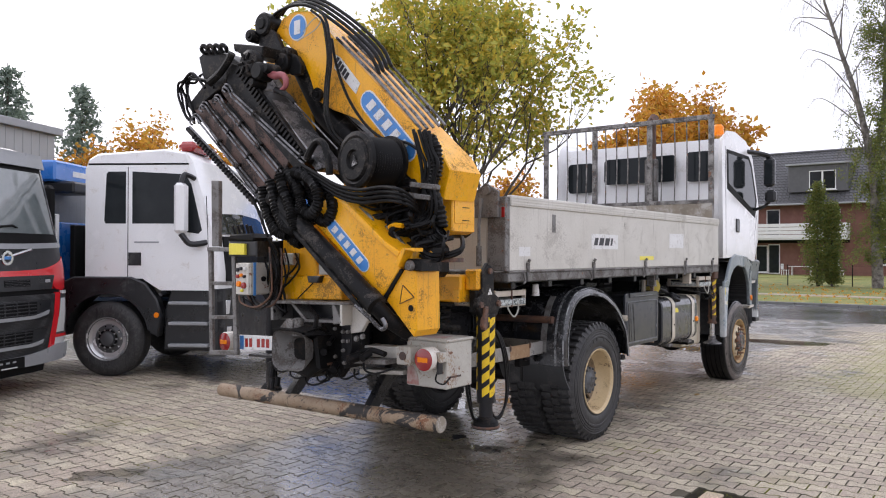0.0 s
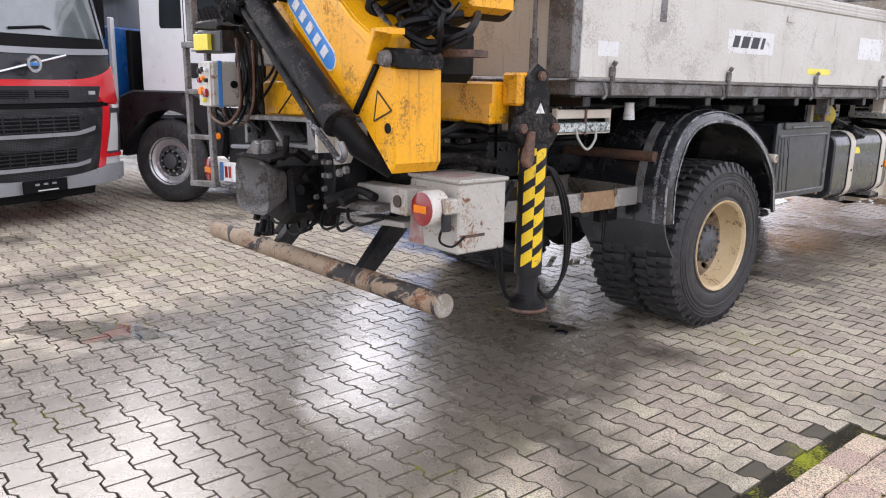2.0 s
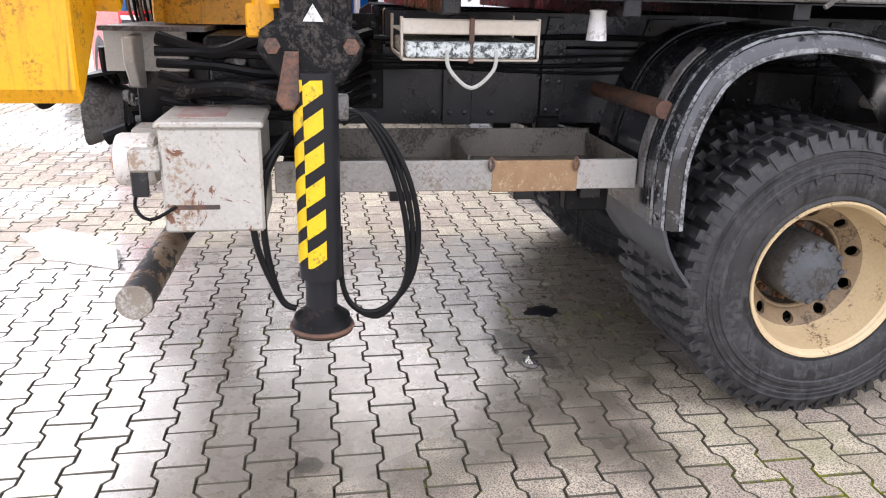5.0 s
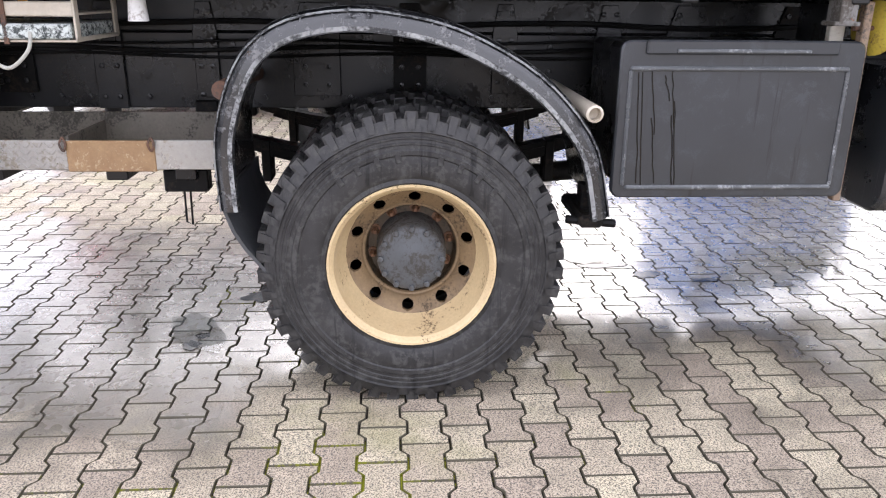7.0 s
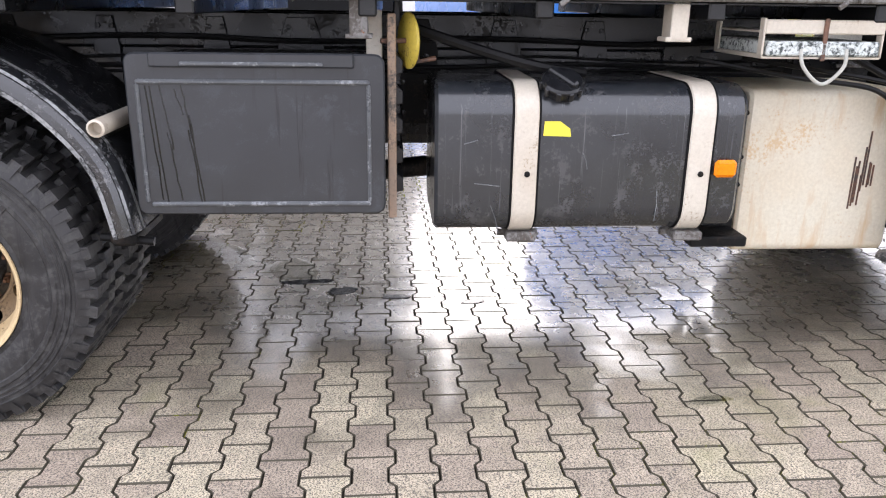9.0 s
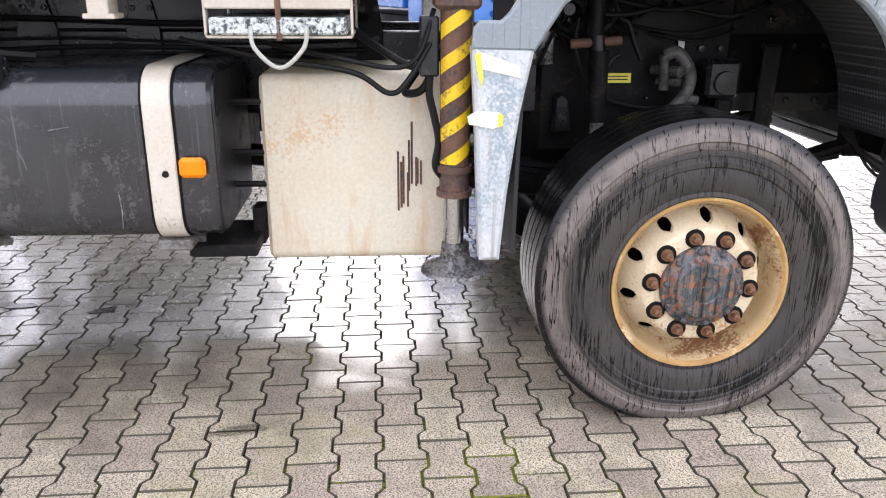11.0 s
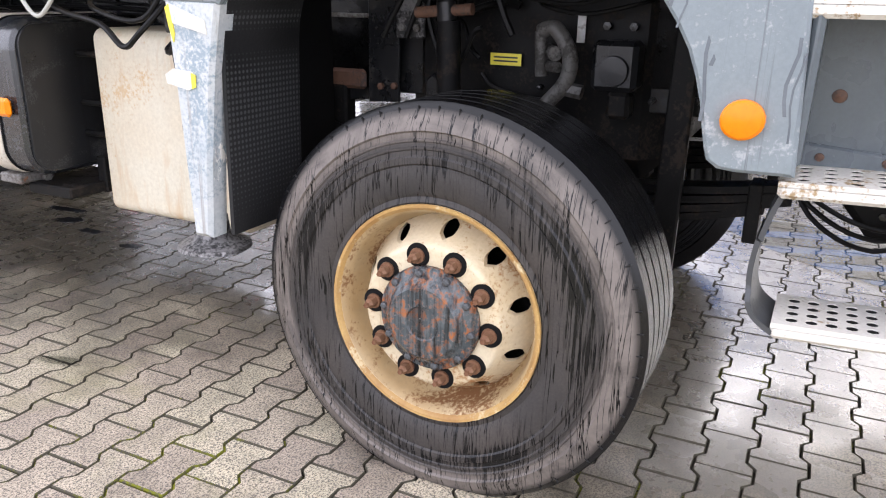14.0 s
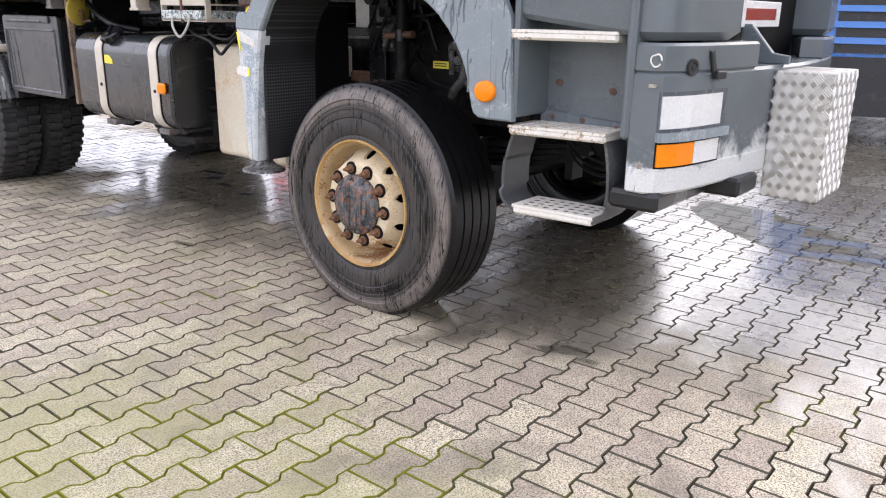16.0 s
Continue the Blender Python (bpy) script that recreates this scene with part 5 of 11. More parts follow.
for sx in (1, -1):
    g = Geo().sweep([(-0.650, 0.80), (-0.648, 0.74), (-0.625, 0.67), (-0.585, 0.60), (-0.530, 0.53), (-0.500, 0.495)], [(min(0.56 * sx, 1.225 * sx), 0.0), (max(0.56 * sx, 1.225 * sx), 0.0), (max(0.56 * sx, 1.225 * sx), 0.012), (min(0.56 * sx, 1.225 * sx), 0.012)], True)
    part("mud_flap", g, M["grey_rubber"], truck, "stiff black mud flap with scratched marks")
    g = Geo().tube([(0.42 * sx, -0.645, 1.132), (1.125 * sx, -0.645, 1.142)], 0.032, 14)
    part("wing_bracket", g, M["rust"], truck, "rusty tube carrying the wing")
    g = Geo()
    g.tube([(0.42 * sx, 0.617, 1.082), (1.21 * sx, 0.617, 1.082)], 0.03, 14)
    g.lathe([(1.245, 0.03), (1.25, 0.022), (1.175, 0.02), (1.175, 0.03)], (0, 0.617, 1.082), n=14, closed=True) if sx > 0 else None
    part("wing_bracket", g, M["strap"], truck, "cream painted tube end")
# stop cock disc
cock = part("valve_disc", Geo().lathe([(-0.010, 0.0), (-0.010, 0.085), (-0.004, 0.095), (0.004, 0.095), (0.010, 0.085), (0.010, 0.0)], (0, 0, 0), "y", 30), M["valve_yellow"], truck, "mustard yellow round valve plate")
cock.matrix_basis = pose(1.075, 1.635, 1.36, 0, 0, 19)
part("spindle", Geo().tube([(0, -0.10, 0), (0, 0.03, 0.0), (0.0, 0.035, -0.07), (0.0, 0.10, -0.06)], 0.009, 8), M["rust"], cock, "rusty crank through the plate")
part("cock_bracket", Geo().box(1.02, 1.05, 1.49, 1.545, 1.24, 1.46, 0.003), M["strap"], truck, "pale hanger bracket")
g = Geo().tube(curve([(1.0, 1.62, 1.41), (1.06, 1.90, 1.325), (1.07, 2.1, 1.275), (1.0, 2.27, 1.25)]), 0.019, 8)
part("hose", g, M["hose"], truck, "black hose over the tank")
g = Geo().tube(curve([(0.95, 2.7, 1.30), (1.1, 3.0, 1.25), (1.17, 3.25, 1.22), (1.19, 3.36, 1.16), (1.18, 3.42, 1.20), (1.1, 3.5, 1.32)]), 0.009, 8)
g.tube(curve([(0.9, 2.9, 1.30), (1.14, 3.2, 1.26), (1.16, 3.42, 1.24), (1.1, 3.5, 1.4)]), 0.008, 8)
part("hose", g, M["hose"], truck, "looped black hoses")

# checker-plate step with tray
g = Geo()
g.box(1.035, 1.05, -1.98, -1.225, 0.835, 0.942, 0.003)
g.box(1.035, 1.05, -0.945, -0.71, 0.835, 0.942, 0.003)
step = part("side_step", g, M["checker"], truck, "checker-plate edge of the side step")
part("step_patch", Geo().box(1.033, 1.053, -1.24, -0.93, 0.829, 0.940, 0.003), M["patch_brown"], step, "rusty brown patch plate")
for y in (-1.245, -0.94):
    part("shackle", Geo().tube(curve([(1.056, y, 0.955), (1.062, y - 0.010, 0.93), (1.06, y, 0.905), (1.06, y + 0.010, 0.93), (1.056, y, 0.955)]), 0.004, 6), M["rust"], step, "small rusty shackle")
g = Geo()
g.box(0.5, 1.035, -1.98, -0.71, 0.835, 0.845, 0.002)
g.box(0.5, 0.51, -1.98, -0.71, 0.84, 0.962, 0.002)
g.box(0.5, 1.035, -0.725, -0.715, 0.84, 0.945, 0.002)
g.box(0.52, 0.9, -1.3, -1.29, 0.84, 0.93, 0.002)
part("tray", g, M["tray_tan"], step, "shallow dirty steel tray")
for y in (-1.55, -1.1, -0.85):
    part("tray_support", Geo().box(0.45, 0.98, y - 0.04, y + 0.04, 0.78, 0.835, 0.005), M["chassis"], step)
step.matrix_basis = pose(0, 0.02, 0.015)
rib = Geo()
for k in range(34):
    y, s = -1.95 + 0.0215 * k, (1 if k % 2 else -1)
    for z in (0.852, 0.876, 0.90, 0.924):
        rib.box(-0.001, 0.0022, -0.011, 0.011, -0.003, 0.003, 0.001, pose(1.05, y, z, 45 * s))
tagged(part("raised_tread", rib, M["checker"], step), kind="stuff")

part("tray_hook", Geo().box(0.90, 0.96, -0.92, -0.755, 0.745, 0.83, 0.006).tube([(0.93, -0.855, 0.765), (0.932, -0.856, 0.62), (0.932, -0.835, 0.61), (0.932, -0.832, 0.765)], 0.004, 6), M["dark"], truck, "black bracket with a hanging wire")
g = Geo().box(0.86, 1.20, 0.600, 0.690, 0.665, 0.712, 0.012).box(1.02, 1.10, 0.625, 0.665, 0.70, 0.80, 0.006)
g.tube([(1.16, 0.56, 0.69), (1.16, 0.74, 0.672)], 0.016, 8)
part("wing_foot", g, M["dark"], truck, "black bracket at the foot of the wing")
part("funnel", Geo().lathe([(0.0, 0.034), (0.085, 0.026), (0.095, 0.030), (0.10, 0.0)], (1.10, -0.90, 1.365), "z", 16), M["sticker_white"], truck, "white plastic cover under the sill")

# load bed
bed = part("load_bed", Geo().box(-1.22, 1.22, -1.53, 3.38, 1.50, 1.585, 0.01), M["steel"], truck, "steel floor of the load bed")
# added sheet: paints the underside black where the steel catches bounced light
part("bed_underside", Geo().box(-1.19, 1.19, -1.52, 3.37, 1.490, 1.497, 0.001), M["chassis"], bed, "black sheet added below the load bed floor")
for k in range(9):
    y = -1.4 + 0.58 * k
    part("floor_bearer", Geo().box(-1.2, 1.2, y - 0.03, y + 0.03, 1.44, 1.50, 0.006), M["chassis"], bed)
for sx in (1, -1):
    X = 1.25 * sx

    def slab(x0, x1, *rest):
        return Geo().box(min(x0 * sx, x1 * sx), max(x0 * sx, x1 * sx), *rest)

    side = part("side_panel", slab(1.222, 1.247, -1.53, 3.38, 1.590, 2.09, 0.004), M["alu"], bed, "weathered aluminium drop side with stains")
    g = slab(1.215, 1.258, -1.53, 3.38, 2.09, 2.175, 0.006)
    for k in range(3):
        z = 2.105 + 0.022 * k
        g.box(min(1.257 * sx, 1.261 * sx), max(1.257 * sx, 1.261 * sx), -1.53, 3.38, z, z + 0.012, 0.002)
    part("top_rail", g, M["alu"], side, "ribbed aluminium top rail")
    g = slab(1.20, 1.245, -1.55, 3.40, 1.500, 1.572, 0.006)
    g.box(min(1.19 * sx, 1.256 * sx), max(1.19 * sx, 1.256 * sx), -1.55, 3.40, 1.572, 1.584, 0.003)
    part("side_sill", g, M["steel"], bed, "grey steel sill below the drop side")
    for y in (-1.28, -0.13, 1.05, 2.2, 3.12):
        g = slab(1.247, 1.268, y - 0.022, y + 0.022, 1.595, 1.65, 0.008)
        g.box(min(1.25 * sx, 1.272 * sx), max(1.25 * sx, 1.272 * sx), y - 0.012, y + 0.012, 1.50, 1.60, 0.005)
        g.tube([(1.262 * sx, y, 1.655), (1.275 * sx, y, 1.675)], 0.013, 8)
        g.tube(curve([(1.258 * sx, y - 0.07, 1.57), (1.27 * sx, y - 0.06, 1.51), (1.27 * sx, y - 0.085, 1.485)]), 0.009, 6)
        part("side_latch", g, M["steel"], side, "worn drop side latch")
    for y, mat_ in ((1.47, "steel"), (2.54, "strap")):
        g = slab(1.10, 1.19, y - 0.03, y + 0.03, 1.37, 1.50, 0.004)
        g.box(min(1.10 * sx, 1.19 * sx), max(1.10 * sx, 1.19 * sx), y - 0.045, y + 0.045, 1.37, 1.385, 0.003)
        part("sill_bracket", g, M[mat_], bed, "pale hanger bracket below the bed")


def sticker(name, y0, y1, z0, z1, mat, label, x=1.247):
    return part(name, Geo().box(x - 0.001, x + 0.0015, y0, y1, z0, z1, 0.0004), mat, bed, label)


sign = sticker("sticker", -0.16, 0.40, 1.765, 1.905, M["sticker_white"], "white sticker with a dark mark on it")
g = Geo()
for k, (y0, y1) in enumerate(((-0.10, -0.03), (0.0, 0.09), (0.12, 0.21), (0.24, 0.28))):
    g.prism([(y0 - 0.01, 1.80), (y1 - 0.01, 1.80), (y1 + 0.014, 1.87), (y0 + 0.014, 1.87)], "x", 1.2482, 1.2495)
part("mark", g, M["ink"], sign)
sticker("sticker", 1.72, 2.15, 1.79, 1.95, M["sticker_white"], "torn white label with faint red lines")
sticker("sticker", -1.40, -1.23, 1.70, 1.775, M["sticker_white"], "small white label")
sticker("sticker", 0.92, 1.28, 1.66, 1.70, M["sticker_yellow"], "narrow yellow strip")
sticker("dent", -0.88, -0.82, 1.90, 2.05, M["steel"], "dark scuff on the drop side")
sticker("hook", 0.55, 0.66, 1.99, 2.03, M["alu"], "small riveted plate", 1.252)
# tail of the bed
tail = part("tailgate", Geo().box(-1.2, 1.2, -1.565, -1.535, 1.59, 2.09, 0.004), M["alu"], bed, "grey aluminium tailgate")
for x in (-1.25, 1.08):
    part("corner_post", Geo().box(x, x + 0.17, -1.60, -1.535, 1.585, 2.16, 0.006), M["steel"], bed, "steel corner post")
g = Geo().prism(P((0.98, 2.0), (1.2, 2.0), (1.2, 2.2), (1.08, 2.27), (0.98, 2.2)), "y", -1.63, -1.60, 0.004)
g.lathe([(-0.05, 0.035), (0.03, 0.035)], (1.1, -1.60, 2.21), "y", 14)
g.tube([(1.05, -1.64, 2.15), (1.03, -1.64, 1.95), (1.03, -1.64, 1.72)], 0.012, 8)
g.tube([(1.03, -1.64, 1.78), (1.03, -1.64, 1.62)], 0.022, 8)
part("tailgate_lever", g, M["steel"], bed, "tailgate lock plate and lever")
part("reflector", Geo().box(1.215, 1.245, -1.606, -1.60, 2.0, 2.08, 0.002), M["red"], bed, "faded red reflector")
# headboard and rack
hb = part("headboard", Geo().box(-1.22, 1.22, 3.22, 3.26, 1.59, 2.38, 0.006), M["wood"], bed, "weathered board wall behind the cab")
g = Geo()
for k in range(4):
    g.box(-1.22, 1.22, 3.212, 3.222, 1.60 + 0.195 * k, 1.785 + 0.195 * k, 0.004)
part("plank", g, M["wood"], hb)
g = Geo().box(-1.22, 1.22, 3.21, 3.28, 2.37, 2.42, 0.006)
g.box(-1.24, 1.24, 3.215, 3.275, 3.44, 3.50, 0.006)
part("rack_rail", g, M["rack"], bed, "flaking steel rail of the rack")
for x in (-1.2, -0.42, 0.38, 1.2):
    part("rack_post", Geo().box(x - 0.03, x + 0.03, 3.215, 3.275, 2.1, 3.44, 0.005), M["rack"], bed, "flaking grey rack post")
g = Geo().tube(curve([(1.2, 3.24, 3.5), (1.185, 3.24, 3.57), (1.2, 3.24, 3.6), (1.215, 3.24, 3.57), (1.2, 3.24, 3.5)]), 0.012, 6)
part("lifting_eye", g, M["rack"], bed)
for x in (-1.02, -0.86, -0.7, -0.56, -0.26, -0.1, 0.06, 0.22, 0.54, 0.72, 0.88, 1.04):
    part("rack_bar", Geo().tube([(x, 3.245, 2.4), (x + 0.01, 3.25, 2.9), (x, 3.245, 3.45)], 0.0095, 6), M["rack"], bed, "thin bent rack bar")

before_cab = set(truck.children)
# cab
SIDE = [(3.46, 1.66), (3.46, 3.08), (3.50, 3.25), (3.62, 3.35), (4.0, 3.38), (4.5, 3.31), (4.74, 3.21), (4.86, 3.08), (5.17, 2.40), (5.23, 1.95), (5.25, 1.70), (5.1, 1.70), (4.9, 1.72), (4.3, 1.74), (3.75, 1.68)]


def cab_shell():
    """Side outlines at three widths, so that the roof and corners turn in."""
    g = Geo()
    n, rings = len(SIDE), []
    for x, k in ((1.13, 0.10), (1.19, 0.035), (1.215, 0.0)):
        ring_ = []
        for y, z in SIDE:
            yy = y + (k if y < 4 else -k) if (y < 3.6 or y > 4.7) else y
            zz = z - k if z > 2.9 else z
            ring_.append((x, yy, zz))
        rings.append(ring_)
    full = [[(-x, y, z) for x, y, z in r] for r in rings[::-1]] + rings
    v = [p for r in full for p in r]
    f = [tuple(range(n)), tuple(range(5 * n, 6 * n))[::-1]]
    for q in range(5):
        for i in range(n):
            j = (i + 1) % n
            f.append((q * n + i, q * n + j, q * n + n + j, q * n + n + i))
    return g.add(v, f)


cab = part("cab", cab_shell(), M["cab_white"], truck, "white forward-control cab")
for sx in (1, -1):
    def plate(pts, x0, x1, b=0.004):
        return Geo().prism(pts, "x", min(x0 * sx, x1 * sx), max(x0 * sx, x1 * sx), b)

    win = [(3.72, 2.66), (4.90, 2.34), (4.98, 2.48), (4.74, 2.96), (4.62, 3.06), (3.70, 3.06)]
    part("side_window", plate(win, 1.212, 1.222), M["dark_glass"], cab, "dark door window")
    part("window_seal", plate([(3.66, 2.58), (4.98, 2.24), (5.06, 2.50), (4.80, 3.0), (4.66, 3.11), (3.64, 3.11)], 1.208, 1.2185), M["black"], cab)
    part("door_gap", plate([(3.60, 1.70), (3.607, 1.70), (3.607, 3.14), (3.60, 3.14)], 1.2135, 1.2165, 0), M["black"], cab)
    part("door_gap", plate([(5.07, 1.72), (5.077, 1.72), (5.077, 2.3), (5.07, 2.3)], 1.2135, 1.2165, 0), M["black"], cab)
    part("door_handle", plate([(4.06, 2.02), (4.20, 2.02), (4.20, 2.20), (4.06, 2.20)], 1.21, 1.232, 0.012), M["plastic"], cab, "black door handle")
    part("mirror_arm", Geo().tube(curve([(1.16 * sx, 4.55, 3.18), (1.32 * sx, 4.80, 3.16), (1.44 * sx, 4.90, 3.12)]), 0.035, 8), M["plastic"], cab, "black mirror arm")
    part("mirror_arm", Geo().tube(curve([(1.18 * sx, 5.0, 2.36), (1.34 * sx, 4.95, 2.40), (1.44 * sx, 4.92, 2.48)]), 0.022, 8), M["plastic"], cab, "black mirror arm")
    part("mirror", Geo().box(min(1.36 * sx, 1.51 * sx), max(1.36 * sx, 1.51 * sx), 4.85, 4.97, 2.68, 3.10, 0.035), M["plastic"], cab, "tall black wing mirror")
    part("mirror", Geo().box(min(1.38 * sx, 1.53 * sx), max(1.38 * sx, 1.53 * sx), 4.85, 4.96, 2.46, 2.63, 0.03), M["plastic"], cab, "small wide-angle mirror")
    part("mirror_glass", Geo().box(min(1.38 * sx, 1.49 * sx), max(1.38 * sx, 1.49 * sx), 4.845, 4.852, 2.72, 3.06, 0.002), M["dark_glass"], cab)
for x0, x1, z0, z1 in ((-1.04, -0.62, 2.60, 3.03), (-0.46, 0.60, 2.70, 3.06), (0.74, 1.08, 2.68, 3.08)):
    part("rear_window", Geo().prism(P(*rounded(x0, x1, z0, z1, 0.06)), "y", 3.452, 3.462, 0.003), M["dark_glass"], cab, "dark rear cab window")
part("windscreen", Geo().add([(-1.1, 5.24, 2.1), (1.1, 5.24, 2.1), (1.05, 4.90, 3.02), (-1.05, 4.90, 3.02)], [(0, 1, 2, 3)]), M["dark_glass"], cab)
part("beacon", Geo().lathe([(0, 0.09), (0.02, 0.09), (0.025, 0.075), (0.12, 0.07), (0.15, 0.045), (0.155, 0)], (0.98, 4.05, 3.355), "z", 20), M["orange"], cab, "orange warning beacon on the roof")
g = Geo().box(0.28, 0.44, 3.30, 3.42, 2.2, 3.0, 0.02)
part("exhaust_guard", g, M["steel"], truck, "perforated exhaust guard")
g = Geo().tube(curve([(0.36, 3.36, 2.9), (0.36, 3.36, 3.38), (0.37, 3.34, 3.50), (0.43, 3.30, 3.55)]), 0.06, 14)
part("exhaust_pipe", g, M["rust"], truck, "rusty upright exhaust pipe")

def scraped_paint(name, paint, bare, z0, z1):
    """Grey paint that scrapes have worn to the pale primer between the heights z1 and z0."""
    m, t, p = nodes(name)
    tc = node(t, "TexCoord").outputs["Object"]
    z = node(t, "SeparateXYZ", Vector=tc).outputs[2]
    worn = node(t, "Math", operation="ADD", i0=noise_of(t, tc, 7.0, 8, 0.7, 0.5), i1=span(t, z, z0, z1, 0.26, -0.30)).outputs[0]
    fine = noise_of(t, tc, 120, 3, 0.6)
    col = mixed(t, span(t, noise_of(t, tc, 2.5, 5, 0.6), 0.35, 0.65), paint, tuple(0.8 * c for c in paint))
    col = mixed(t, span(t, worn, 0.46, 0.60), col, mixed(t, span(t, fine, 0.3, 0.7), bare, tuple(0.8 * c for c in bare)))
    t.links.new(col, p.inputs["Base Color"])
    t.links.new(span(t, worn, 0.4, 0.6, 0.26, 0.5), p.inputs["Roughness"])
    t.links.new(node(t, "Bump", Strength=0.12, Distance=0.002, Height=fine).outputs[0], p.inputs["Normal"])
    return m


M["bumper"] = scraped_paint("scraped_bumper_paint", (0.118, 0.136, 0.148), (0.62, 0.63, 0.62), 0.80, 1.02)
# grey wings, steps and bumper of the cab
for sx in (1, -1):
    def plate(pts, x0, x1, b=0.004):
        return Geo().prism(pts, "x", min(x0 * sx, x1 * sx), max(x0 * sx, x1 * sx), b)

    inner_arch = [(4.935, 1.06), (4.925, 1.14), (4.90, 1.25), (4.85, 1.36), (4.77, 1.46), (4.65, 1.54), (4.40, 1.615), (4.10, 1.61), (3.88, 1.54), (3.73, 1.42), (3.64, 1.28), (3.615, 1.10), (3.605, 0.64)]
    inner_arch = [(p.x, p.y) for p in curve([(y, z, 0) for y, z in inner_arch], 3)]
    front_part = [(4.934, 1.095), (4.942, 1.068), (4.965, 1.050), (5.00, 1.045), (5.12, 1.045), (5.10, 1.47), (5.0, 1.66), (4.6, 1.74), (4.38, 1.74), (4.38, 1.615), (4.53, 1.59), (4.65, 1.54), (4.72, 1.50), (4.77, 1.46), (4.815, 1.41), (4.85, 1.36), (4.88, 1.305), (4.90, 1.25), (4.915, 1.195), (4.925, 1.14)]
    fw = part("front_wing", plate(front_part, 1.20, 1.245, 0.008), M["cab_grey"], truck, "grey wing wet with rain runs")
    rear_part = [(4.38, 1.60), (4.38, 1.74), (4.0, 1.74), (3.78, 1.66), (3.64, 1.51), (3.555, 1.385), (3.53, 1.362), (3.46, 1.362), (3.44, 1.34), (3.435, 1.28), (3.64, 1.28), (3.73, 1.42), (3.88, 1.54), (4.10, 1.61)]
    part("wing_rear", plate([p for p in rear_part if p[1] >= 1.28], 1.20, 1.24, 0.008), M["cab_grey"], fw)
    part("wing_end", plate([(3.435, 1.29), (3.64, 1.29), (3.60, 1.10), (3.565, 0.85), (3.545, 0.63), (3.475, 0.63), (3.45, 1.10)], 1.16, 1.238, 0.012), M["patched"], fw, "rear wing end patched with white filler")
    if sx > 0:
        def scrap(name, pts, mat, label):
            part(name, plate(pts, 1.236, 1.2415, 0.0), M[mat], fw, label)

        scrap("filler_patch", [(3.462, 1.275), (3.59, 1.235), (3.595, 1.20), (3.47, 1.225)], "filler", "rough white filler smear")
        scrap("paper_scrap", [(3.445, 1.265), (3.462, 1.275), (3.474, 1.20), (3.468, 1.175), (3.455, 1.215)], "sticker_yellow", "torn yellow paper scrap")
        scrap("paper_scrap", [(3.425, 1.088), (3.455, 1.105), (3.53, 1.10), (3.54, 1.065), (3.51, 1.05), (3.46, 1.06), (3.43, 1.065)], "filler", "torn pale paper scrap")
        part("paper_scrap", plate([(3.525, 1.098), (3.542, 1.092), (3.54, 1.06), (3.525, 1.055)], 1.2405, 1.2435, 0.0), M["sticker_yellow"], fw, "torn yellow paper scrap")
    g = Geo().sweep([(y, z) for y, z in inner_arch[::-1]], [(0.875 * sx, 0.0), (1.20 * sx, 0.0), (1.20 * sx, 0.014), (0.875 * sx, 0.014)], True)
    part("wheel_arch_liner", g, M["flap"], fw, "ribbed black wheel arch liner")
    # added black plate, closes the view of the tank past the liner
    part("splash_plate", Geo().box(min(0.53 * sx, 0.86 * sx), max(0.53 * sx, 0.86 * sx), 3.474, 3.482, 0.60, 1.40, 0.002), M["black"], fw, "black plate added behind the liner to hide the oil tank")
    part("side_lamp", Geo().lathe([(0.0, 0.045), (0.016, 0.044), (0.022, 0.038), (0.026, 0.02), (0.027, 0)], (0, 0, 0), n=24), M["orange"], fw, "round orange side lamp").matrix_basis = pose(1.246 * sx, 5.005, 1.165, 0, 0, 0 if sx > 0 else 180)
    if sx > 0:
        random.seed(58)
        for k in range(34):
            y = 4.62 + 0.0145 * k + random.uniform(-0.005, 0.005)
            top = random.uniform(1.30, 1.66)
            edge = float(np.interp(y, (4.6, 4.72, 4.80, 4.85, 4.90, 4.934), (1.56, 1.50, 1.43, 1.36, 1.25, 1.09)))
            low = max(top - random.uniform(0.12, 0.40), edge + 0.03)
            if low < top - 0.05:
                w, line = random.uniform(0.0018, 0.0045), []
                for i in range(6):
                    line.append((y + 0.006 * math.sin(i * 1.3 + k) - 0.010 * i / 5, top + (low - top) * i / 5))
                part("rain_run", plate([(a - w, b) for a, b in line] + [(a + w, b) for a, b in line[::-1]], 1.2445, 1.2462, 0.0), M["run_grey"], fw, "dark run of rain water")
    # step well
    g = plate([(5.11, 1.08), (5.60, 1.08), (5.60, 1.66), (5.11, 1.66)], 0.96, 0.985)
    g.box(min(0.96 * sx, 1.22 * sx), max(0.96 * sx, 1.22 * sx), 5.10, 5.125, 1.06, 1.66, 0.01)
    g.box(min(0.96 * sx, 1.21 * sx), max(0.96 * sx, 1.21 * sx), 5.565, 5.60, 1.06, 1.66, 0.012)
    well = part("step_well", g, M["cab_mid"], truck, "grey recessed boarding steps")
    part("sill_panel", plate([(5.10, 1.47), (5.60, 1.47), (5.60, 1.74), (5.10, 1.74)], 1.10, 1.21, 0.02), M["cab_mid"], well)
    part("well_flange", plate([(5.10, 0.985), (5.60, 0.985), (5.60, 1.085), (5.10, 1.085)], 0.975, 1.0, 0.006), M["cab_mid"], well, "grey flange under the step well")
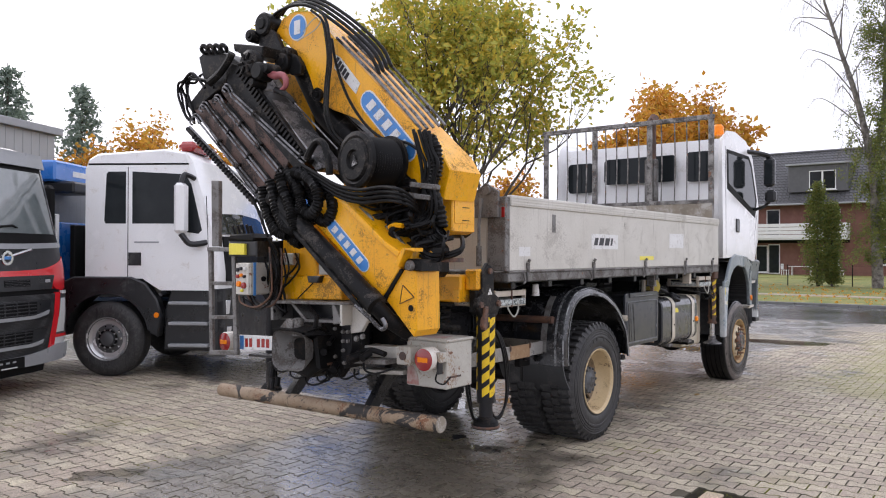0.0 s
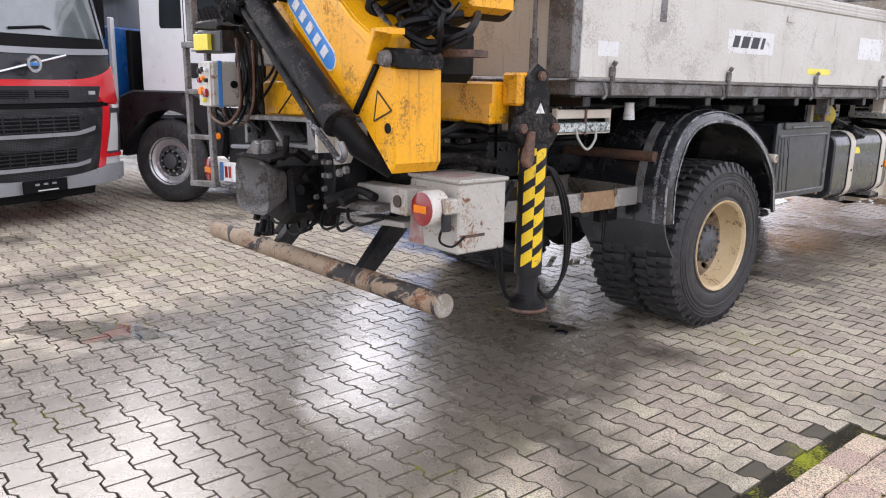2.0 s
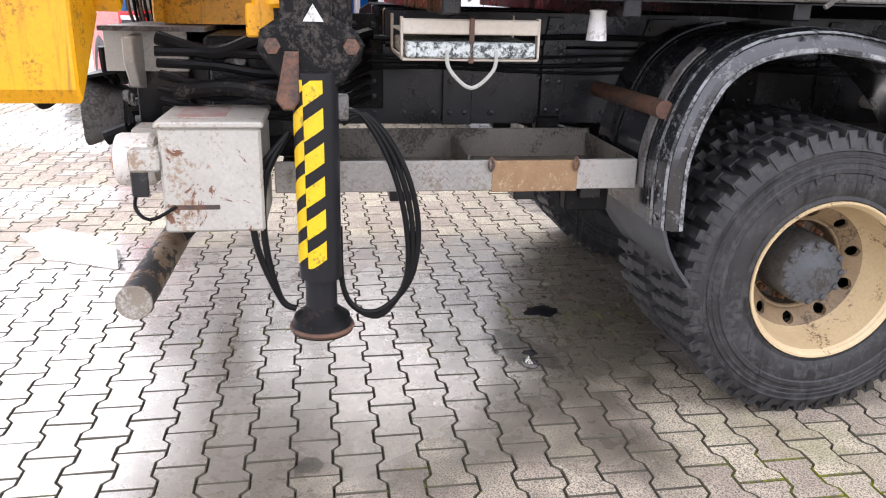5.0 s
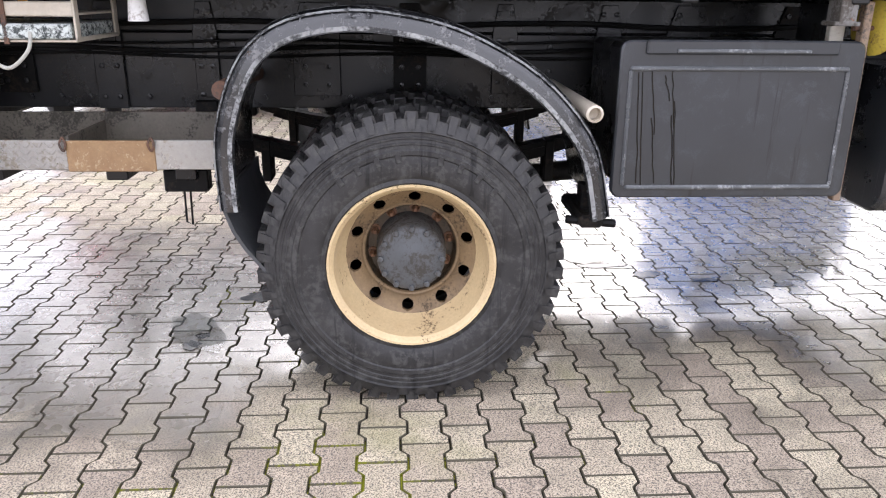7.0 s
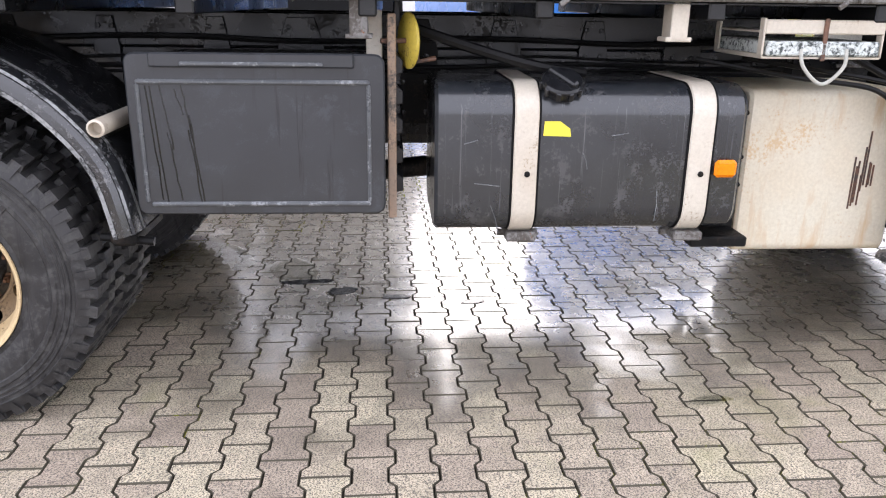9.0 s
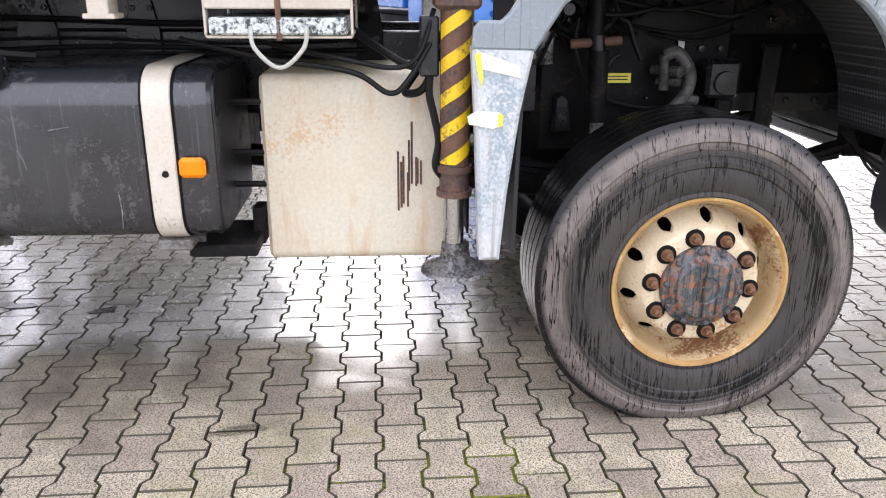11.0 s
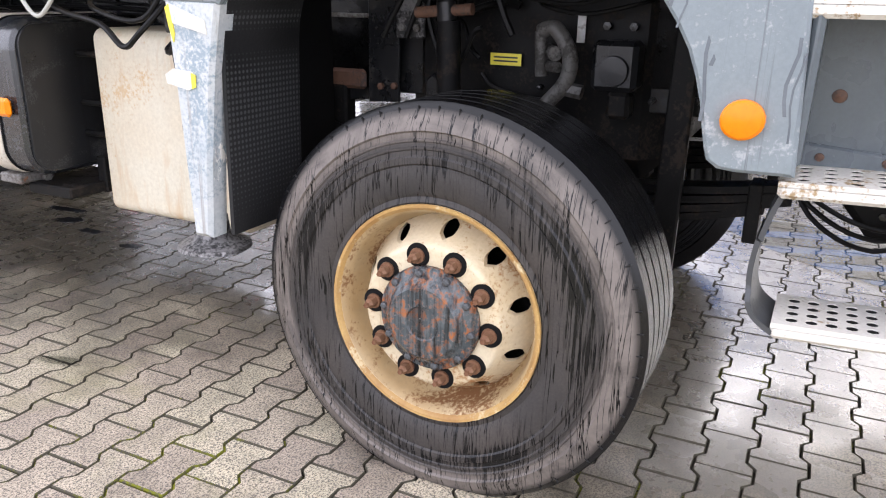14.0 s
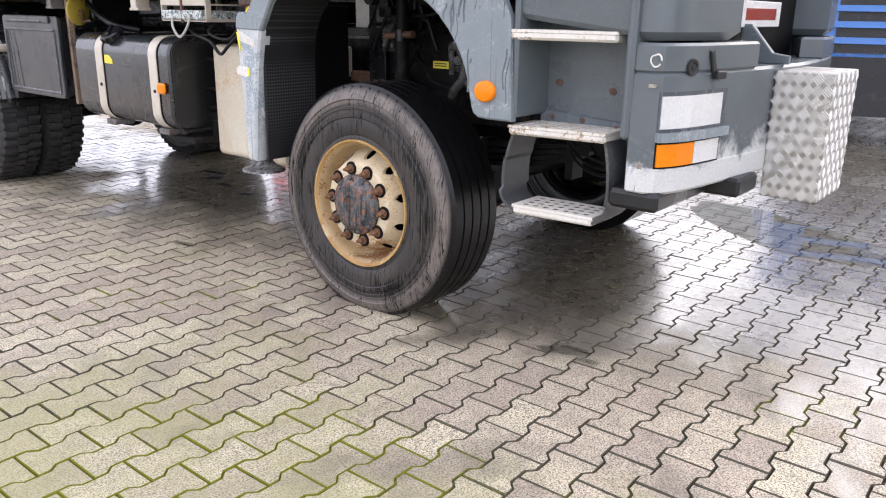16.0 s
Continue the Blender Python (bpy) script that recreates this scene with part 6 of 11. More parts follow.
    for y in (5.16, 5.30, 5.45, 5.56):
        part("bolt", Geo().lathe([(0.0, 0.011), (0.006, 0.010), (0.008, 0)], (0, 0, 0), n=10), M["rust"], well).matrix_basis = pose(1.0 * sx, y, 1.05, 0, 0, 0 if sx > 0 else 180)
    for y in (5.18, 5.42):
        part("bolt", Geo().lathe([(0.0, 0.018), (0.008, 0.016), (0.010, 0.008), (0.012, 0)], (0, 0, 0), n=12), M["rust"], well).matrix_basis = pose(0.985 * sx, y, 1.20, 0, 0, 0 if sx > 0 else 180)


def tread(z, x0, x1, y0, y1, holes):
    """A boarding step with a pierced top."""
    g = Geo()
    g.box(x0, x1, y0, y1, z - 0.042, z - 0.006, 0.010)
    cols, rows = 7, 4
    w, d = (y1 - y0 - 0.04) / cols, (x1 - x0 - 0.03) / rows
    for i in range(cols):
        for j in range(rows):
            cy, cx = y0 + 0.02 + w * (i + 0.5), x0 + 0.015 + d * (j + 0.5)
            cells = [(-w / 2, -d / 2), (0, -d / 2), (w / 2, -d / 2), (w / 2, 0), (w / 2, d / 2), (0, d / 2), (-w / 2, d / 2), (-w / 2, 0)]
            v, r = [], min(w, d) * 0.34
            for u, q in cells:
                v.append((cx + q, cy + u, z))
            for u, q in cells:
                a = math.atan2(q, u)
                v.append((cx + r * math.sin(a), cy + r * math.cos(a), z))
            for u, q in cells:
                a = math.atan2(q, u)
                v.append((cx + r * math.sin(a), cy + r * math.cos(a), z - 0.0062))
            g.add(v, [(k, (k + 1) % 8, 8 + (k + 1) % 8, 8 + k) for k in range(8)] + [(8 + k, 8 + (k + 1) % 8, 16 + (k + 1) % 8, 16 + k) for k in range(8)])
    e = 0.02
    g.add([(x0, y0, z), (x1, y0, z), (x1, y1, z), (x0, y1, z), (x0 + 0.015, y0 + e, z), (x1 - 0.015, y0 + e, z), (x1 - 0.015, y1 - e, z), (x0 + 0.015, y1 - e, z),
           (x0, y0, z - 0.012), (x1, y0, z - 0.012), (x1, y1, z - 0.012), (x0, y1, z - 0.012)],
          [(0, 1, 5, 4), (1, 2, 6, 5), (2, 3, 7, 6), (3, 0, 4, 7), (0, 8, 9, 1), (1, 9, 10, 2), (2, 10, 11, 3), (3, 11, 8, 0)])
    return g


for sx in (1, -1):
    m = Matrix() if sx > 0 else Matrix.Diagonal((-1, 1, 1, 1))
    for z, x0, x1, y0, y1 in ((1.435, 1.06, 1.21, 5.06, 5.53), (1.05, 0.985, 1.19, 5.09, 5.50), (0.675, 0.97, 1.17, 5.12, 5.455)):
        ob = part("boarding_step", tread(z, x0, x1, y0, y1, 1), M["cream_step"], truck, "off-white pierced boarding step")
        ob.matrix_basis = m
        # black sheet just below the pierced top paints the shade in the holes
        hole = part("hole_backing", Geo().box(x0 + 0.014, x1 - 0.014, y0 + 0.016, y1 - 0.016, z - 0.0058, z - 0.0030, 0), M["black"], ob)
    for line in (((5.115, 1.045), (5.085, 0.96), (5.065, 0.86), (5.06, 0.77), (5.075, 0.69), (5.125, 0.645)),
                 ((5.480, 1.045), (5.500, 0.96), (5.512, 0.86), (5.512, 0.77), (5.495, 0.69), (5.450, 0.645))):
        bent = [(q.y, q.z) for q in curve([(0, y, z) for y, z in line])]
        g = Geo().sweep(bent, [(0.98, -0.006), (1.165, -0.006), (1.165, 0.006), (0.98, 0.006)], True)
        ob = part("step_strap", g, M["grey_rubber"], truck, "grey rubber step strap")
        ob.matrix_basis = m
# bumper
g = Geo()
BUMP = [(1.083, 5.665), (1.085, 5.735), (1.068, 5.770), (1.02, 5.80), (0.94, 5.825), (0.75, 5.857), (0.41, 5.90), (0, 5.93)]
full = BUMP + [(-x, y) for x, y in BUMP[-2::-1]]
g.prism(full + [(-0.95, 5.60), (0.95, 5.60)], "z", 0.845, 1.20, 0.012)
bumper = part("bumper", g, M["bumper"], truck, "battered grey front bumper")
for sx in (1, -1):
    side_top = [(1.083, 5.665), (1.085, 5.735), (1.068, 5.770), (1.02, 5.80), (0.94, 5.825), (0.75, 5.857), (0.47, 5.892), (0.42, 5.80), (0.9, 5.62)]
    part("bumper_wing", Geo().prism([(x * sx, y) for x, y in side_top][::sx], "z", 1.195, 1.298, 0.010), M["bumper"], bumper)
g = Geo().prism([(x * 1.004, y + 0.004) for x, y in full] + [(-0.95, 5.6), (0.95, 5.6)], "z", 0.762, 0.868, 0.012)
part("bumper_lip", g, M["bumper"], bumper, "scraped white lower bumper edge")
g = Geo().box(-1.07, 1.09, 5.60, 5.80, 0.70, 0.772, 0.015)
g.box(0.40, 0.62, 5.74, 5.93, 0.70, 0.775, 0.012)
part("bumper_beam", g, M["plastic"], bumper, "black beam below the bumper")
for sx in (1, -1):
    top = [(1.075, 5.60), (1.078, 5.725), (1.06, 5.76), (1.012, 5.79), (0.93, 5.815), (0.74, 5.847), (0.62, 5.86), (0.60, 5.60)]
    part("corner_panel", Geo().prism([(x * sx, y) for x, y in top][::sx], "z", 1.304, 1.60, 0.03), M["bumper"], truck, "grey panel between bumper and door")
part("grille", Geo().box(-0.62, 0.62, 5.62, 5.70, 1.20, 1.62, 0.02), M["black"], truck, "dark front grille opening")
g = Geo().prism([(5.72, 1.20), (5.93, 1.20), (5.93, 1.235), (5.86, 1.245), (5.76, 1.36), (5.72, 1.36)], "x", 0.17, 0.20, 0.004)
part("step_cheek", g, M["cab_mid"], bumper, "grey cheek of the front step")
for sx in (1, -1):
    m = Matrix() if sx > 0 else Matrix.Diagonal((-1, 1, 1, 1))

    def corner(a0, a1, z0, z1, out, mat, name, label):
        pts = [(1.083, 5.70), (1.085, 5.735), (1.068, 5.770), (1.02, 5.80), (0.94, 5.825), (0.85, 5.842), (0.75, 5.857), (0.60, 5.877)]
        steps = [a0 + (a1 - a0) * i / 6 for i in range(7)]
        sel = [tuple(float(np.interp(u, range(len(pts)), [q[k] for q in pts])) for k in (0, 1)) for u in steps]
        v, n = [], len(sel)
        for z in (z0, z1):
            for x, y in sel:
                d = Vector((x - 0.72, y - 5.25)).normalized()
                v += [(x + d.x * out, y + d.y * out, z), (x - d.x * 0.02, y - d.y * 0.02, z)]
        f = []
        for i in range(n - 1):
            a, b, c, d_ = 2 * i, 2 * i + 2, 2 * n + 2 * i + 2, 2 * n + 2 * i
            f += [(a, b, c, d_), (a, a + 1, b + 1, b), (d_, c, c + 1, d_ + 1)]
        f += [(0, 2 * n, 2 * n + 1, 1), (2 * n - 2, 2 * n - 1, 4 * n - 1, 4 * n - 2)]
        ob = part(name, Geo().add(v, f), mat, bumper, label)
        ob.matrix_basis = m
        return ob

    corner(1.8, 6.35, 0.990, 1.132, 0.003, M["cab_dark"], "lamp_frame", "dark lamp recess")
    corner(2.05, 6.1, 1.003, 1.118, 0.006, M["white_lens"], "headlight", "milky white headlight")
    corner(1.75, 6.4, 0.957, 0.990, 0.022, M["cab_grey"], "lamp_bar", "pale bar between the lamps")
    corner(1.8, 6.2, 0.860, 0.956, 0.004, M["black"], "lamp_frame", "dark lamp surround")
    corner(1.95, 4.4, 0.868, 0.949, 0.010, M["orange"], "indicator", "orange indicator lens")
    corner(4.45, 6.1, 0.868, 0.949, 0.009, M["white_lens"], "fog_lamp", "white fog lamp lens")
ring_ = [(1.084, 5.745 + 0.020 * math.cos(k * 0.62), 1.240 + 0.022 * math.sin(k * 0.62) * (1 if k % 3 else 0.8)) for k in range(10)]
part("scratch", Geo().tube(curve(ring_), 0.0035, 5), M["filler"], bumper, "white scratched ring in the paint")
part("scratch", Geo().prism([(5.705, 0.775), (5.725, 0.78), (5.730, 0.81), (5.722, 0.83), (5.728, 0.86), (5.716, 0.89), (5.708, 0.86), (5.712, 0.82)], "x", 1.084, 1.0885, 0.0), M["wood"], bumper, "flaking paint on the corner")
part("scratch", Geo().prism([(5.725, 1.145), (5.752, 1.147), (5.755, 1.158), (5.725, 1.16)], "x", 1.078, 1.0865, 0.0), M["wood"], bumper, "small scuffed oval mark")
g = Geo().lathe([(0, 0.03), (0.006, 0.029), (0.006, 0.021), (0.002, 0.018), (0.002, 0.01), (0.005, 0.008), (0.005, 0)], (0, 0, 0), n=20)
part("plug", g, M["plastic"], bumper, "round black plug").matrix_basis = pose(0.955, 5.824, 1.215, 0, 0, 75)
g = Geo()
g.box(-0.006, 0.006, -0.012, 0.012, -0.05, 0.05, 0.004, pose(0.83, 5.85, 1.225, 20, 0, 78))
g.box(-0.006, 0.02, -0.03, 0.03, -0.02, 0.01, 0.004, pose(0.80, 5.86, 1.19, 0, 0, 78))
part("broken_bracket", g, M["plastic"], bumper, "broken black bracket")
# checker-plate box on the front
BOX = (-0.11, 0.293, 5.913, 6.138)
chk = part("front_box", Geo().box(BOX[0], BOX[1], BOX[2], BOX[3], 0.655, 1.18, 0.006), M["checker"], truck, "aluminium checker-plate box on the front")
rib = Geo()
for k in range(6):
    for q in range(11):
        s_ = 1 if (k + q) % 2 else -1
        for e in (-0.0165, -0.0082, 0.0, 0.0082, 0.0165):
            rib.box(-0.001, 0.0035, -0.019, 0.019, -0.0024, 0.0024, 0.001, pose(BOX[1], BOX[2] + 0.019 + 0.0375 * k, 0.681 + 0.0473 * q, 45 * s_) @ pose(0, 0, e))
for k in range(10):
    for q in range(11):
        s_ = 1 if (k + q) % 2 else -1
        for e in (-0.0165, -0.0082, 0.0, 0.0082, 0.0165):
            rib.box(-0.019, 0.019, -0.001, 0.0035, -0.0024, 0.0024, 0.001, pose(BOX[1] - 0.021 - 0.0385 * k, BOX[3], 0.681 + 0.0473 * q, 0, 45 * s_) @ pose(0, 0, e))
tagged(part("raised_tread", rib, M["tread_bar"], chk), kind="stuff")
plate_f = part("number_plate", Geo().box(-0.27, 0.25, 5.72, 5.73, 1.345, 1.455, 0.003), M["sticker_white"], truck, "white number plate with plain red bars")
part("bar", Geo().box(-0.2, 0.2, 5.729, 5.732, 1.375, 1.425, 0.001), M["red"], plate_f)

# dark steering gear and cab mounts behind the steps
part("cab_mount", Geo().box(-0.92, 0.92, 5.50, 5.62, 0.86, 1.12, 0.015), M["dark"], truck, "dark cab crossbeam behind the bumper")
gear = part("steering_gear", Geo().prism([(5.22, 0.90), (5.30, 0.80), (5.46, 0.78), (5.55, 0.86), (5.55, 1.08), (5.24, 1.08)], "x", 0.52, 0.74, 0.02), M["dark"], truck, "oily black steering gear")
part("gear_cover", Geo().lathe([(0.0, 0.075), (0.02, 0.072), (0.026, 0.05), (0.03, 0.0)], (0.74, 5.40, 0.92), "x", 20), M["chassis"], gear)
for k, (y, z) in enumerate(((5.33, 0.97), (5.47, 0.97), (5.33, 0.87), (5.47, 0.87))):
    part("bolt", Geo().lathe([(0.0, 0.012), (0.012, 0.011), (0.013, 0)], (0.74, y, z), "x", 6), M["chassis"], gear)
for k in range(3):
    part("steering_hose", Geo().tube(curve([(0.70, 5.05 + 0.02 * k, 1.0), (0.78, 5.16, 0.90 - 0.025 * k), (0.80, 5.32, 0.84 - 0.03 * k), (0.76, 5.5, 0.90)]), 0.007, 8), M["hose"], truck, "black hose sagging below the cab")


def reseat(ob, above, done):
    """Moves the lower front of the truck to where it stands: back, down and in, more so towards the bumper."""
    here = above @ ob.matrix_basis
    if ob.data is not None and ob.data.name not in done:
        done.add(ob.data.name)
        inv = here.inverted()
        for v in ob.data.vertices:
            p = here @ v.co
            low = min(max((2.1 - p.z) / 0.55, 0), 1)
            out = min(max((abs(p.x) - 0.6) / 0.3, 0), 1)
            inward = float(np.interp(p.y, (3.6, 4.5, 5.0, 5.2, 5.85), (0.02, 0.0, -0.055, -0.09, -0.125)))
            if ob.name.startswith(("boarding_step", "hole_backing", "step_strap")):
                inward = -0.067 - 0.13 * (p.y - 5.255) if p.z > 0.75 else -0.054 - 0.23 * (p.y - 5.285)
            p.x += math.copysign(1, p.x) * inward * out * low
            if ob.name.startswith(("boarding_step", "hole_backing", "step_strap")):
                p.z -= p.z * (0.080 if p.z > 1.3 else 0.092 if p.z > 0.9 else 0.062 + 0.07 * (p.y - 5.285) + 0.06 * max(p.z - 0.70, 0))
            else:
                p.z -= p.z * float(np.interp(p.y, (3.75, 4.3, 5.1, 5.45, 5.87), (0.0, 0.036, 0.072, 0.075, 0.125))) * low
            p.y += float(np.interp(p.y, (3.6, 4.3, 5.1, 5.85), (0.0, -0.06, -0.09, -0.105))) * (0.4 + 0.6 * low)
            v.co = inv @ p
    for child in ob.children:
        reseat(child, here, done)


moved = set()
for ob in sorted(set(truck.children) - before_cab, key=lambda o: o.name):
    if ob.name.split(".")[0] not in ("exhaust_pipe", "exhaust_guard", "bumper", "corner_panel", "grille", "front_box", "number_plate"):
        ob.matrix_basis = pose(0, AHEAD, 0.012) @ ob.matrix_basis
        reseat(ob, Matrix(), moved)

# front outrigger
LEG = (1.107, 3.567)
g = Geo().tube([(LEG[0], LEG[1], 0.83), (LEG[0], LEG[1], 1.5)], 0.048, 18)
leg = part("front_outrigger", g, M["rust"], truck, "rusty brown outrigger leg")
g = Geo().tube([(LEG[0], LEG[1], 0.64), (LEG[0], LEG[1], 0.9)], 0.034, 16)
part("ram_rod", g, M["chrome"], leg, "bare steel ram")
g = Geo().lathe([(0, 0.115), (0.012, 0.112), (0.03, 0.07), (0.05, 0.05), (0.1, 0.045)], (LEG[0], LEG[1] + 0.006, 0.558), "z", 26)
part("foot", g, M["slide"], leg, "round steel foot")
for z in (0.82, 0.90, 1.42):
    part("collar", Geo().lathe([(0, 0.058), (0.022, 0.058)], (LEG[0], LEG[1], z), "z", 20), M["rust"], leg)
part("leg_clamp", Geo().box(1.0, 1.165, 3.50, 3.64, 1.40, 1.60, 0.012), M["rust"], leg)


def hazard(parent, c, r, z0, z1, step_, slant, n=10, gap=0.5):
    """Slanting film stripes laid round a leg."""
    g = Geo()
    k, z = 0, z0
    while z < z1 - step_ * 0.5:
        v, f = [], []
        for i in range(n + 1):
            a = radians(-72 + 144 * i / n)
            s = slant * (i / n - 0.5)
            for zz in (z + s, z + s + step_ * gap):
                v.append((c[0] + r * math.cos(a), c[1] + r * math.sin(a), min(max(zz, z0), z1)))
        for i in range(n):
            f.append((2 * i, 2 * i + 2, 2 * i + 3, 2 * i + 1))
        g.add(v, f)
        z += step_
        k += 1
    return part("hazard_stripe", g, M["hazard_yellow"], parent, "yellow warning stripes on black")


hazard(leg, LEG, 0.0495, 0.93, 1.42, 0.105, 0.08, gap=0.42)
part("valve", Geo().box(1.075, 1.12, 3.455, 3.515, 1.20, 1.38, 0.006), M["plastic"], leg, "black valve block")
part("hose", Geo().tube(curve([(1.10, 3.49, 1.22), (1.11, 3.485, 1.15), (1.115, 3.50, 1.08), (1.115, 3.515, 1.0), (1.115, 3.505, 0.92), (1.11, 3.53, 0.88)]), 0.012, 8), M["hose"], leg, "black hose down the leg")
part("hose", Geo().tube(curve([(0.98, 3.25, 1.33), (1.07, 3.40, 1.24), (1.09, 3.485, 1.215), (1.09, 3.46, 1.155), (1.06, 3.41, 1.15), (1.0, 3.47, 1.23)]), 0.013, 8), M["hose"], leg, "looped black hose")

before_axle = set(truck.children)
# things round the front axle
shock = part("shock_absorber", Geo().tube([(0.60, 4.212, 1.02), (0.60, 4.205, 1.285)], 0.038, 16), M["dark"], truck, "black shock absorber")
part("shock_collar", Geo().tube([(0.60, 4.20, 1.285), (0.60, 4.195, 1.34)], 0.030, 14), M["chassis"], shock)
part("shock_rod", Geo().tube([(0.60, 4.218, 0.86), (0.60, 4.215, 1.03)], 0.026, 14), M["rack"], shock, "pale lower tube")
part("shock_pin", Geo().tube([(0.60, 4.094, 1.307), (0.60, 4.286, 1.321)], 0.018, 12), M["rust"], shock, "rusty cross pin")
part("shock_tower", Geo().tube([(0.58, 4.19, 1.33), (0.58, 4.19, 1.55)], 0.034, 14), M["dark"], shock)
brk = part("steel_bracket", Geo().prism([(3.951, 1.217), (4.06, 1.222), (4.058, 1.348), (3.951, 1.341)], "x", 0.47, 0.482, 0.004), M["slide"], truck, "bare steel bracket with two bolts")
part("bracket_arm", Geo().prism([(3.90, 1.341), (4.02, 1.345), (4.079, 1.321), (4.066, 1.315), (3.955, 1.46), (3.90, 1.48)], "x", 0.462, 0.472, 0.002), M["slide"], brk)
for y in (3.978, 4.034):
    part("bolt", Geo().lathe([(0.48, 0.014), (0.495, 0.013), (0.496, 0)], (0, y, 1.254), n=6), M["steel"], brk, "steel bolt")
ch = part("mount_plate", Geo().prism([(3.822, 0.993), (3.946, 1.0), (3.943, 1.50), (3.824, 1.50)], "x", 0.44, 0.452, 0.003), M["chassis"], truck, "black mounting plate with bolts")
for y, z in ((3.863, 1.204), (3.863, 1.096), (3.875, 1.051), (3.929, 1.055), (3.918, 1.245), (3.918, 1.40), (3.85, 1.36)):
    part("bolt", Geo().lathe([(0.45, 0.013), (0.464, 0.012), (0.465, 0)], (0, y, z), n=6), M["rust"] if z < 1.06 else M["chassis"], ch, "bolt head")
part("grey_panel", Geo().box(0.26, 0.30, 3.56, 3.77, 1.284, 1.60, 0.006), M["alu"], truck, "pale panel streaked with oil")
part("side_member", Geo().prism([(3.60, 0.98), (3.81, 0.993), (3.81, 1.29), (3.60, 1.276)], "x", 0.38, 0.40, 0.004), M["chassis"], truck, "dark recessed frame member")
part("member_edge", Geo().box(0.39, 0.415, 3.60, 3.81, 1.277, 1.292, 0.003), M["steel"], truck)
part("rusty_block", Geo().box(0.40, 0.43, 3.64, 3.79, 1.03, 1.10, 0.012), M["rust"], truck, "rusty block on the frame")
part("rail_label", Geo().box(0.435, 0.4375, 4.28, 4.387, 1.146, 1.184, 0.0005), M["sticker_yellow"], truck, "small yellow label on the rail")
for k in range(2):
    part("print_bar", Geo().box(0.437, 0.4385, 4.292, 4.375, 1.157 + 0.012 * k, 1.162 + 0.012 * k, 0), M["ink"], truck)
part("white_tag", Geo().box(0.436, 0.4395, 4.566, 4.592, 1.228, 1.312, 0.0005), M["sticker_white"], truck, "small white tag")
vb = part("steering_valve", Geo().tube([(0.53, 4.49, 1.13), (0.53, 4.482, 1.262)], 0.019, 12), M["grimy_pipe"], truck, "grey valve with bent pipes")
part("valve_pipe", Geo().tube(curve([(0.53, 4.482, 1.26), (0.54, 4.53, 1.272), (0.55, 4.582, 1.20), (0.55, 4.575, 1.12), (0.55, 4.515, 1.045), (0.54, 4.48, 0.98)]), 0.024, 12), M["grimy_pipe"], vb, "thick grey pipe bend")
part("valve_stub", Geo().tube([(0.44, 4.475, 1.20), (0.56, 4.54, 1.20)], 0.022, 12), M["grimy_pipe"], vb)
part("valve_stub", Geo().tube([(0.50, 4.47, 1.16), (0.55, 4.55, 1.16)], 0.016, 10), M["grimy_pipe"], vb)
part("valve_nut", Geo().tube([(0.54, 4.56, 1.10), (0.54, 4.625, 1.09)], 0.022, 6), M["grimy_pipe"], vb)
sbx = part("steering_box", Geo().box(0.46, 0.56, 4.65, 4.785, 1.10, 1.245, 0.015), M["chassis"], truck, "black steering gear box")
part("box_cover", Geo().lathe([(0.56, 0.045), (0.575, 0.042), (0.577, 0)], (0, 4.72, 1.16), n=20), M["chassis"], sbx)
part("box_foot", Geo().box(0.48, 0.55, 4.70, 4.77, 1.02, 1.10, 0.012), M["dark"], sbx)
for y, z in ((4.66, 1.28), (4.74, 1.28)):
    part("bolt", Geo().lathe([(0.434, 0.014), (0.448, 0.013), (0.449, 0)], (0, y, z), n=6), M["chassis"], sbx, "bolt head")
part("steering_lever", Geo().prism([(4.86, 0.55), (4.94, 0.55), (4.95, 1.30), (4.88, 1.30)], "x", 0.5, 0.53, 0.006), M["dark"], truck, "black steering lever")
part("lug", Geo().prism([(4.07, 0.96), (4.14, 0.965), (4.125, 1.09), (4.10, 1.112), (4.075, 1.09)], "x", 0.44, 0.50, 0.006), M["chassis"], truck, "black lug on the frame")
line = curve([(0.30, 3.84, 0.842), (0.30, 3.93, 0.895), (0.32, 4.03, 0.955)], 14)
pipe_rings = []
for i, q in enumerate(line[:-1]):
    pipe_rings += [q, q.lerp(line[i + 1], 0.5)]
part("flexible_pipe", Geo().tube(pipe_rings, 0.044, 12), surf("ribbed_brass_pipe", (0.26, 0.19, 0.07), (0.16, 0.12, 0.05), rough=0.35, metal=0.5), truck, "ribbed brown flexible pipe")
part("exhaust_pipe", Geo().tube(curve([(0.1, 3.3, 0.80), (0.25, 3.65, 0.80), (0.30, 3.84, 0.842)]), 0.052, 14), M["dark"], truck, "dark exhaust pipe")
part("pipe_clamp", Geo().tube([(0.29, 3.735, 0.81), (0.295, 3.76, 0.815)], 0.062, 14), M["steel"], truck, "steel pipe clamp")
random.seed(21)
for k, (y, z) in enumerate(((4.0, 1.42), (4.02, 1.50), (4.08, 1.47), (4.12, 1.38), (4.27, 1.40), (4.3, 1.22), (4.15, 1.30), (4.05, 1.36))):
    pts = [(0.50 + 0.03 * (k % 3), y + 0.03 * i * (-1) ** k, z + 0.06 - 0.05 * i + random.uniform(-0.02, 0.02)) for i in range(5)]
    part("air_line", Geo().tube(curve(pts, 4), random.uniform(0.006, 0.012), 6), M["hose"], truck, "thin black air line")
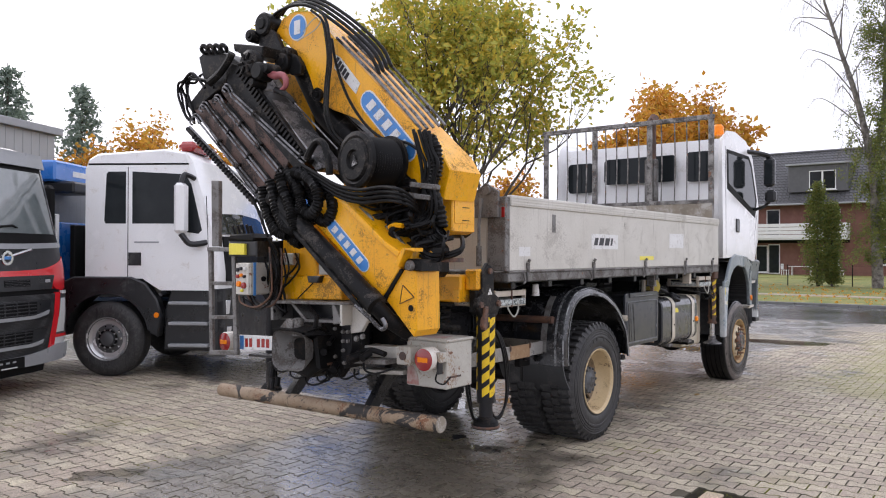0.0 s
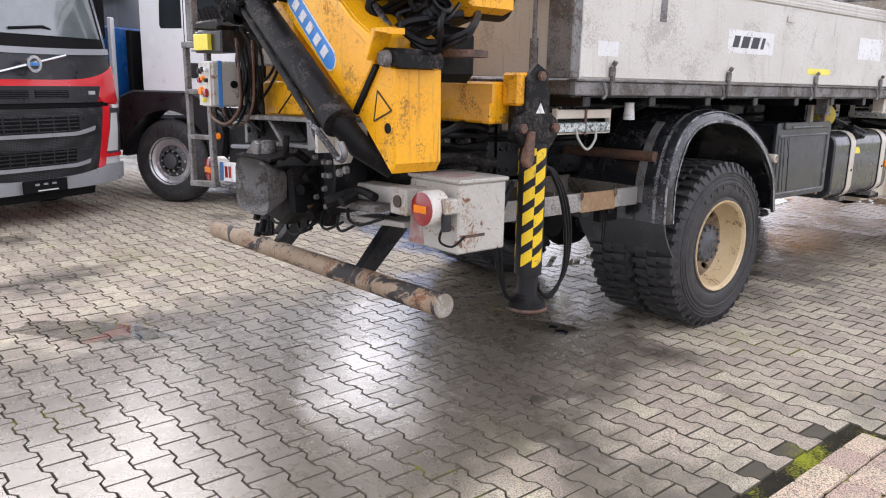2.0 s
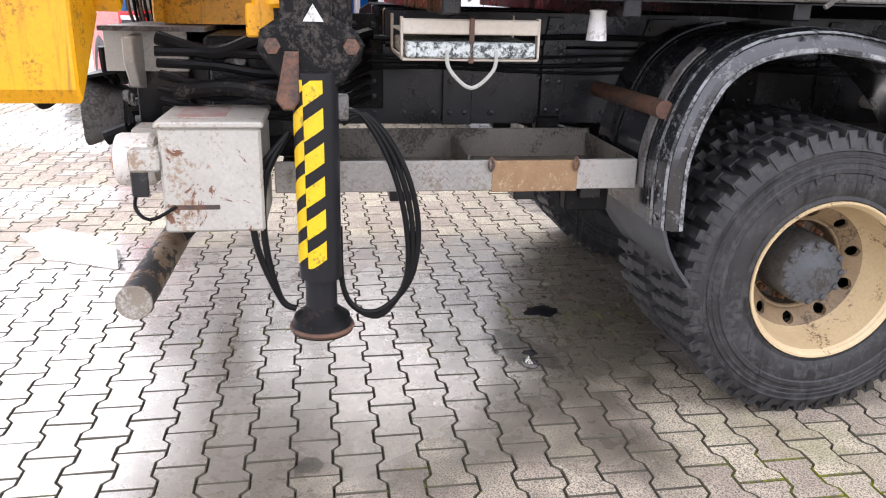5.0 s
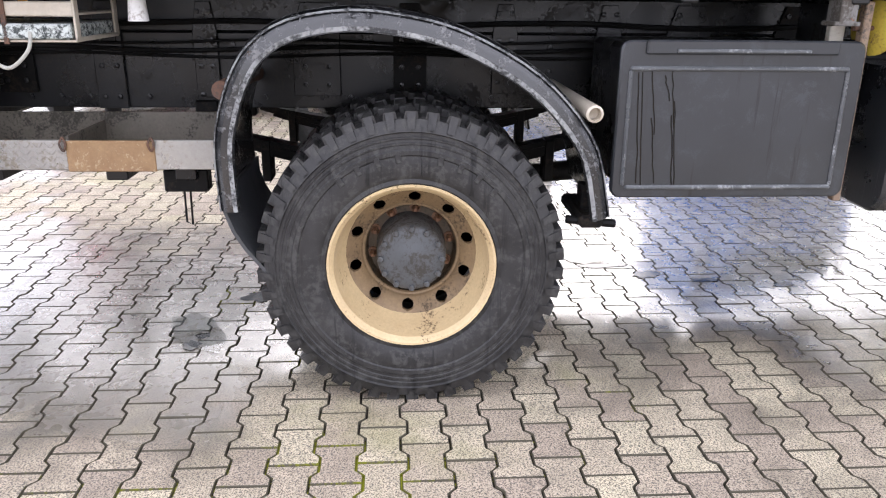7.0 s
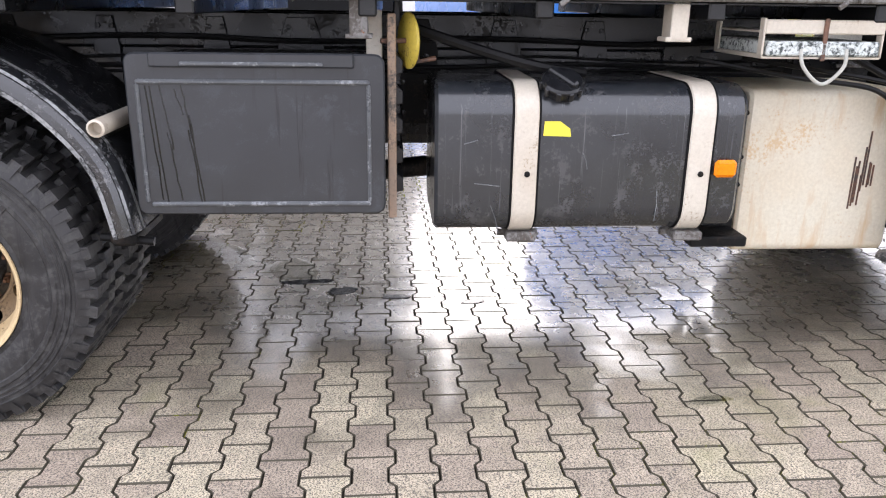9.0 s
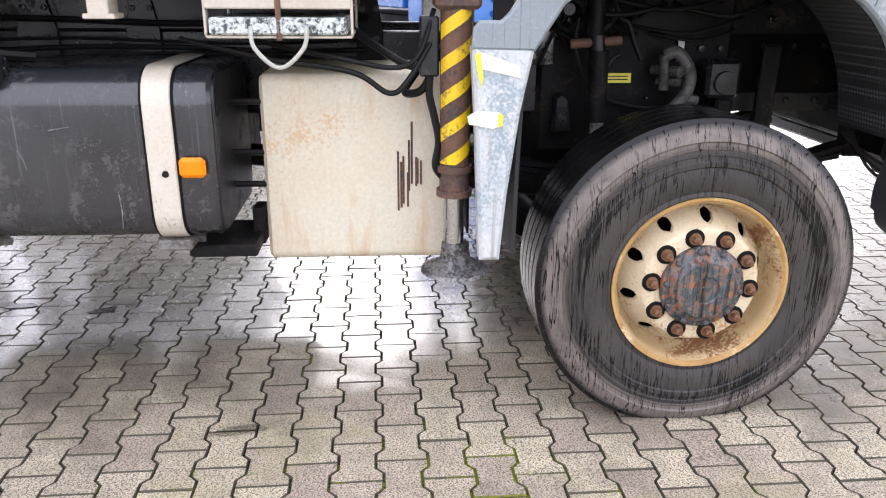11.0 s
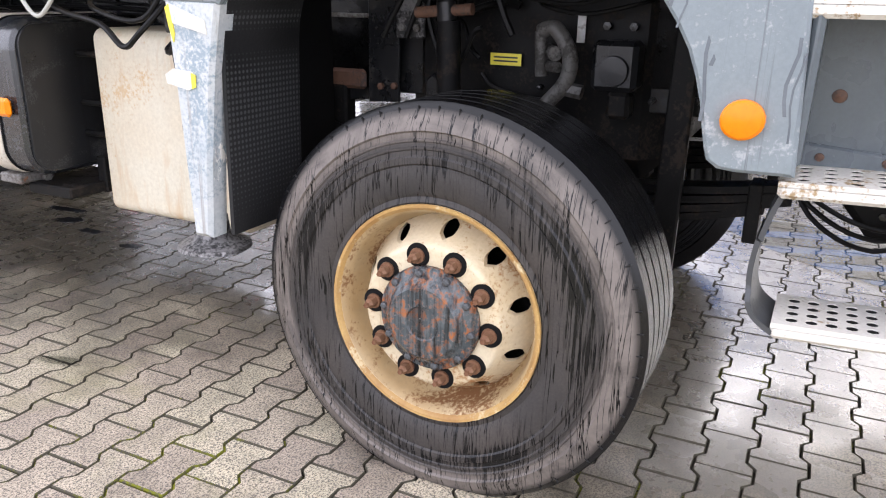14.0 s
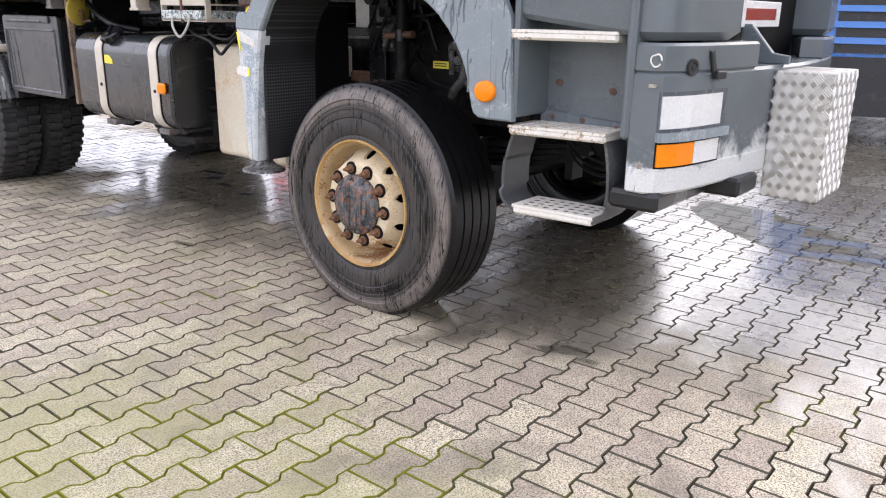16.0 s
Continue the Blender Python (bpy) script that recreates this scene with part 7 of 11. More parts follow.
part("air_line", Geo().tube(curve([(0.46, 4.26, 1.12), (0.46, 4.30, 1.08), (0.46, 4.40, 1.055), (0.47, 4.50, 1.05)]), 0.006, 6), M["hose"], truck, "thin black air line")
part("air_line", Geo().tube(curve([(0.56, 4.13, 1.40), (0.57, 4.12, 1.30), (0.57, 4.15, 1.20), (0.56, 4.17, 1.12)]), 0.008, 6), M["hose"], truck, "thin black air line")
for k in range(5):
    y, z = 3.98 + 0.055 * k + random.uniform(-0.02, 0.02), random.uniform(1.33, 1.56)
    size = random.uniform(0.02, 0.045)
    part("fitting", Geo().box(0.42, 0.46 + random.uniform(0, 0.1), y - size, y + size, z - size, z + size * random.uniform(0.6, 2.0), 0.006), M["chassis"] if k % 3 else M["dark"], truck, "black engine fitting")
for k in range(9):
    y = 4.04 + 0.045 * k
    pts = [(0.48, y, 1.60), (0.50, y + random.uniform(-0.08, 0.08), 1.50), (0.47, y + random.uniform(-0.1, 0.1), 1.42), (0.46, y + random.uniform(-0.12, 0.12), 1.33)]
    part("air_line", Geo().tube(curve(pts, 4), random.uniform(0.008, 0.016), 6), M["hose"], truck, "black hose")
for y, z, r in ((3.95, 1.50, 0.04), (4.09, 1.43, 0.022), (4.06, 1.47, 0.03)):
    part("fitting", Geo().tube([(0.44, y, z), (0.58, y, z)], r, 12), M["chassis"], truck, "black fitting")
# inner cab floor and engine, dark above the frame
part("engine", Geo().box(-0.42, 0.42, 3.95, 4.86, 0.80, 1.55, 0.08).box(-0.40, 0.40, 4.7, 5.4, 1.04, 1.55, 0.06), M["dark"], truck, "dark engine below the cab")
# added black sheet keeps the pale far-side step well from showing through
part("engine_shield", Geo().box(-0.50, -0.46, 4.6, 5.55, 0.90, 1.5, 0.006), M["black"], truck, "black sheet added beyond the engine to close the view")
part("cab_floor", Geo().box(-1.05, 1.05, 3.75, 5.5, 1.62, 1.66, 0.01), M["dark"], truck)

# cables, unions and small brackets along the frame over the front axle
random.seed(91)
for k in range(8):
    y0, y1 = FRONT - 0.62 + 0.10 * k, FRONT - 0.40 + 0.10 * k + random.uniform(0.0, 0.3)
    z0 = random.choice((1.06, 1.33, 1.40, 1.46)) + random.uniform(-0.02, 0.02)
    z1 = z0 + random.uniform(-0.03, 0.03)
    x0 = random.uniform(0.47, 0.56)
    mid = (x0 + 0.03, (y0 + y1) / 2, min(z0, z1) - random.uniform(0.01, 0.05))
    line = curve([(0.45, y0, z0), (x0, y0 + 0.03, z0 - 0.02), mid, (x0, y1 - 0.03, z1 - 0.01), (0.45, y1, z1)])
    part("frame_cable", Geo().tube(line, random.choice((0.005, 0.007, 0.010)), 7), M["hose"], truck, "thin dark cable along the frame")
for k in range(14):
    y, z, w = FRONT - 0.6 + 0.085 * k + random.uniform(-0.02, 0.02), random.choice((1.05, 1.36, 1.45)) + random.uniform(-0.03, 0.03), random.uniform(0.010, 0.02)
    part("pipe_union", Geo().lathe([(0.0, w), (0.02, w), (0.022, w * 0.7), (0.05, w * 0.65), (0.052, 0)], (0.435, y, z), "x", 6), M["steel"] if k % 5 == 0 else M["chassis"], truck, "small pipe union on the frame")

for ob in set(truck.children) - before_axle:
    if ob.name.split(".")[0] not in ("frame_cable", "pipe_union"):
        ob.matrix_basis = pose(0.035, -0.06, -0.042) @ ob.matrix_basis

# ---- tail of the truck: crane base, coupling, lamps ----
def beam(name, pts, y0, y1, mat, label="", parent=truck, b=0.008):
    return part(name, Geo().prism(P(*pts), "y", y0, y1, b), mat, parent, label)


base = part("crane_base", Geo().prism(P(*[(-0.372, 1.341), (0.326, 1.364), (0.323, 1.547), (0.048, 1.561), (-0.064, 2.037), (-0.363, 2.049)]), "y", -2.42, -1.80, 0.012), M["yellow"], truck, "worn yellow crane base")
part("column", Geo().lathe([(0, 0.22), (0.3, 0.21), (0.34, 0.18), (0.55, 0.17)], (0.25, -2.1, 1.75), "z", 28), M["yellow"], base)
part("band", Geo().prism(P(*[(-0.342, 1.348), (0.339, 1.37), (0.336, 1.543), (-0.346, 1.539)]), "y", -2.45, -2.40, 0.008), M["yellow"], base)
part("outrigger_beam", Geo().box(-1.18, 1.12, -2.0, -1.80, 1.36, 1.56, 0.012), M["yellow"], base, "yellow outrigger beam across the frame")
part("beam_end", Geo().box(1.12, 1.235, -1.95, -1.82, 1.45, 1.605, 0.012), M["yellow"], base, "yellow beam end block")
part("beam_end", Geo().box(1.06, 1.12, -2.02, -1.98, 1.36, 1.46, 0.006), M["yellow"], base)
part("junction_box", Geo().prism(P(*[(-0.303, 1.719), (-0.154, 1.718), (-0.152, 1.625), (-0.302, 1.624)]), "y", -2.50, -2.42, 0.008), M["greybox"], base, "small grey junction box")
part("pale_patch", Geo().prism(P(*[(0.071, 1.657), (0.18, 1.622), (0.181, 1.555), (0.073, 1.554)]), "y", -2.4265, -2.41, 0.0), M["greybox"], base)
part("grease_cup", Geo().prism(P(*[(0.011, 1.543), (0.155, 1.545), (0.135, 1.493), (0.026, 1.491)]), "y", -2.50, -2.44, 0.008), M["plastic"], base, "black plastic cover")
part("lever", Geo().tube([(0.064, -2.48, 1.489), (-0.108, -2.48, 1.364)], 0.005, 6), M["hose"], base)
part("cable", Geo().tube(curve([(-0.106, -2.5, 1.68), (-0.069, -2.5, 1.608), (-0.146, -2.5, 1.522), (-0.253, -2.5, 1.446), (-0.326, -2.5, 1.4)]), 0.008, 6), M["hose"], base)
part("cable", Geo().tube(curve([(-0.121, -2.5, 1.717), (-0.084, -2.5, 1.656), (-0.165, -2.5, 1.57), (-0.291, -2.5, 1.52)]), 0.008, 6), M["hose"], base)

# second boom, its foot and logo strip
boom_b = beam("second_boom", [(0.327, 1.956), (0.466, 2.195), (0.605, 2.132), (0.827, 1.971), (1.052, 1.798), (1.181, 1.729), (1.174, 1.62), (1.011, 1.425), (0.89, 1.528)], -2.74, -2.40, M["yellow"], "yellow lower boom of the folded crane")
beam("boom_edge", [(0.476, 2.189), (0.614, 2.131), (0.836, 1.97), (1.061, 1.798), (1.189, 1.729), (1.174, 1.692), (1.05, 1.767), (0.814, 1.939), (0.6, 2.099), (0.467, 2.154)], -2.765, -2.742, M["yellow"], parent=boom_b, b=0.004)
foot = beam("boom_foot", [(1.023, 1.416), (1.176, 1.612), (1.228, 1.632), (1.293, 1.6), (1.3, 1.221), (1.27, 1.179)], -2.72, -2.47, M["yellow"], "yellow boom foot with scraped paint")
beam("foot_gap", [(1.171, 1.62), (1.192, 1.608), (1.04, 1.409), (1.018, 1.425)], -2.735, -2.70, M["black"], parent=foot, b=0.0)
part("scuffed_patch", Geo().prism([(-2.685, 1.195), (-2.50, 1.195), (-2.49, 1.33), (-2.53, 1.36), (-2.56, 1.33), (-2.60, 1.37), (-2.64, 1.31), (-2.68, 1.33)], "x", 1.2655, 1.2725, 0.001), M["crane_black"], foot, "blackened wear patch")
part("slot", Geo().box(1.272, 1.276, -2.61, -2.58, 1.19, 1.26, 0.002), M["black"], foot)
tri = beam("warning_sign", [(1.183, 1.512), (1.158, 1.388), (1.279, 1.436)], -2.7235, -2.719, M["yellow"], "triangular warning sign with dark rim", foot, 0)
rim = [(1.183, -2.724, 1.512), (1.159, -2.724, 1.388), (1.28, -2.724, 1.436)]
for a, b_ in zip(rim, rim[1:] + rim[:1]):
    part("rim_line", Geo().tube([a, b_], 0.0032, 4), M["ink"], tri)
part("stain", Geo().lathe([(-2.7225, 0.022), (-2.7205, 0.022)], (1.252, 0, 1.363), "y", 16), M["crane_black"], foot)
g = Geo().prism(P(*[(1.194, 1.612), (1.193, 1.661), (1.232, 1.685), (1.315, 1.679), (1.34, 1.657), (1.341, 1.605)]), "y", -2.73, -2.50, 0.008)
part("pin_ear", g, M["crane_black"], foot, "black pin lug")
part("pin", Geo().lathe([(-2.76, 0.028), (-2.745, 0.034), (-2.48, 0.034)], (1.257, 0, 1.64), "y", 18), M["steel"], foot)
g = Geo()
g.prism(P(*[(1.167, 1.648), (1.233, 1.756), (1.264, 1.748), (1.199, 1.632)]), "y", -2.79, -2.70, 0.004)
g.prism(P(*[(1.233, 1.756), (1.338, 1.755), (1.338, 1.731), (1.259, 1.74)]), "y", -2.79, -2.70, 0.004)
part("guard_strip", g, M["yellow"], foot, "bent yellow guard strip")


def logo(x0, z0, x1, z1, h, y, parent):
    """A blue strip with white blocks in it, along a boom."""
    d = Vector((x1 - x0, 0, z1 - z0))
    L, ang = d.length, math.degrees(math.atan2(-(z1 - z0), x1 - x0))
    m = pose(x0, y, z0, 0, ang, 0)
    n = 6
    out = [(L - h / 2 + h / 2 * math.cos(a), h / 2 * math.sin(a)) for a in [math.pi * (i / n - 0.5) for i in range(n + 1)]]
    out += [(h / 2 + h / 2 * math.cos(a), h / 2 * math.sin(a)) for a in [math.pi * (i / n + 0.5) for i in range(n + 1)]]
    part("logo_rim", Geo().prism(P(*out), "y", -0.003, 0.0, 0.0, m), M["sticker_white"], parent)
    part("logo_strip", Geo().prism(P(*[(L / 2 + (u - L / 2) * (1 - h * 0.14 / L), w * 0.86) for u, w in out]), "y", -0.0055, -0.001, 0.0, m), M["sticker_blue"], parent, "blue emblem strip with white blocks")
    for i in range(5):
        u, w = L * (0.13 + 0.155 * i), L * 0.105
        part("logo_block", Geo().prism(P((u, -h * 0.26), (u + w * 0.8, -h * 0.26), (u + w, h * 0.26), (u + w * 0.2, h * 0.26)), "y", -0.0085, -0.005, 0.0, m), M["sticker_white"], parent)


logo(*(0.504, 1.946), *(0.889, 1.606), 0.10, -2.7405, boom_b)
ram = part("boom_ram", Geo().tube([(-0.015, -2.81, 2.137), (1.01, -2.81, 1.392)], 0.066, 22), M["crane_black"], truck, "black hydraulic cylinder under the boom")
part("ram_rib", Geo().tube([(0.132, -2.87, 2), (0.95, -2.87, 1.353)], 0.018, 10), M["crane_black"], ram)
part("ram_neck", Geo().tube([(0.954, -2.81, 1.433), (1.032, -2.81, 1.374)], 0.076, 20), M["crane_black"], ram)
part("ram_foot", Geo().tube([(1.001, -2.8, 1.387), (1.075, -2.74, 1.279), (1.131, -2.6, 1.187)], 0.055, 14), M["dark"], ram)
part("ram_pipe", Geo().tube(curve([(0.909, -2.88, 1.376), (1.047, -2.88, 1.291), (1.127, -2.88, 1.237), (1.164, -2.88, 1.239), (1.174, -2.88, 1.267), (1.147, -2.88, 1.301)]), 0.014, 8), M["pipe"], ram, "bent steel pipe on the cylinder")
link = part("link_ram", Geo().tube([(0.591, -2.6, 2.107), (0.933, -2.6, 1.726)], 0.05, 16), M["crane_black"], truck, "dark link cylinder between the booms")
part("link_rod", Geo().tube([(0.913, -2.58, 1.903), (1.122, -2.58, 1.719)], 0.022, 12), M["slide"], link, "bare steel rod")
part("link_pipe", Geo().tube(curve([(0.723, -2.66, 2.035), (0.835, -2.66, 1.965), (0.87, -2.66, 1.9), (0.983, -2.66, 1.813), (1.107, -2.66, 1.707)]), 0.014, 8), M["pipe"], link, "bent steel pipe")

# first boom
A0, A1 = -2.42, -2.06
boom_a = beam("first_boom", [(-0.465, 3.515), (-0.376, 3.626), (-0.242, 3.651), (-0.055, 3.623), (0.059, 3.522), (0.274, 3.313), (0.642, 2.975), (0.94, 2.693), (1.271, 2.395), (1.345, 2.283), (1.287, 2.087), (1.14, 2.115), (0.945, 2.28), (0.739, 2.475), (0.586, 2.631), (0.46, 2.717), (0.37, 2.756), (0.205, 2.816), (0.027, 2.913), (-0.053, 3.101), (-0.127, 3.236), (-0.248, 3.349)], A0, A1, M["yellow"], "big yellow upper boom of the folded crane")
head = part("boom_head", Geo().prism(P((0.98, 2.42), (1.10, 2.43), (1.27, 2.185), (1.27, 1.875), (1.16, 1.84), (1.0, 1.95)), "y", -2.30, -2.03, 0.010), M["yellow"], truck, "yellow boom end box")
part("cover_plate", Geo().prism(rounded(-2.28, -2.045, 1.93, 2.15, 0.012), "x", 1.27, 1.275, 0.002), M["yellow"], head, "bolted yellow cover")
for z in (1.95, 2.04, 2.13):
    part("slit", Geo().box(1.274, 1.2775, -2.19, -2.11, z, z + 0.006, 0), M["black"], head)
part("buffer", Geo().lathe([(-2.2, 0.10), (-2.0, 0.10)], (1.14, 0, 1.93), "y", 20), M["crane_black"], head)
logo(*(0.527, 2.897), *(1.025, 2.383), 0.155, A0 - 0.001, boom_a)
part("emblem", Geo().lathe([(A0 - 0.004, 0.105), (A0 - 0.001, 0.105)], (-0.189, 0, 3.517), "y", 32), M["sticker_white"], boom_a, "round blue emblem on the boom")
part("emblem_disc", Geo().lathe([(A0 - 0.007, 0.094), (A0 - 0.003, 0.094)], (-0.189, 0, 3.517), "y", 32), M["sticker_blue"], boom_a)
ex, ez = (-0.189, 3.517)
g = Geo().box(ex - 0.035, ex + 0.035, A0 - 0.010, A0 - 0.006, ez - 0.055, ez + 0.055, 0)
part("emblem_mark", g, M["sticker_white"], boom_a)
sl = part("data_sticker", Geo().prism(P(*[(0.235, 3.238), (0.292, 3.205), (0.5, 2.98), (0.457, 2.906), (0.23, 3.129)]), "y", A0 - 0.004, A0 - 0.0005), M["sticker_white"], boom_a, "white sticker with unreadable blue print")
for a in [(0.258, -2.425, 3.185), (0.285, -2.425, 3.152), (0.311, -2.425, 3.12), (0.338, -2.425, 3.087), (0.364, -2.425, 3.055)]:
    part("print", Geo().box(-0.012, 0.014, -0.004, 0.002, -0.028, 0.028, 0, pose(*a, 0, 45, 0)), M["ink"], sl)
for c, r, d in (((-0.516, 0, 3.584), 0.095, 0.10), ((-0.64, 0, 3.503), 0.052, 0.13), ((-0.257, 0, 3.225), 0.078, 0.12), ((-0.236, 0, 3.304), 0.05, 0.10), ((0.061, 0, 2.945), 0.055, 0.03)):
    boss = part("pivot", Geo().lathe([(A0 - d, r * 0.86), (A0 - d + 0.012, r), (A0 - 0.03, r), (A0 - 0.03, r * 0.9), (A0 + 0.05, r * 0.9)], c, "y", 26), M["crane_black"], boom_a, "black pivot boss")
    part("pin_end", Geo().lathe([(A0 - d - 0.012, r * 0.42), (A0 - d - 0.004, r * 0.5), (A0 - d + 0.01, r * 0.5)], c, "y", 18), M["dark"], boss)
beam("head_plate", [(-0.591, 3.426), (-0.577, 3.512), (-0.461, 3.548), (-0.376, 3.486), (-0.299, 3.351), (-0.123, 3.266), (-0.072, 3.189), (-0.085, 3.117), (-0.193, 3.128), (-0.419, 3.315)], A0 - 0.07, A0 - 0.02, M["crane_black"], "dark link plates at the boom top", boom_a)
beam("link_arm", [(-0.799, 3.512), (-0.594, 3.471), (-0.32, 3.203), (-0.231, 2.946), (-0.174, 2.602), (-0.414, 2.702), (-0.661, 3.021), (-0.787, 3.287)], -2.25, -2.12, M["yellow"], "yellow link arm")
part("lift_ram", Geo().tube([(-0.241, -2.3, 3.219), (0.009, -2.3, 2.831), (0.48, -2.3, 2.444)], 0.10, 22), M["crane_black"], boom_a, "thick black lift cylinder")
part("lift_rod", Geo().tube([(0.119, -2.34, 2.775), (0.339, -2.34, 2.57)], 0.014, 8), M["slide"], boom_a, "bare steel rod")
# black backing plate stands for the shade behind the hoses
beam("boom_shadow_plate", [(-0.257, 2.88), (0.117, 2.836), (0.387, 2.634), (0.764, 2.363), (1.028, 2.14), (1.169, 1.889), (0.589, 1.762), (0.126, 2.263), (-0.196, 2.513)], -2.22, -2.0, M["crane_black"], "dark plate behind the hoses, standing for shade")
for k in range(5):
    part("boom_pipe", Geo().tube([(0.23, -2.4, 3.369), (0.624, -2.4, 3.021), (0.957, -2.4, 2.701), (1.071, -2.4, 2.583)], 0.011, 8, m=Matrix.Translation((0.018 * k, 0.045 * k, 0.012 * k))), M["pipe"], boom_a, "steel pipe along the boom")
for k in range(4):
    o = Matrix.Translation((0.012 * k, 0.03 * k, 0.022 * k))
    part("boom_hose", Geo().tube(curve([(-0.505, -2.44, 3.615), (-0.418, -2.44, 3.675), (-0.214, -2.44, 3.694), (-0.016, -2.44, 3.644), (0.242, -2.44, 3.481), (0.47, -2.44, 3.306), (0.628, -2.44, 3.156), (0.708, -2.44, 3.018)]), 0.014, 8, m=o), M["hose"], boom_a, "black hose over the boom")
for k in range(4):
    o = Matrix.Translation((0.034 * k, -0.02 * k, -0.02 * (k % 2)))
    part("boom_hose", Geo().tube(curve([(0.016, -2.47, 3.604), (0.137, -2.47, 3.507), (0.184, -2.47, 3.354), (0.203, -2.47, 3.184), (0.179, -2.47, 2.996), (0.172, -2.47, 2.806), (0.224, -2.47, 2.653), (0.334, -2.47, 2.552)]), 0.009, 8, m=o), M["hose"], boom_a, "hanging black hose")
part("boom_hose", Geo().tube(curve([(0.237, -2.46, 3.347), (0.293, -2.46, 3.124), (0.416, -2.46, 2.872), (0.591, -2.46, 2.661), (0.773, -2.46, 2.538), (0.975, -2.46, 2.496), (1.086, -2.46, 2.438)]), 0.011, 8), M["hose"], boom_a, "hanging black hose")
part("boom_hose", Geo().tube(curve([(-0.08, -2.46, 3.454), (0.031, -2.46, 3.531), (0.127, -2.46, 3.536), (0.06, -2.46, 3.452), (-0.15, -2.46, 3.392)]), 0.004, 6), M["rope"], boom_a, "thin pale cord")

# stack of extensions, lying across the tail
slide = beam("boom_extension", [(-0.512, 3.202), (-0.389, 3.133), (-0.23, 2.954), (0.085, 2.632), (0.398, 2.333), (0.328, 2.311), (0.229, 2.415)], -2.70, -2.44, M["slide"], "scraped steel extension box")
rail = beam("boom_extension", [(-0.688, 3.19), (-0.602, 3.232), (-0.446, 3.182), (0.291, 2.409), (0.2, 2.33), (0.12, 2.354), (-0.669, 3.052)], -2.74, -2.50, M["crane_black"], "greasy black extension box")
a, b_ = Vector((-0.508, -2.745, 3.161)), Vector((0.264, -2.745, 2.388))
for k in range(26):
    p = a.lerp(b_, k / 25)
    part("rail_rib", Geo().box(-0.012, 0.012, -0.014, 0.004, -0.035, 0.035, 0.003, pose(*p, 0, 50, 0)), M["crane_black"], rail)
plates = ([(-0.757, 3.029), (-0.573, 2.993), (0.112, 2.438), (0.012, 2.321), (-0.065, 2.307)], [(-0.937, 2.976), (-0.764, 2.969), (-0.051, 2.349), (-0.113, 2.235), (-0.205, 2.226)], [(-1.106, 2.909), (-0.953, 2.931), (-0.163, 2.248), (-0.24, 2.157), (-0.321, 2.151)])
pipes = (([(-0.542, -2.77, 2.973), (-0.598, -2.77, 3.046), (-0.646, -2.77, 3.062), (-0.653, -2.77, 3.038), (-0.613, -2.77, 3.018)], [(0.304, -2.77, 2.382)]), ([(-0.666, -2.77, 2.915), (-0.724, -2.77, 2.983), (-0.772, -2.77, 2.989), (-0.788, -2.77, 2.961), (-0.755, -2.77, 2.942)], [(0.06, -2.77, 2.3)]), ([(-0.827, -2.77, 2.88), (-0.895, -2.77, 2.944), (-0.945, -2.77, 2.951), (-0.965, -2.77, 2.922), (-0.927, -2.77, 2.897)], [(-0.063, -2.77, 2.22)]), ([(-0.958, -2.77, 2.808), (-1.019, -2.77, 2.862), (-1.07, -2.77, 2.863), (-1.096, -2.77, 2.829), (-1.069, -2.77, 2.805)], [(-0.182, -2.77, 2.151)]))
for k in range(3):
    ext = beam("boom_extension", plates[k], -2.735 - 0.004 * k, -2.50, M["brown"], "greasy brown extension box with pipes")
for k, (bend, end) in enumerate(pipes):
    row = part("extension_edge", Geo().tube([Vector(bend[0]) + Vector((0.0, 0.05, 0)), Vector(end[0]) + Vector((0, 0.05, 0))], 0.024, 8), M["crane_black"], truck, "black edge of an extension with pipes")
    for q in range(2):
        o = Matrix.Translation((-0.020 * q, -0.004 * q, -0.022 * q))
        part("extension_pipe", Geo().tube(curve(bend[::-1]) + [Vector(end[0])], 0.008, 8, m=o), M["pipe"], row, "thin bright steel pipe")
    for q in (0.3, 0.62, 0.93):
        p = Vector(bend[0]).lerp(Vector(end[0]), q)
        part("pipe_clamp", Geo().box(-0.010, 0.010, -0.012, 0.02, -0.036, 0.024, 0.003, pose(*p, 0, 42, 0)), M["crane_black"], row)
a, b_ = Vector((-1.17, -2.76, 2.76)), Vector((-0.288, -2.76, 2.11))
chain = part("drag_chain", Geo().tube([a, b_], 0.020, 8), M["crane_black"], truck, "black hose guide along the extensions")
for k in range(24):
    p = a.lerp(b_, 0.12 + 0.88 * k / 23)
    part("guide_link", Geo().box(-0.011, 0.011, -0.024, 0.015, -0.022, 0.022, 0.004, pose(*p, 0, 42, 0)), M["crane_black"], chain)
part("guide_pipe", Geo().tube([(-1.085, -2.8, 2.766), (-0.182, -2.8, 2.12), (-0.176, -2.76, 1.92)], 0.008, 8), M["pipe"], chain, "thin bright steel pipe")
for k in range(5):
    part("end_hose", Geo().tube(curve([(-0.293, -2.78, 2.137), (-0.219, -2.78, 2.038), (-0.152, -2.78, 1.918), (-0.108, -2.78, 1.842)]), 0.011, 6, m=Matrix.Translation((0.022 * k, 0.02 * k, 0.01 * k))), M["hose"], chain, "black hose")
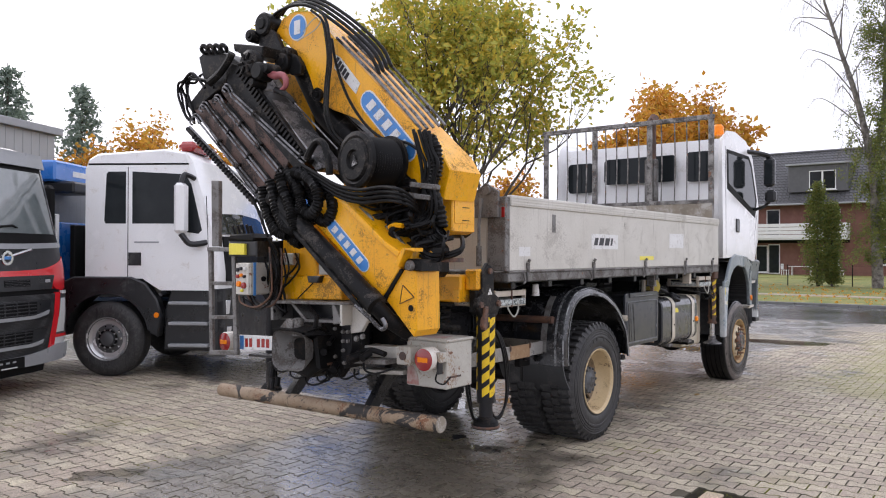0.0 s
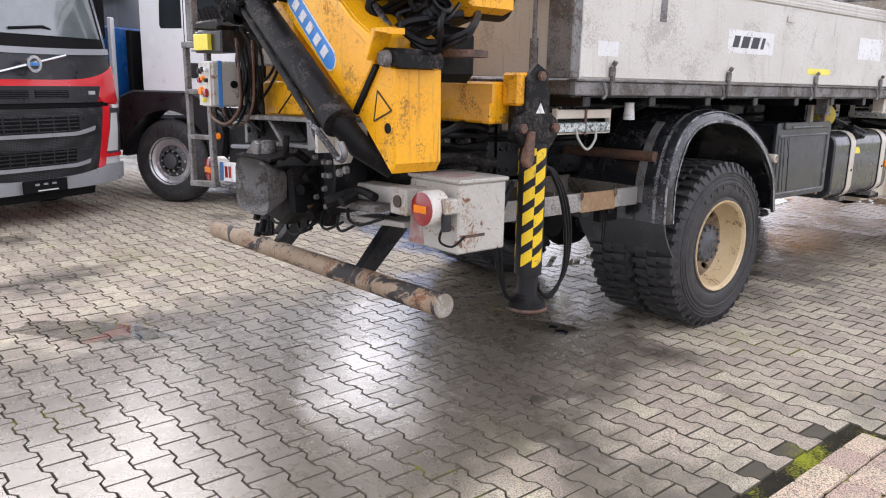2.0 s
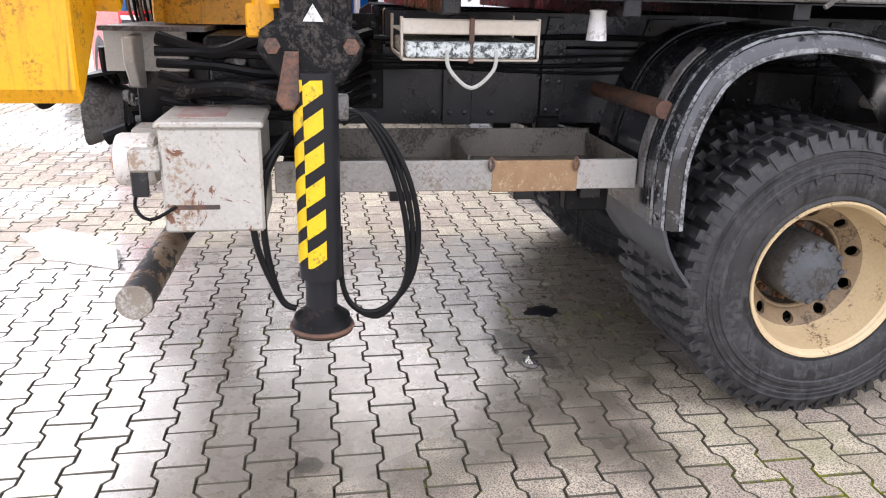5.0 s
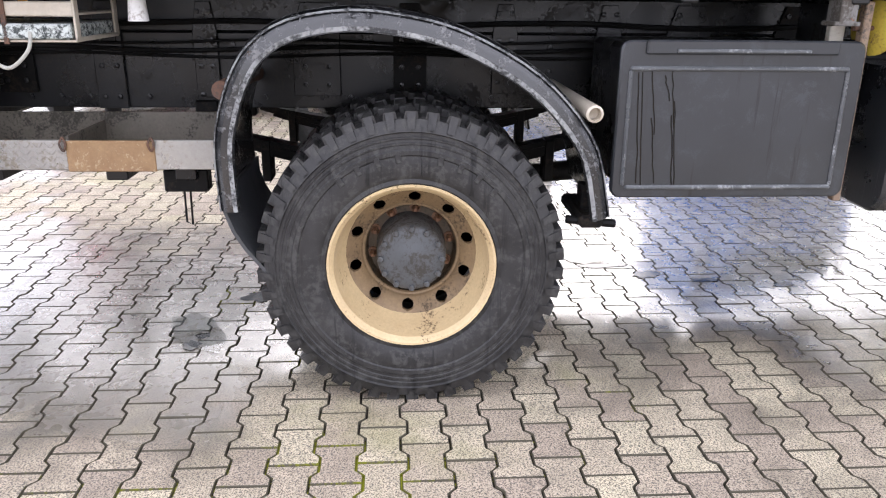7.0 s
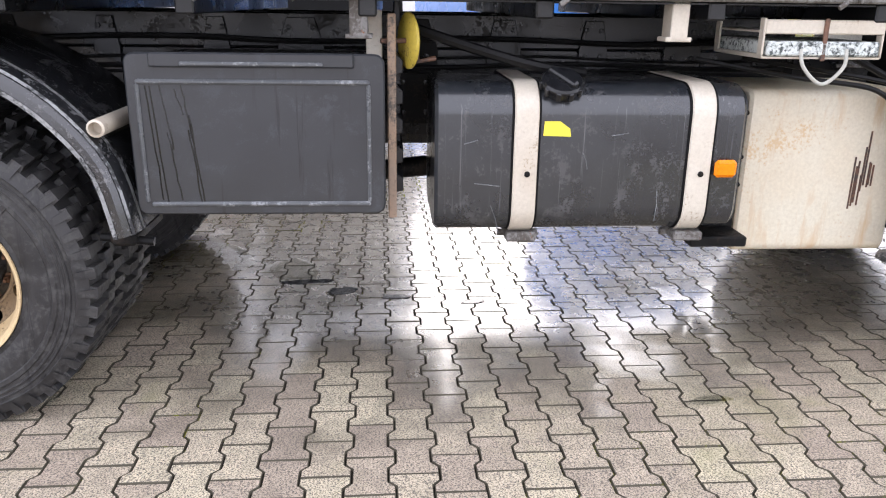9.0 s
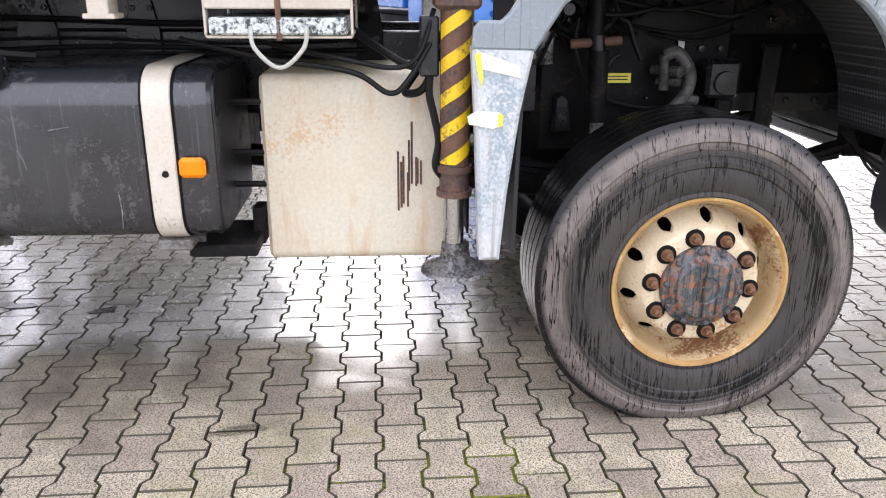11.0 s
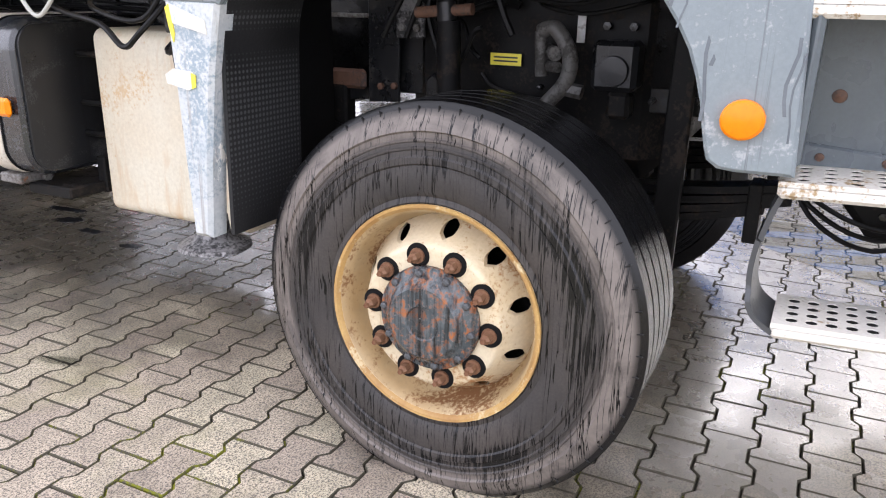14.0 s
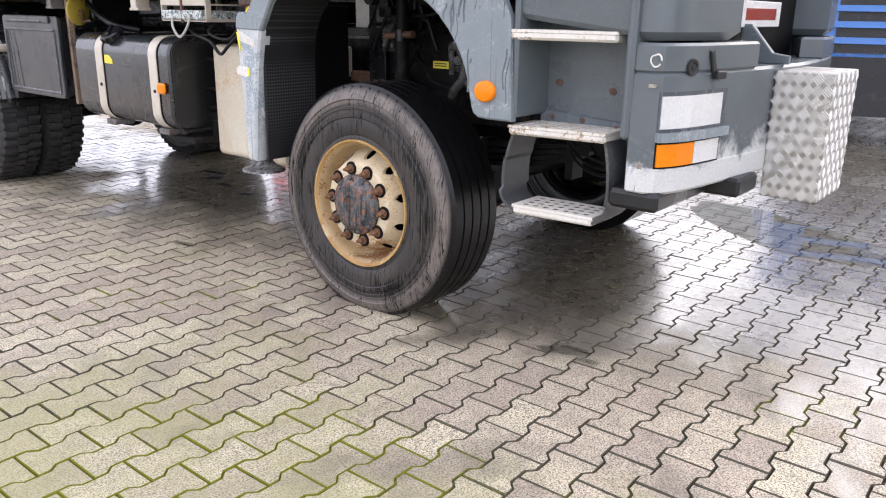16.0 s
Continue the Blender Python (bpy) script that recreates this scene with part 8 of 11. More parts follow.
# head of the stack, with its claws and swivel
tip = beam("stack_head", [(-1.207, 2.993), (-1.086, 3.067), (-1.002, 3.124), (-1.084, 3.356), (-0.949, 3.406), (-0.677, 3.314), (-0.487, 3.193), (-0.603, 3.167), (-0.784, 3.057), (-1.032, 2.961), (-1.135, 2.905)], -2.72, -2.42, M["crane_black"], "black crane tip with fittings")
beam("tip_plate", [(-0.651, 3.406), (-0.276, 3.325), (-0.282, 3.248), (-0.439, 3.259), (-0.634, 3.342)], -2.70, -2.46, M["crane_black"], parent=tip)
for k in range(4):
    c = Vector((-0.985, -2.73, 3.369)) + Vector((0.085 * k, 0, -0.012 * k))
    part("claw", Geo().tube(curve([c, c + Vector((-0.01, -0.02, 0.035)), c + Vector((0.025, -0.03, 0.055)), c + Vector((0.06, -0.02, 0.03)), c + Vector((0.045, 0, 0.0))]), 0.018, 8), M["crane_black"], tip, "black claw")
wheel_c = Vector((-0.339, -2.76, 3.18))
part("swivel", Geo().lathe([(-0.05, 0.075), (-0.03, 0.105), (0.03, 0.105), (0.05, 0.09)], wheel_c, "y", 24), M["crane_black"], tip, "black rope sheave")
for k in range(6):
    c_, s_ = math.cos(k * math.pi / 3), math.sin(k * math.pi / 3)
    part("spoke", Geo().tube([wheel_c + Vector((0.03 * c_, -0.055, 0.03 * s_)), wheel_c + Vector((0.085 * c_, -0.055, 0.085 * s_))], 0.012, 6), M["dark"], tip)
for c, r in (((-0.198, -2.76, 3.098), 0.07), ((-0.254, -2.76, 3.018), 0.035), ((-0.122, -2.74, 3.112), 0.04)):
    part("swivel", Geo().lathe([(-0.07, r * 0.8), (-0.05, r), (0.06, r)], c, "y", 18), M["crane_black"], tip)
part("tip_lever", Geo().tube(curve([(-0.843, -2.78, 3.099), (-0.706, -2.78, 3.159), (-0.597, -2.78, 3.242), (-0.551, -2.78, 3.294)]), 0.030, 10), M["crane_black"], tip)
part("crane_hook", Geo().tube(curve([(-0.157, -2.74, 3.094), (-0.078, -2.74, 3.058), (-0.001, -2.74, 3.051), (0.041, -2.74, 3.012), (0.035, -2.74, 2.962), (-0.013, -2.74, 2.936)]), 0.034, 12, 0.016), surf("faded_red_hook", (0.36, 0.10, 0.11), rough=0.5), truck, "faded red hook")
part("shackle", Geo().tube(curve([(-0.069, -2.74, 2.948), (0.015, -2.74, 2.913), (0.077, -2.74, 2.881), (0.139, -2.74, 2.827)]), 0.028, 10, 0.014), M["crane_black"], truck)
part("winch_rope", Geo().tube([(0.132, -2.74, 2.833), (0.591, -2.74, 2.449)], 0.006, 6), M["pipe"], truck, "steel winch rope")
random.seed(31)
for k in range(6):
    pts = [(-0.876, -2.78, 3.093), (-1.073, -2.78, 3.199), (-1.186, -2.78, 3.19), (-1.264, -2.78, 3.127), (-1.252, -2.78, 3.015), (-1.188, -2.78, 2.901), (-1.124, -2.78, 2.826)]
    part("tip_hose", Geo().tube(curve([(x + random.uniform(-0.03, 0.03), y + 0.02 * k, z + random.uniform(-0.035, 0.035)) for x, y, z in pts]), 0.011, 8), M["hose"], tip, "looped black hose")


def sleeve(pts, r, seed):
    """A cloth sleeve gathered over a hose: a line of uneven rings."""
    rnd = random.Random(seed)
    line, g, n = curve(pts, 10), Geo(), 10
    side, v, f = Vector((0.3, 1, 0.2)), [], []
    for i, p in enumerate(line):
        d = (line[min(i + 1, len(line) - 1)] - line[max(i - 1, 0)]).normalized()
        side = (side - d * side.dot(d)).normalized()
        up, rr = d.cross(side), r * (0.86 + 0.3 * (i % 2) * rnd.uniform(0.4, 1.0))
        v += [p + (side * math.cos(k * math.tau / n) + up * math.sin(k * math.tau / n)) * rr * rnd.uniform(0.9, 1.08) for k in range(n)]
    for i in range(len(line) - 1):
        f += [(i * n + k, i * n + (k + 1) % n, i * n + n + (k + 1) % n, i * n + n + k) for k in range(n)]
    return g.add(v, f)


for k, pts in enumerate(([(-0.085, -2.84, 2.214), (-0.069, -2.84, 2.098), (-0.018, -2.84, 1.98), (0.093, -2.84, 1.872), (0.187, -2.84, 1.847)], [(0.014, -2.86, 2.252), (0.058, -2.86, 2.113), (0.107, -2.86, 1.997), (0.189, -2.86, 1.904), (0.294, -2.86, 1.879)], [(0.115, -2.86, 2.291), (0.164, -2.86, 2.175), (0.225, -2.86, 2.06), (0.266, -2.86, 1.96), (0.294, -2.86, 1.879)], [(0.136, -2.82, 2.316), (0.244, -2.82, 2.214), (0.298, -2.82, 2.104), (0.273, -2.82, 2.016), (0.169, -2.82, 1.997)], [(0.245, -2.84, 2.302), (0.381, -2.84, 2.257), (0.488, -2.84, 2.162), (0.502, -2.84, 2.066), (0.435, -2.84, 1.995), (0.353, -2.84, 2.029), (0.319, -2.84, 2.101)])):
    part("sleeved_hose", sleeve(pts, 0.040, k), M["hose"], truck, "thick black hose in a gathered cloth sleeve")
    part("sleeved_hose", sleeve([Vector(p) + Vector((0.05, 0.09, -0.05)) for p in pts], 0.044, k + 20), M["hose"], truck, "thick black hose in a gathered cloth sleeve")
# winch
W = Matrix.Translation((0.795, -2.80, 2.355)) @ Vector((0.14, 0.99, 0.0)).normalized().to_track_quat("X", "Z").to_matrix().to_4x4()
winch = part("winch", Geo().lathe([(0.02, 0.06), (0.0, 0.07), (0.0, 0.135), (0.018, 0.15), (0.012, 0.165), (0.02, 0.195), (0.045, 0.20), (0.05, 0.16)], (0, 0, 0), n=44, m=W), M["crane_black"], truck, "black rope winch with wound rope")
prof = [(0.05, 0.0)]
for k in range(12):
    prof += [(0.05 + 0.022 * k, 0.160), (0.061 + 0.022 * k, 0.172), (0.072 + 0.022 * k, 0.160)]
part("rope_drum", Geo().lathe(prof + [(0.32, 0.0)], (0, 0, 0), n=44, m=W), M["hose"], winch, "wound black rope")
part("drum_flange", Geo().lathe([(0.31, 0.15), (0.312, 0.195), (0.335, 0.195), (0.34, 0.1)], (0, 0, 0), n=44, m=W), M["crane_black"], winch, "black drum flange")
part("data_plate", Geo().prism([(-0.035, -0.03), (0.025, -0.045), (0.0, 0.035)], "x", -0.008, 0.001, 0.0, W @ pose(0.018, 0, 0)), M["slide"], winch, "small bare metal plate")
part("winch_motor", Geo().tube([W @ Vector((0.34, 0, 0)), W @ Vector((0.52, 0, 0))], 0.08, 18), M["dark"], winch)
part("winch_arm", Geo().tube(curve([(0.314, -2.78, 2.397), (0.408, -2.78, 2.505), (0.489, -2.78, 2.493), (0.54, -2.78, 2.379), (0.554, -2.78, 2.268)]), 0.026, 8), M["crane_black"], winch, "black rope guide arm")
# hoses between the booms
random.seed(8)
for k in range(4):
    o = Matrix.Translation((0.0, 0.015 * k, -0.028 * k))
    part("boom_hose", Geo().tube(curve([(0.331, -2.84, 2.349), (0.505, -2.84, 2.265), (0.687, -2.84, 2.184), (0.889, -2.84, 2.143), (1.107, -2.84, 2.15), (1.264, -2.84, 2.121), (1.174, -2.6, 2.078)]), 0.013, 8, m=o), M["hose"], truck, "black hose under the winch")
for k in range(6):
    pts = [(1.089, -2.5, 2.552), (1.134, -2.5, 2.428), (1.173, -2.5, 2.297), (1.153, -2.5, 2.172), (1.171, -2.5, 2.044), (1.123, -2.5, 1.944), (1.042, -2.6, 1.894)]
    part("boom_hose", Geo().tube(curve([(x + 0.030 * k + random.uniform(-0.015, 0.015), y - 0.008 * k, z + random.uniform(-0.02, 0.02)) for x, y, z in pts]), 0.013, 8), M["hose"], truck, "bundle of black hoses down the boom end")
part("sleeved_hose", sleeve([(1.219, -2.5, 2.505), (1.277, -2.5, 2.415), (1.284, -2.5, 2.289), (1.254, -2.5, 2.174), (1.302, -2.5, 2.038), (1.335, -2.5, 1.891)], 0.042, 9), M["hose"], truck, "thick black hose in a gathered cloth sleeve")
part("sleeved_hose", sleeve([(1.35, -2.52, 1.869), (1.273, -2.52, 1.809), (1.141, -2.52, 1.748), (0.977, -2.52, 1.771)], 0.045, 10), M["hose"], truck, "thick black hose in a gathered cloth sleeve")
spots = [(0.71, -2.55, 2.127), (0.856, -2.55, 2.098), (0.943, -2.55, 2.007), (1.053, -2.55, 2.045), (1.136, -2.55, 1.957), (1.241, -2.55, 1.995), (0.888, -2.55, 1.901), (1.055, -2.55, 1.875), (1.269, -2.55, 1.87), (1.372, -2.55, 1.826), (0.739, -2.55, 2.192), (0.997, -2.55, 2.176)]
for x, y, z in spots * 2:
    r1, r2 = random.uniform(-0.16, 0.16), random.uniform(0.06, 0.2)
    pts = [(x, y + 0.12, z), (x + r1, y - random.uniform(0, 0.12), z - r2 * 0.4), (x + r1 * 0.6, y, z - r2), (x - r1, y + 0.02, z - r2 * 0.7), (x - r1 * 0.4, y + 0.15, z)]
    part("boom_hose", Geo().tube(curve(pts), random.choice((0.010, 0.012, 0.017)), 6), M["hose"], truck, "black hose")
part("pale_hose", Geo().tube(curve([(1.165, -2.5, 2.519), (1.209, -2.5, 2.455), (1.22, -2.5, 2.357), (1.19, -2.5, 2.254)]), 0.012, 8), M["pipe"], truck, "pale grey hose")
part("valve_block", Geo().box(0.62, 1.06, -2.46, -2.20, 1.78, 2.24, 0.03), M["dark"], truck, "oily dark valve block")
part("valve_block", Geo().box(0.66, 1.12, -2.40, -2.10, 1.55, 1.80, 0.04), M["dark"], truck, "oily dark valve block")
part("rusty_flange", Geo().lathe([(0, 0.10), (0.03, 0.10)], (1.244, -2.3, 1.66), "z", 20), M["rust"], truck)
for k, c in enumerate([(1.195, -2.52, 2.176), (1.153, -2.52, 2.106)]):
    part("hose_clamp", Geo().box(-0.10, 0.12, -0.04, 0.03, -0.018, 0.018, 0.006, pose(*c, 0, 8, 0)), M["steel"], truck, "steel hose clamp")
part("yellow_tab", Geo().tube(curve([(0.97, -2.62, 1.895), (1.02, -2.62, 1.911), (1.091, -2.62, 1.904)]), 0.018, 6), M["yellow"], truck)

# dark frame under the crane, with its pipes
cf = part("crane_frame", Geo().box(-0.60, 0.78, -2.20, -1.78, 0.92, 1.345, 0.012), M["dark"], truck, "oily black frame under the crane")
part("frame_plate", Geo().box(0.78, 0.80, -2.18, -1.80, 1.0, 1.32, 0.004), M["chassis"], cf)
random.seed(44)
for k in range(7):
    z = 1.08 + 0.04 * k
    pts = [(0.84 + 0.03 * (k % 3), -2.34, z + 0.02), (0.88, -2.15, z + random.uniform(-0.03, 0.03)), (0.90 + 0.03 * (k % 2), -1.98, z + random.uniform(-0.04, 0.04)), (0.86, -1.80, z), (0.6, -1.62, z + 0.03)]
    part("base_hose", Geo().tube(curve(pts), random.choice((0.012, 0.016, 0.024)), 8), M["hose"], cf, "black hydraulic hose")
part("base_pipe", Geo().tube(curve([(0.92, -2.28, 1.17), (0.95, -2.1, 1.19), (0.97, -1.95, 1.165), (0.98, -1.84, 1.15)]), 0.028, 10), M["crane_black"], cf, "thick black pipe")
part("pale_fitting", Geo().box(0.80, 0.86, -2.13, -2.07, 1.24, 1.31, 0.008), M["rack"], cf, "pale grey fitting")
for k in range(5):
    part("coupling", Geo().tube([(0.80, -2.14 + 0.07 * k, 1.27 - 0.02 * (k % 2)), (0.87, -2.14 + 0.07 * k, 1.27)], 0.02, 8), M["steel"] if k % 2 else M["dark"], cf, "hose coupling")

# rear outrigger on the right
LX, LY = 1.205, -1.815
leg = part("rear_outrigger", Geo().tube([(LX, LY, 0.585), (LX, LY, 1.24)], 0.069, 28), M["hazard_black"], truck, "black outrigger leg with yellow stripes")
part("leg_ring", Geo().tube([(LX, LY, 0.585), (LX, LY, 0.615)], 0.059, 28), M["hazard_black"], leg)


def stripe(a0, a1, z):
    """One slanting piece of film on the leg."""
    v, n = [], 5
    for i in range(n + 1):
        a = radians(a0 + (a1 - a0) * i / n)
        for zz in (z + 0.042 * i / n, z + 0.062 + 0.042 * i / n):
            for r in (0.0695, 0.0705):
                v.append((LX + r * math.cos(a), LY + r * math.sin(a), min(max(zz, 0.63), 1.22)))
    f = []
    for i in range(n):
        p, q = 4 * i, 4 * i + 4
        f += [(p + 1, q + 1, q + 3, p + 3), (p, p + 2, q + 2, q), (p, q, q + 1, p + 1), (p + 2, p + 3, q + 3, q + 2)]
    f += [(0, 1, 3, 2), (4 * n, 4 * n + 2, 4 * n + 3, 4 * n + 1)]
    return Geo().add(v, f)


for k in range(6):
    z = 0.62 + 0.104 * k
    for a0, a1, dz in ((-80, -33, 0.008), (-32, 18, 0.0), (-160, -118, 0.02)):
        part("hazard_stripe", stripe(a0, a1, z + dz), M["hazard_yellow"], leg, "yellow slanting stripe")
part("leg_neck", Geo().tube([(1.205, -1.815, 0.45), (1.205, -1.815, 0.62)], 0.052, 18), M["hazard_black"], leg)
part("foot", Geo().lathe([(0, 0.102), (0.012, 0.105), (0.022, 0.098), (0.05, 0.092), (0.075, 0.06), (0.09, 0.05)], (1.205, -1.815, 0.395), "z", 30), M["dark"], leg, "round rusty-edged steel foot")
part("foot_rim", Geo().lathe([(0.006, 0.1045), (0.014, 0.108), (0.022, 0.1045)], (1.205, -1.815, 0.395), "z", 30), M["rust"], leg)
hp = part("hinge_plate", Geo().prism([(-1.90, 1.20), (-1.74, 1.20), (-1.68, 1.27), (-1.665, 1.32), (-1.69, 1.36), (-1.76, 1.40), (-1.76, 1.58), (-1.84, 1.62), (-1.91, 1.55), (-1.91, 1.40), (-1.97, 1.36), (-1.98, 1.30), (-1.95, 1.26)], "x", 1.20, 1.24, 0.008), M["crane_black"], leg, "black hinge plate with bolts")
for y, z in ((-1.935, 1.315), (-1.705, 1.315), (-1.82, 1.56)):
    part("bolt", Geo().lathe([(1.24, 0.026), (1.256, 0.024), (1.258, 0)], (0, y, z), n=6), M["rust"], hp)
part("warning_sign", Geo().prism([(-1.845, 1.385), (-1.785, 1.385), (-1.815, 1.435)], "x", 1.2395, 1.2415), M["sticker_white"], hp, "small white triangle sticker")
part("hinge_arm", Geo().prism([(-1.90, 1.30), (-1.86, 1.30), (-1.86, 1.16), (-1.88, 1.13), (-1.91, 1.13), (-1.93, 1.16)], "x", 1.225, 1.262, 0.006), M["rust"], leg)
part("hinge_block", Geo().box(1.12, 1.21, -1.93, -1.70, 1.24, 1.52, 0.02), M["crane_black"], leg)
part("valve", Geo().box(1.17, 1.20, -1.755, -1.715, 1.09, 1.17, 0.006), M["steel"], leg, "grey hose fitting")
for k in range(3):
    o = 0.02 * k
    pts = [(1.18, -1.735, 1.12 - o), (1.19, -1.67 + o * 0.5, 1.10), (1.20, -1.585 + o, 0.95), (1.20, -1.535 + o, 0.75), (1.20, -1.535 + o * 0.4, 0.56), (1.20, -1.615, 0.435 + o * 0.5), (1.20, -1.70, 0.46), (1.20, -1.745, 0.55), (1.2, -1.75, 0.75)]
    part("hose", Geo().tube(curve(pts), 0.0095, 8), M["hose"], leg, "looped hydraulic hose")
for k in range(2):
    o = 0.03 * k
    pts = [(1.16, -1.90, 1.05), (1.17, -1.98 - o, 0.9), (1.18, -1.99 - o, 0.7), (1.18, -1.95, 0.5), (1.18, -1.90, 0.46)]
    part("hose", Geo().tube(curve(pts), 0.011, 8), M["hose"], leg)
leg.matrix_basis = pose(0.015, 0, 0.03)
left_leg = part("rear_outrigger", Geo().tube([(-1.18, -1.85, 0.5), (-1.18, -1.85, 1.5)], 0.05, 16), M["hazard_black"], truck, "black outrigger leg")
part("foot", Geo().lathe([(0, 0.10), (0.02, 0.10), (0.07, 0.06)], (-1.18, -1.85, 0.44), "z", 24), M["dark"], left_leg)

# tool box and tail lamp
tb = part("tool_box", Geo().box(0.84, 1.205, -2.29, -1.985, 0.755, 1.085, 0.008), M["greybox"], truck, "chipped light grey steel tool box")
part("box_lid", Geo().box(0.83, 1.215, -2.30, -1.975, 1.085, 1.105, 0.006), M["greybox"], tb, "dented lid with worn red paint")
part("box_stain", Geo().box(0.90, 1.12, -2.25, -2.10, 1.1035, 1.1065, 0.001), surf("worn_red_smear", (0.35, 0.12, 0.09), (0.45, 0.42, 0.38), rough=0.6, scale=14), tb)
part("red_patch", Geo().prism(P((0.845, 0.765), (0.96, 0.765), (0.945, 0.84), (0.90, 0.90), (0.85, 0.885)), "y", -2.2925, -2.288, 0.0), surf("worn_red_paint", (0.30, 0.06, 0.05), (0.45, 0.40, 0.36), rough=0.55, scale=16, chips=(0.5, 0.48, 0.44), chipped=0.3), tb, "worn red paint on the box")
tb.matrix_basis = pose(0.01, 0, 0.013)
part("rust_edge", Geo().box(1.2035, 1.2065, -2.27, -2.12, 0.83, 0.845, 0.001), M["rust"], tb)


def tail_lamp(x, y, z, right):
    g = Geo().lathe([(0.0, 0.0), (0.0, 0.078), (0.012, 0.083), (0.10, 0.083), (0.115, 0.07)], (x, y, z), "y", 28)
    lamp = part("tail_lamp", g, M["cream_step"], truck, "round red and amber tail lamp in a white case")
    prof = [(-0.014, 0.0), (-0.012, 0.03), (-0.006, 0.064), (0.0, 0.078)]
    part("lens", Geo().lathe(prof, (x, y, z), "y", 28), M["red"], lamp, "red ribbed lens")
    part("amber_band", Geo().box(x - 0.045, x + 0.045, y - 0.014, y - 0.009, z - 0.018, z + 0.018, 0.003), M["orange"], lamp, "amber band")
    if right:
        part("lamp_bracket", Geo().box(x - 0.02, x + 0.11, y + 0.05, y + 0.14, z - 0.02, z + 0.05, 0.008), M["greybox"], lamp)
        part("catch", Geo().box(x + 0.075, x + 0.095, y + 0.05, y + 0.10, z - 0.10, z + 0.03, 0.004), M["plastic"], lamp)
        part("cable", Geo().tube(curve([(x + 0.08, y + 0.07, z - 0.06), (x + 0.07, y + 0.05, z - 0.14), (x + 0.10, y + 0.1, z - 0.17), (x + 0.1, y + 0.18, z - 0.13)]), 0.006, 6), M["hose"], lamp)
    return lamp


tail_lamp(1.12, -2.43, 0.985, True)
tail_lamp(-0.98, -2.52, 0.965, False)
part("lamp_box", Geo().box(0.86, 0.99, -2.42, -2.28, 0.93, 1.06, 0.008), M["greybox"], truck, "chipped grey bracket box")
part("box_ring", Geo().lathe([(-2.427, 0.03), (-2.418, 0.03)], (0.925, 0, 0.995), "y", 16), M["rust"], truck)

# rear frame end, coupling and drop bar
ledge = part("rear_ledge", Geo().prism(P(*[(-0.313, 1.338), (-0.269, 1.35), (0.574, 1.363), (0.574, 1.346), (-0.269, 1.325)]), "y", -2.60, -2.22, 0.002), M["steel"], truck, "open steel ledge over the coupling")
part("ledge_lip", Geo().prism(P(*[(-0.29, 1.345), (-0.26, 1.35), (-0.257, 1.195), (-0.287, 1.193)]), "y", -2.60, -2.3, 0.002), M["steel"], ledge)
part("ledge_lip", Geo().prism(P(*[(0.397, 1.345), (0.423, 1.345), (0.497, 1.214), (0.409, 1.2)]), "y", -2.60, -2.3, 0.002), M["steel"], ledge)
part("ledge_lip", Geo().prism(P(*[(0.476, 1.347), (0.501, 1.348), (0.503, 1.196), (0.478, 1.195)]), "y", -2.60, -2.3, 0.002), M["alu"], ledge, "bright worn edge plate")
part("ledge_web", Geo().prism(P(*[(-0.107, 1.323), (-0.071, 1.325), (0.062, 1.22), (0.035, 1.209)]), "y", -2.55, -2.25, 0.002), M["steel"], ledge)
part("ledge_back", Geo().prism(P(*[(-0.478, 1.312), (0.284, 1.334), (0.286, 1.202), (-0.476, 1.184)]), "y", -2.40, -2.38, 0.002), M["chassis"], ledge)
part("ledge_tray", Geo().prism(P(*[(-0.039, 1.213), (0.451, 1.227), (0.452, 1.209), (-0.038, 1.194)]), "y", -2.58, -2.3, 0.002), M["steel"], ledge)
plate_r = part("rear_crossbeam", Geo().prism(P(*[(-0.475, 1.186), (0.341, 1.206), (0.378, 0.856), (0.315, 0.78), (-0.422, 0.785)]), "y", -2.44, -2.38, 0.006), M["dark"], truck, "dark rear cross plate with bolts")
part("end_cheek", Geo().prism(P(*[(0.391, 1.341), (0.492, 1.335), (0.497, 1.008), (0.423, 0.866), (0.391, 0.909)]), "y", -2.50, -2.30, 0.005), M["chassis"], plate_r)
for x, y, z in [(0.429, -2.51, 1.141), (0.479, -2.51, 1.144), (0.43, -2.51, 1.073), (0.48, -2.51, 1.076), (0.431, -2.51, 1.004), (0.445, -2.51, 0.914), (0.346, -2.51, 1.16), (0.349, -2.51, 0.952)]:
    part("bolt", Geo().lathe([(-0.02, 0.013), (0.0, 0.015)], (x, y, z), "y", 6), M["steel"], plate_r, "steel bolt")
part("side_plate", Geo().prism(P(*[(0.473, 1.334), (0.658, 1.327), (0.659, 1.242), (0.593, 1.149), (0.482, 1.129)]), "y", -2.50, -2.46, 0.005), M["alu"], truck, "pale steel side plate")
for p in [(0.618, -2.5, 1.118), (0.557, -2.5, 1.098)]:
    part("plate_bolt", Geo().lathe([(-0.02, 0.02), (0.0, 0.022)], p, "y", 6), M["steel"], truck, "steel bolt")
jaw0 = Vector((0.117, -2.74, 1.001))
v, f, n = [], [], 20
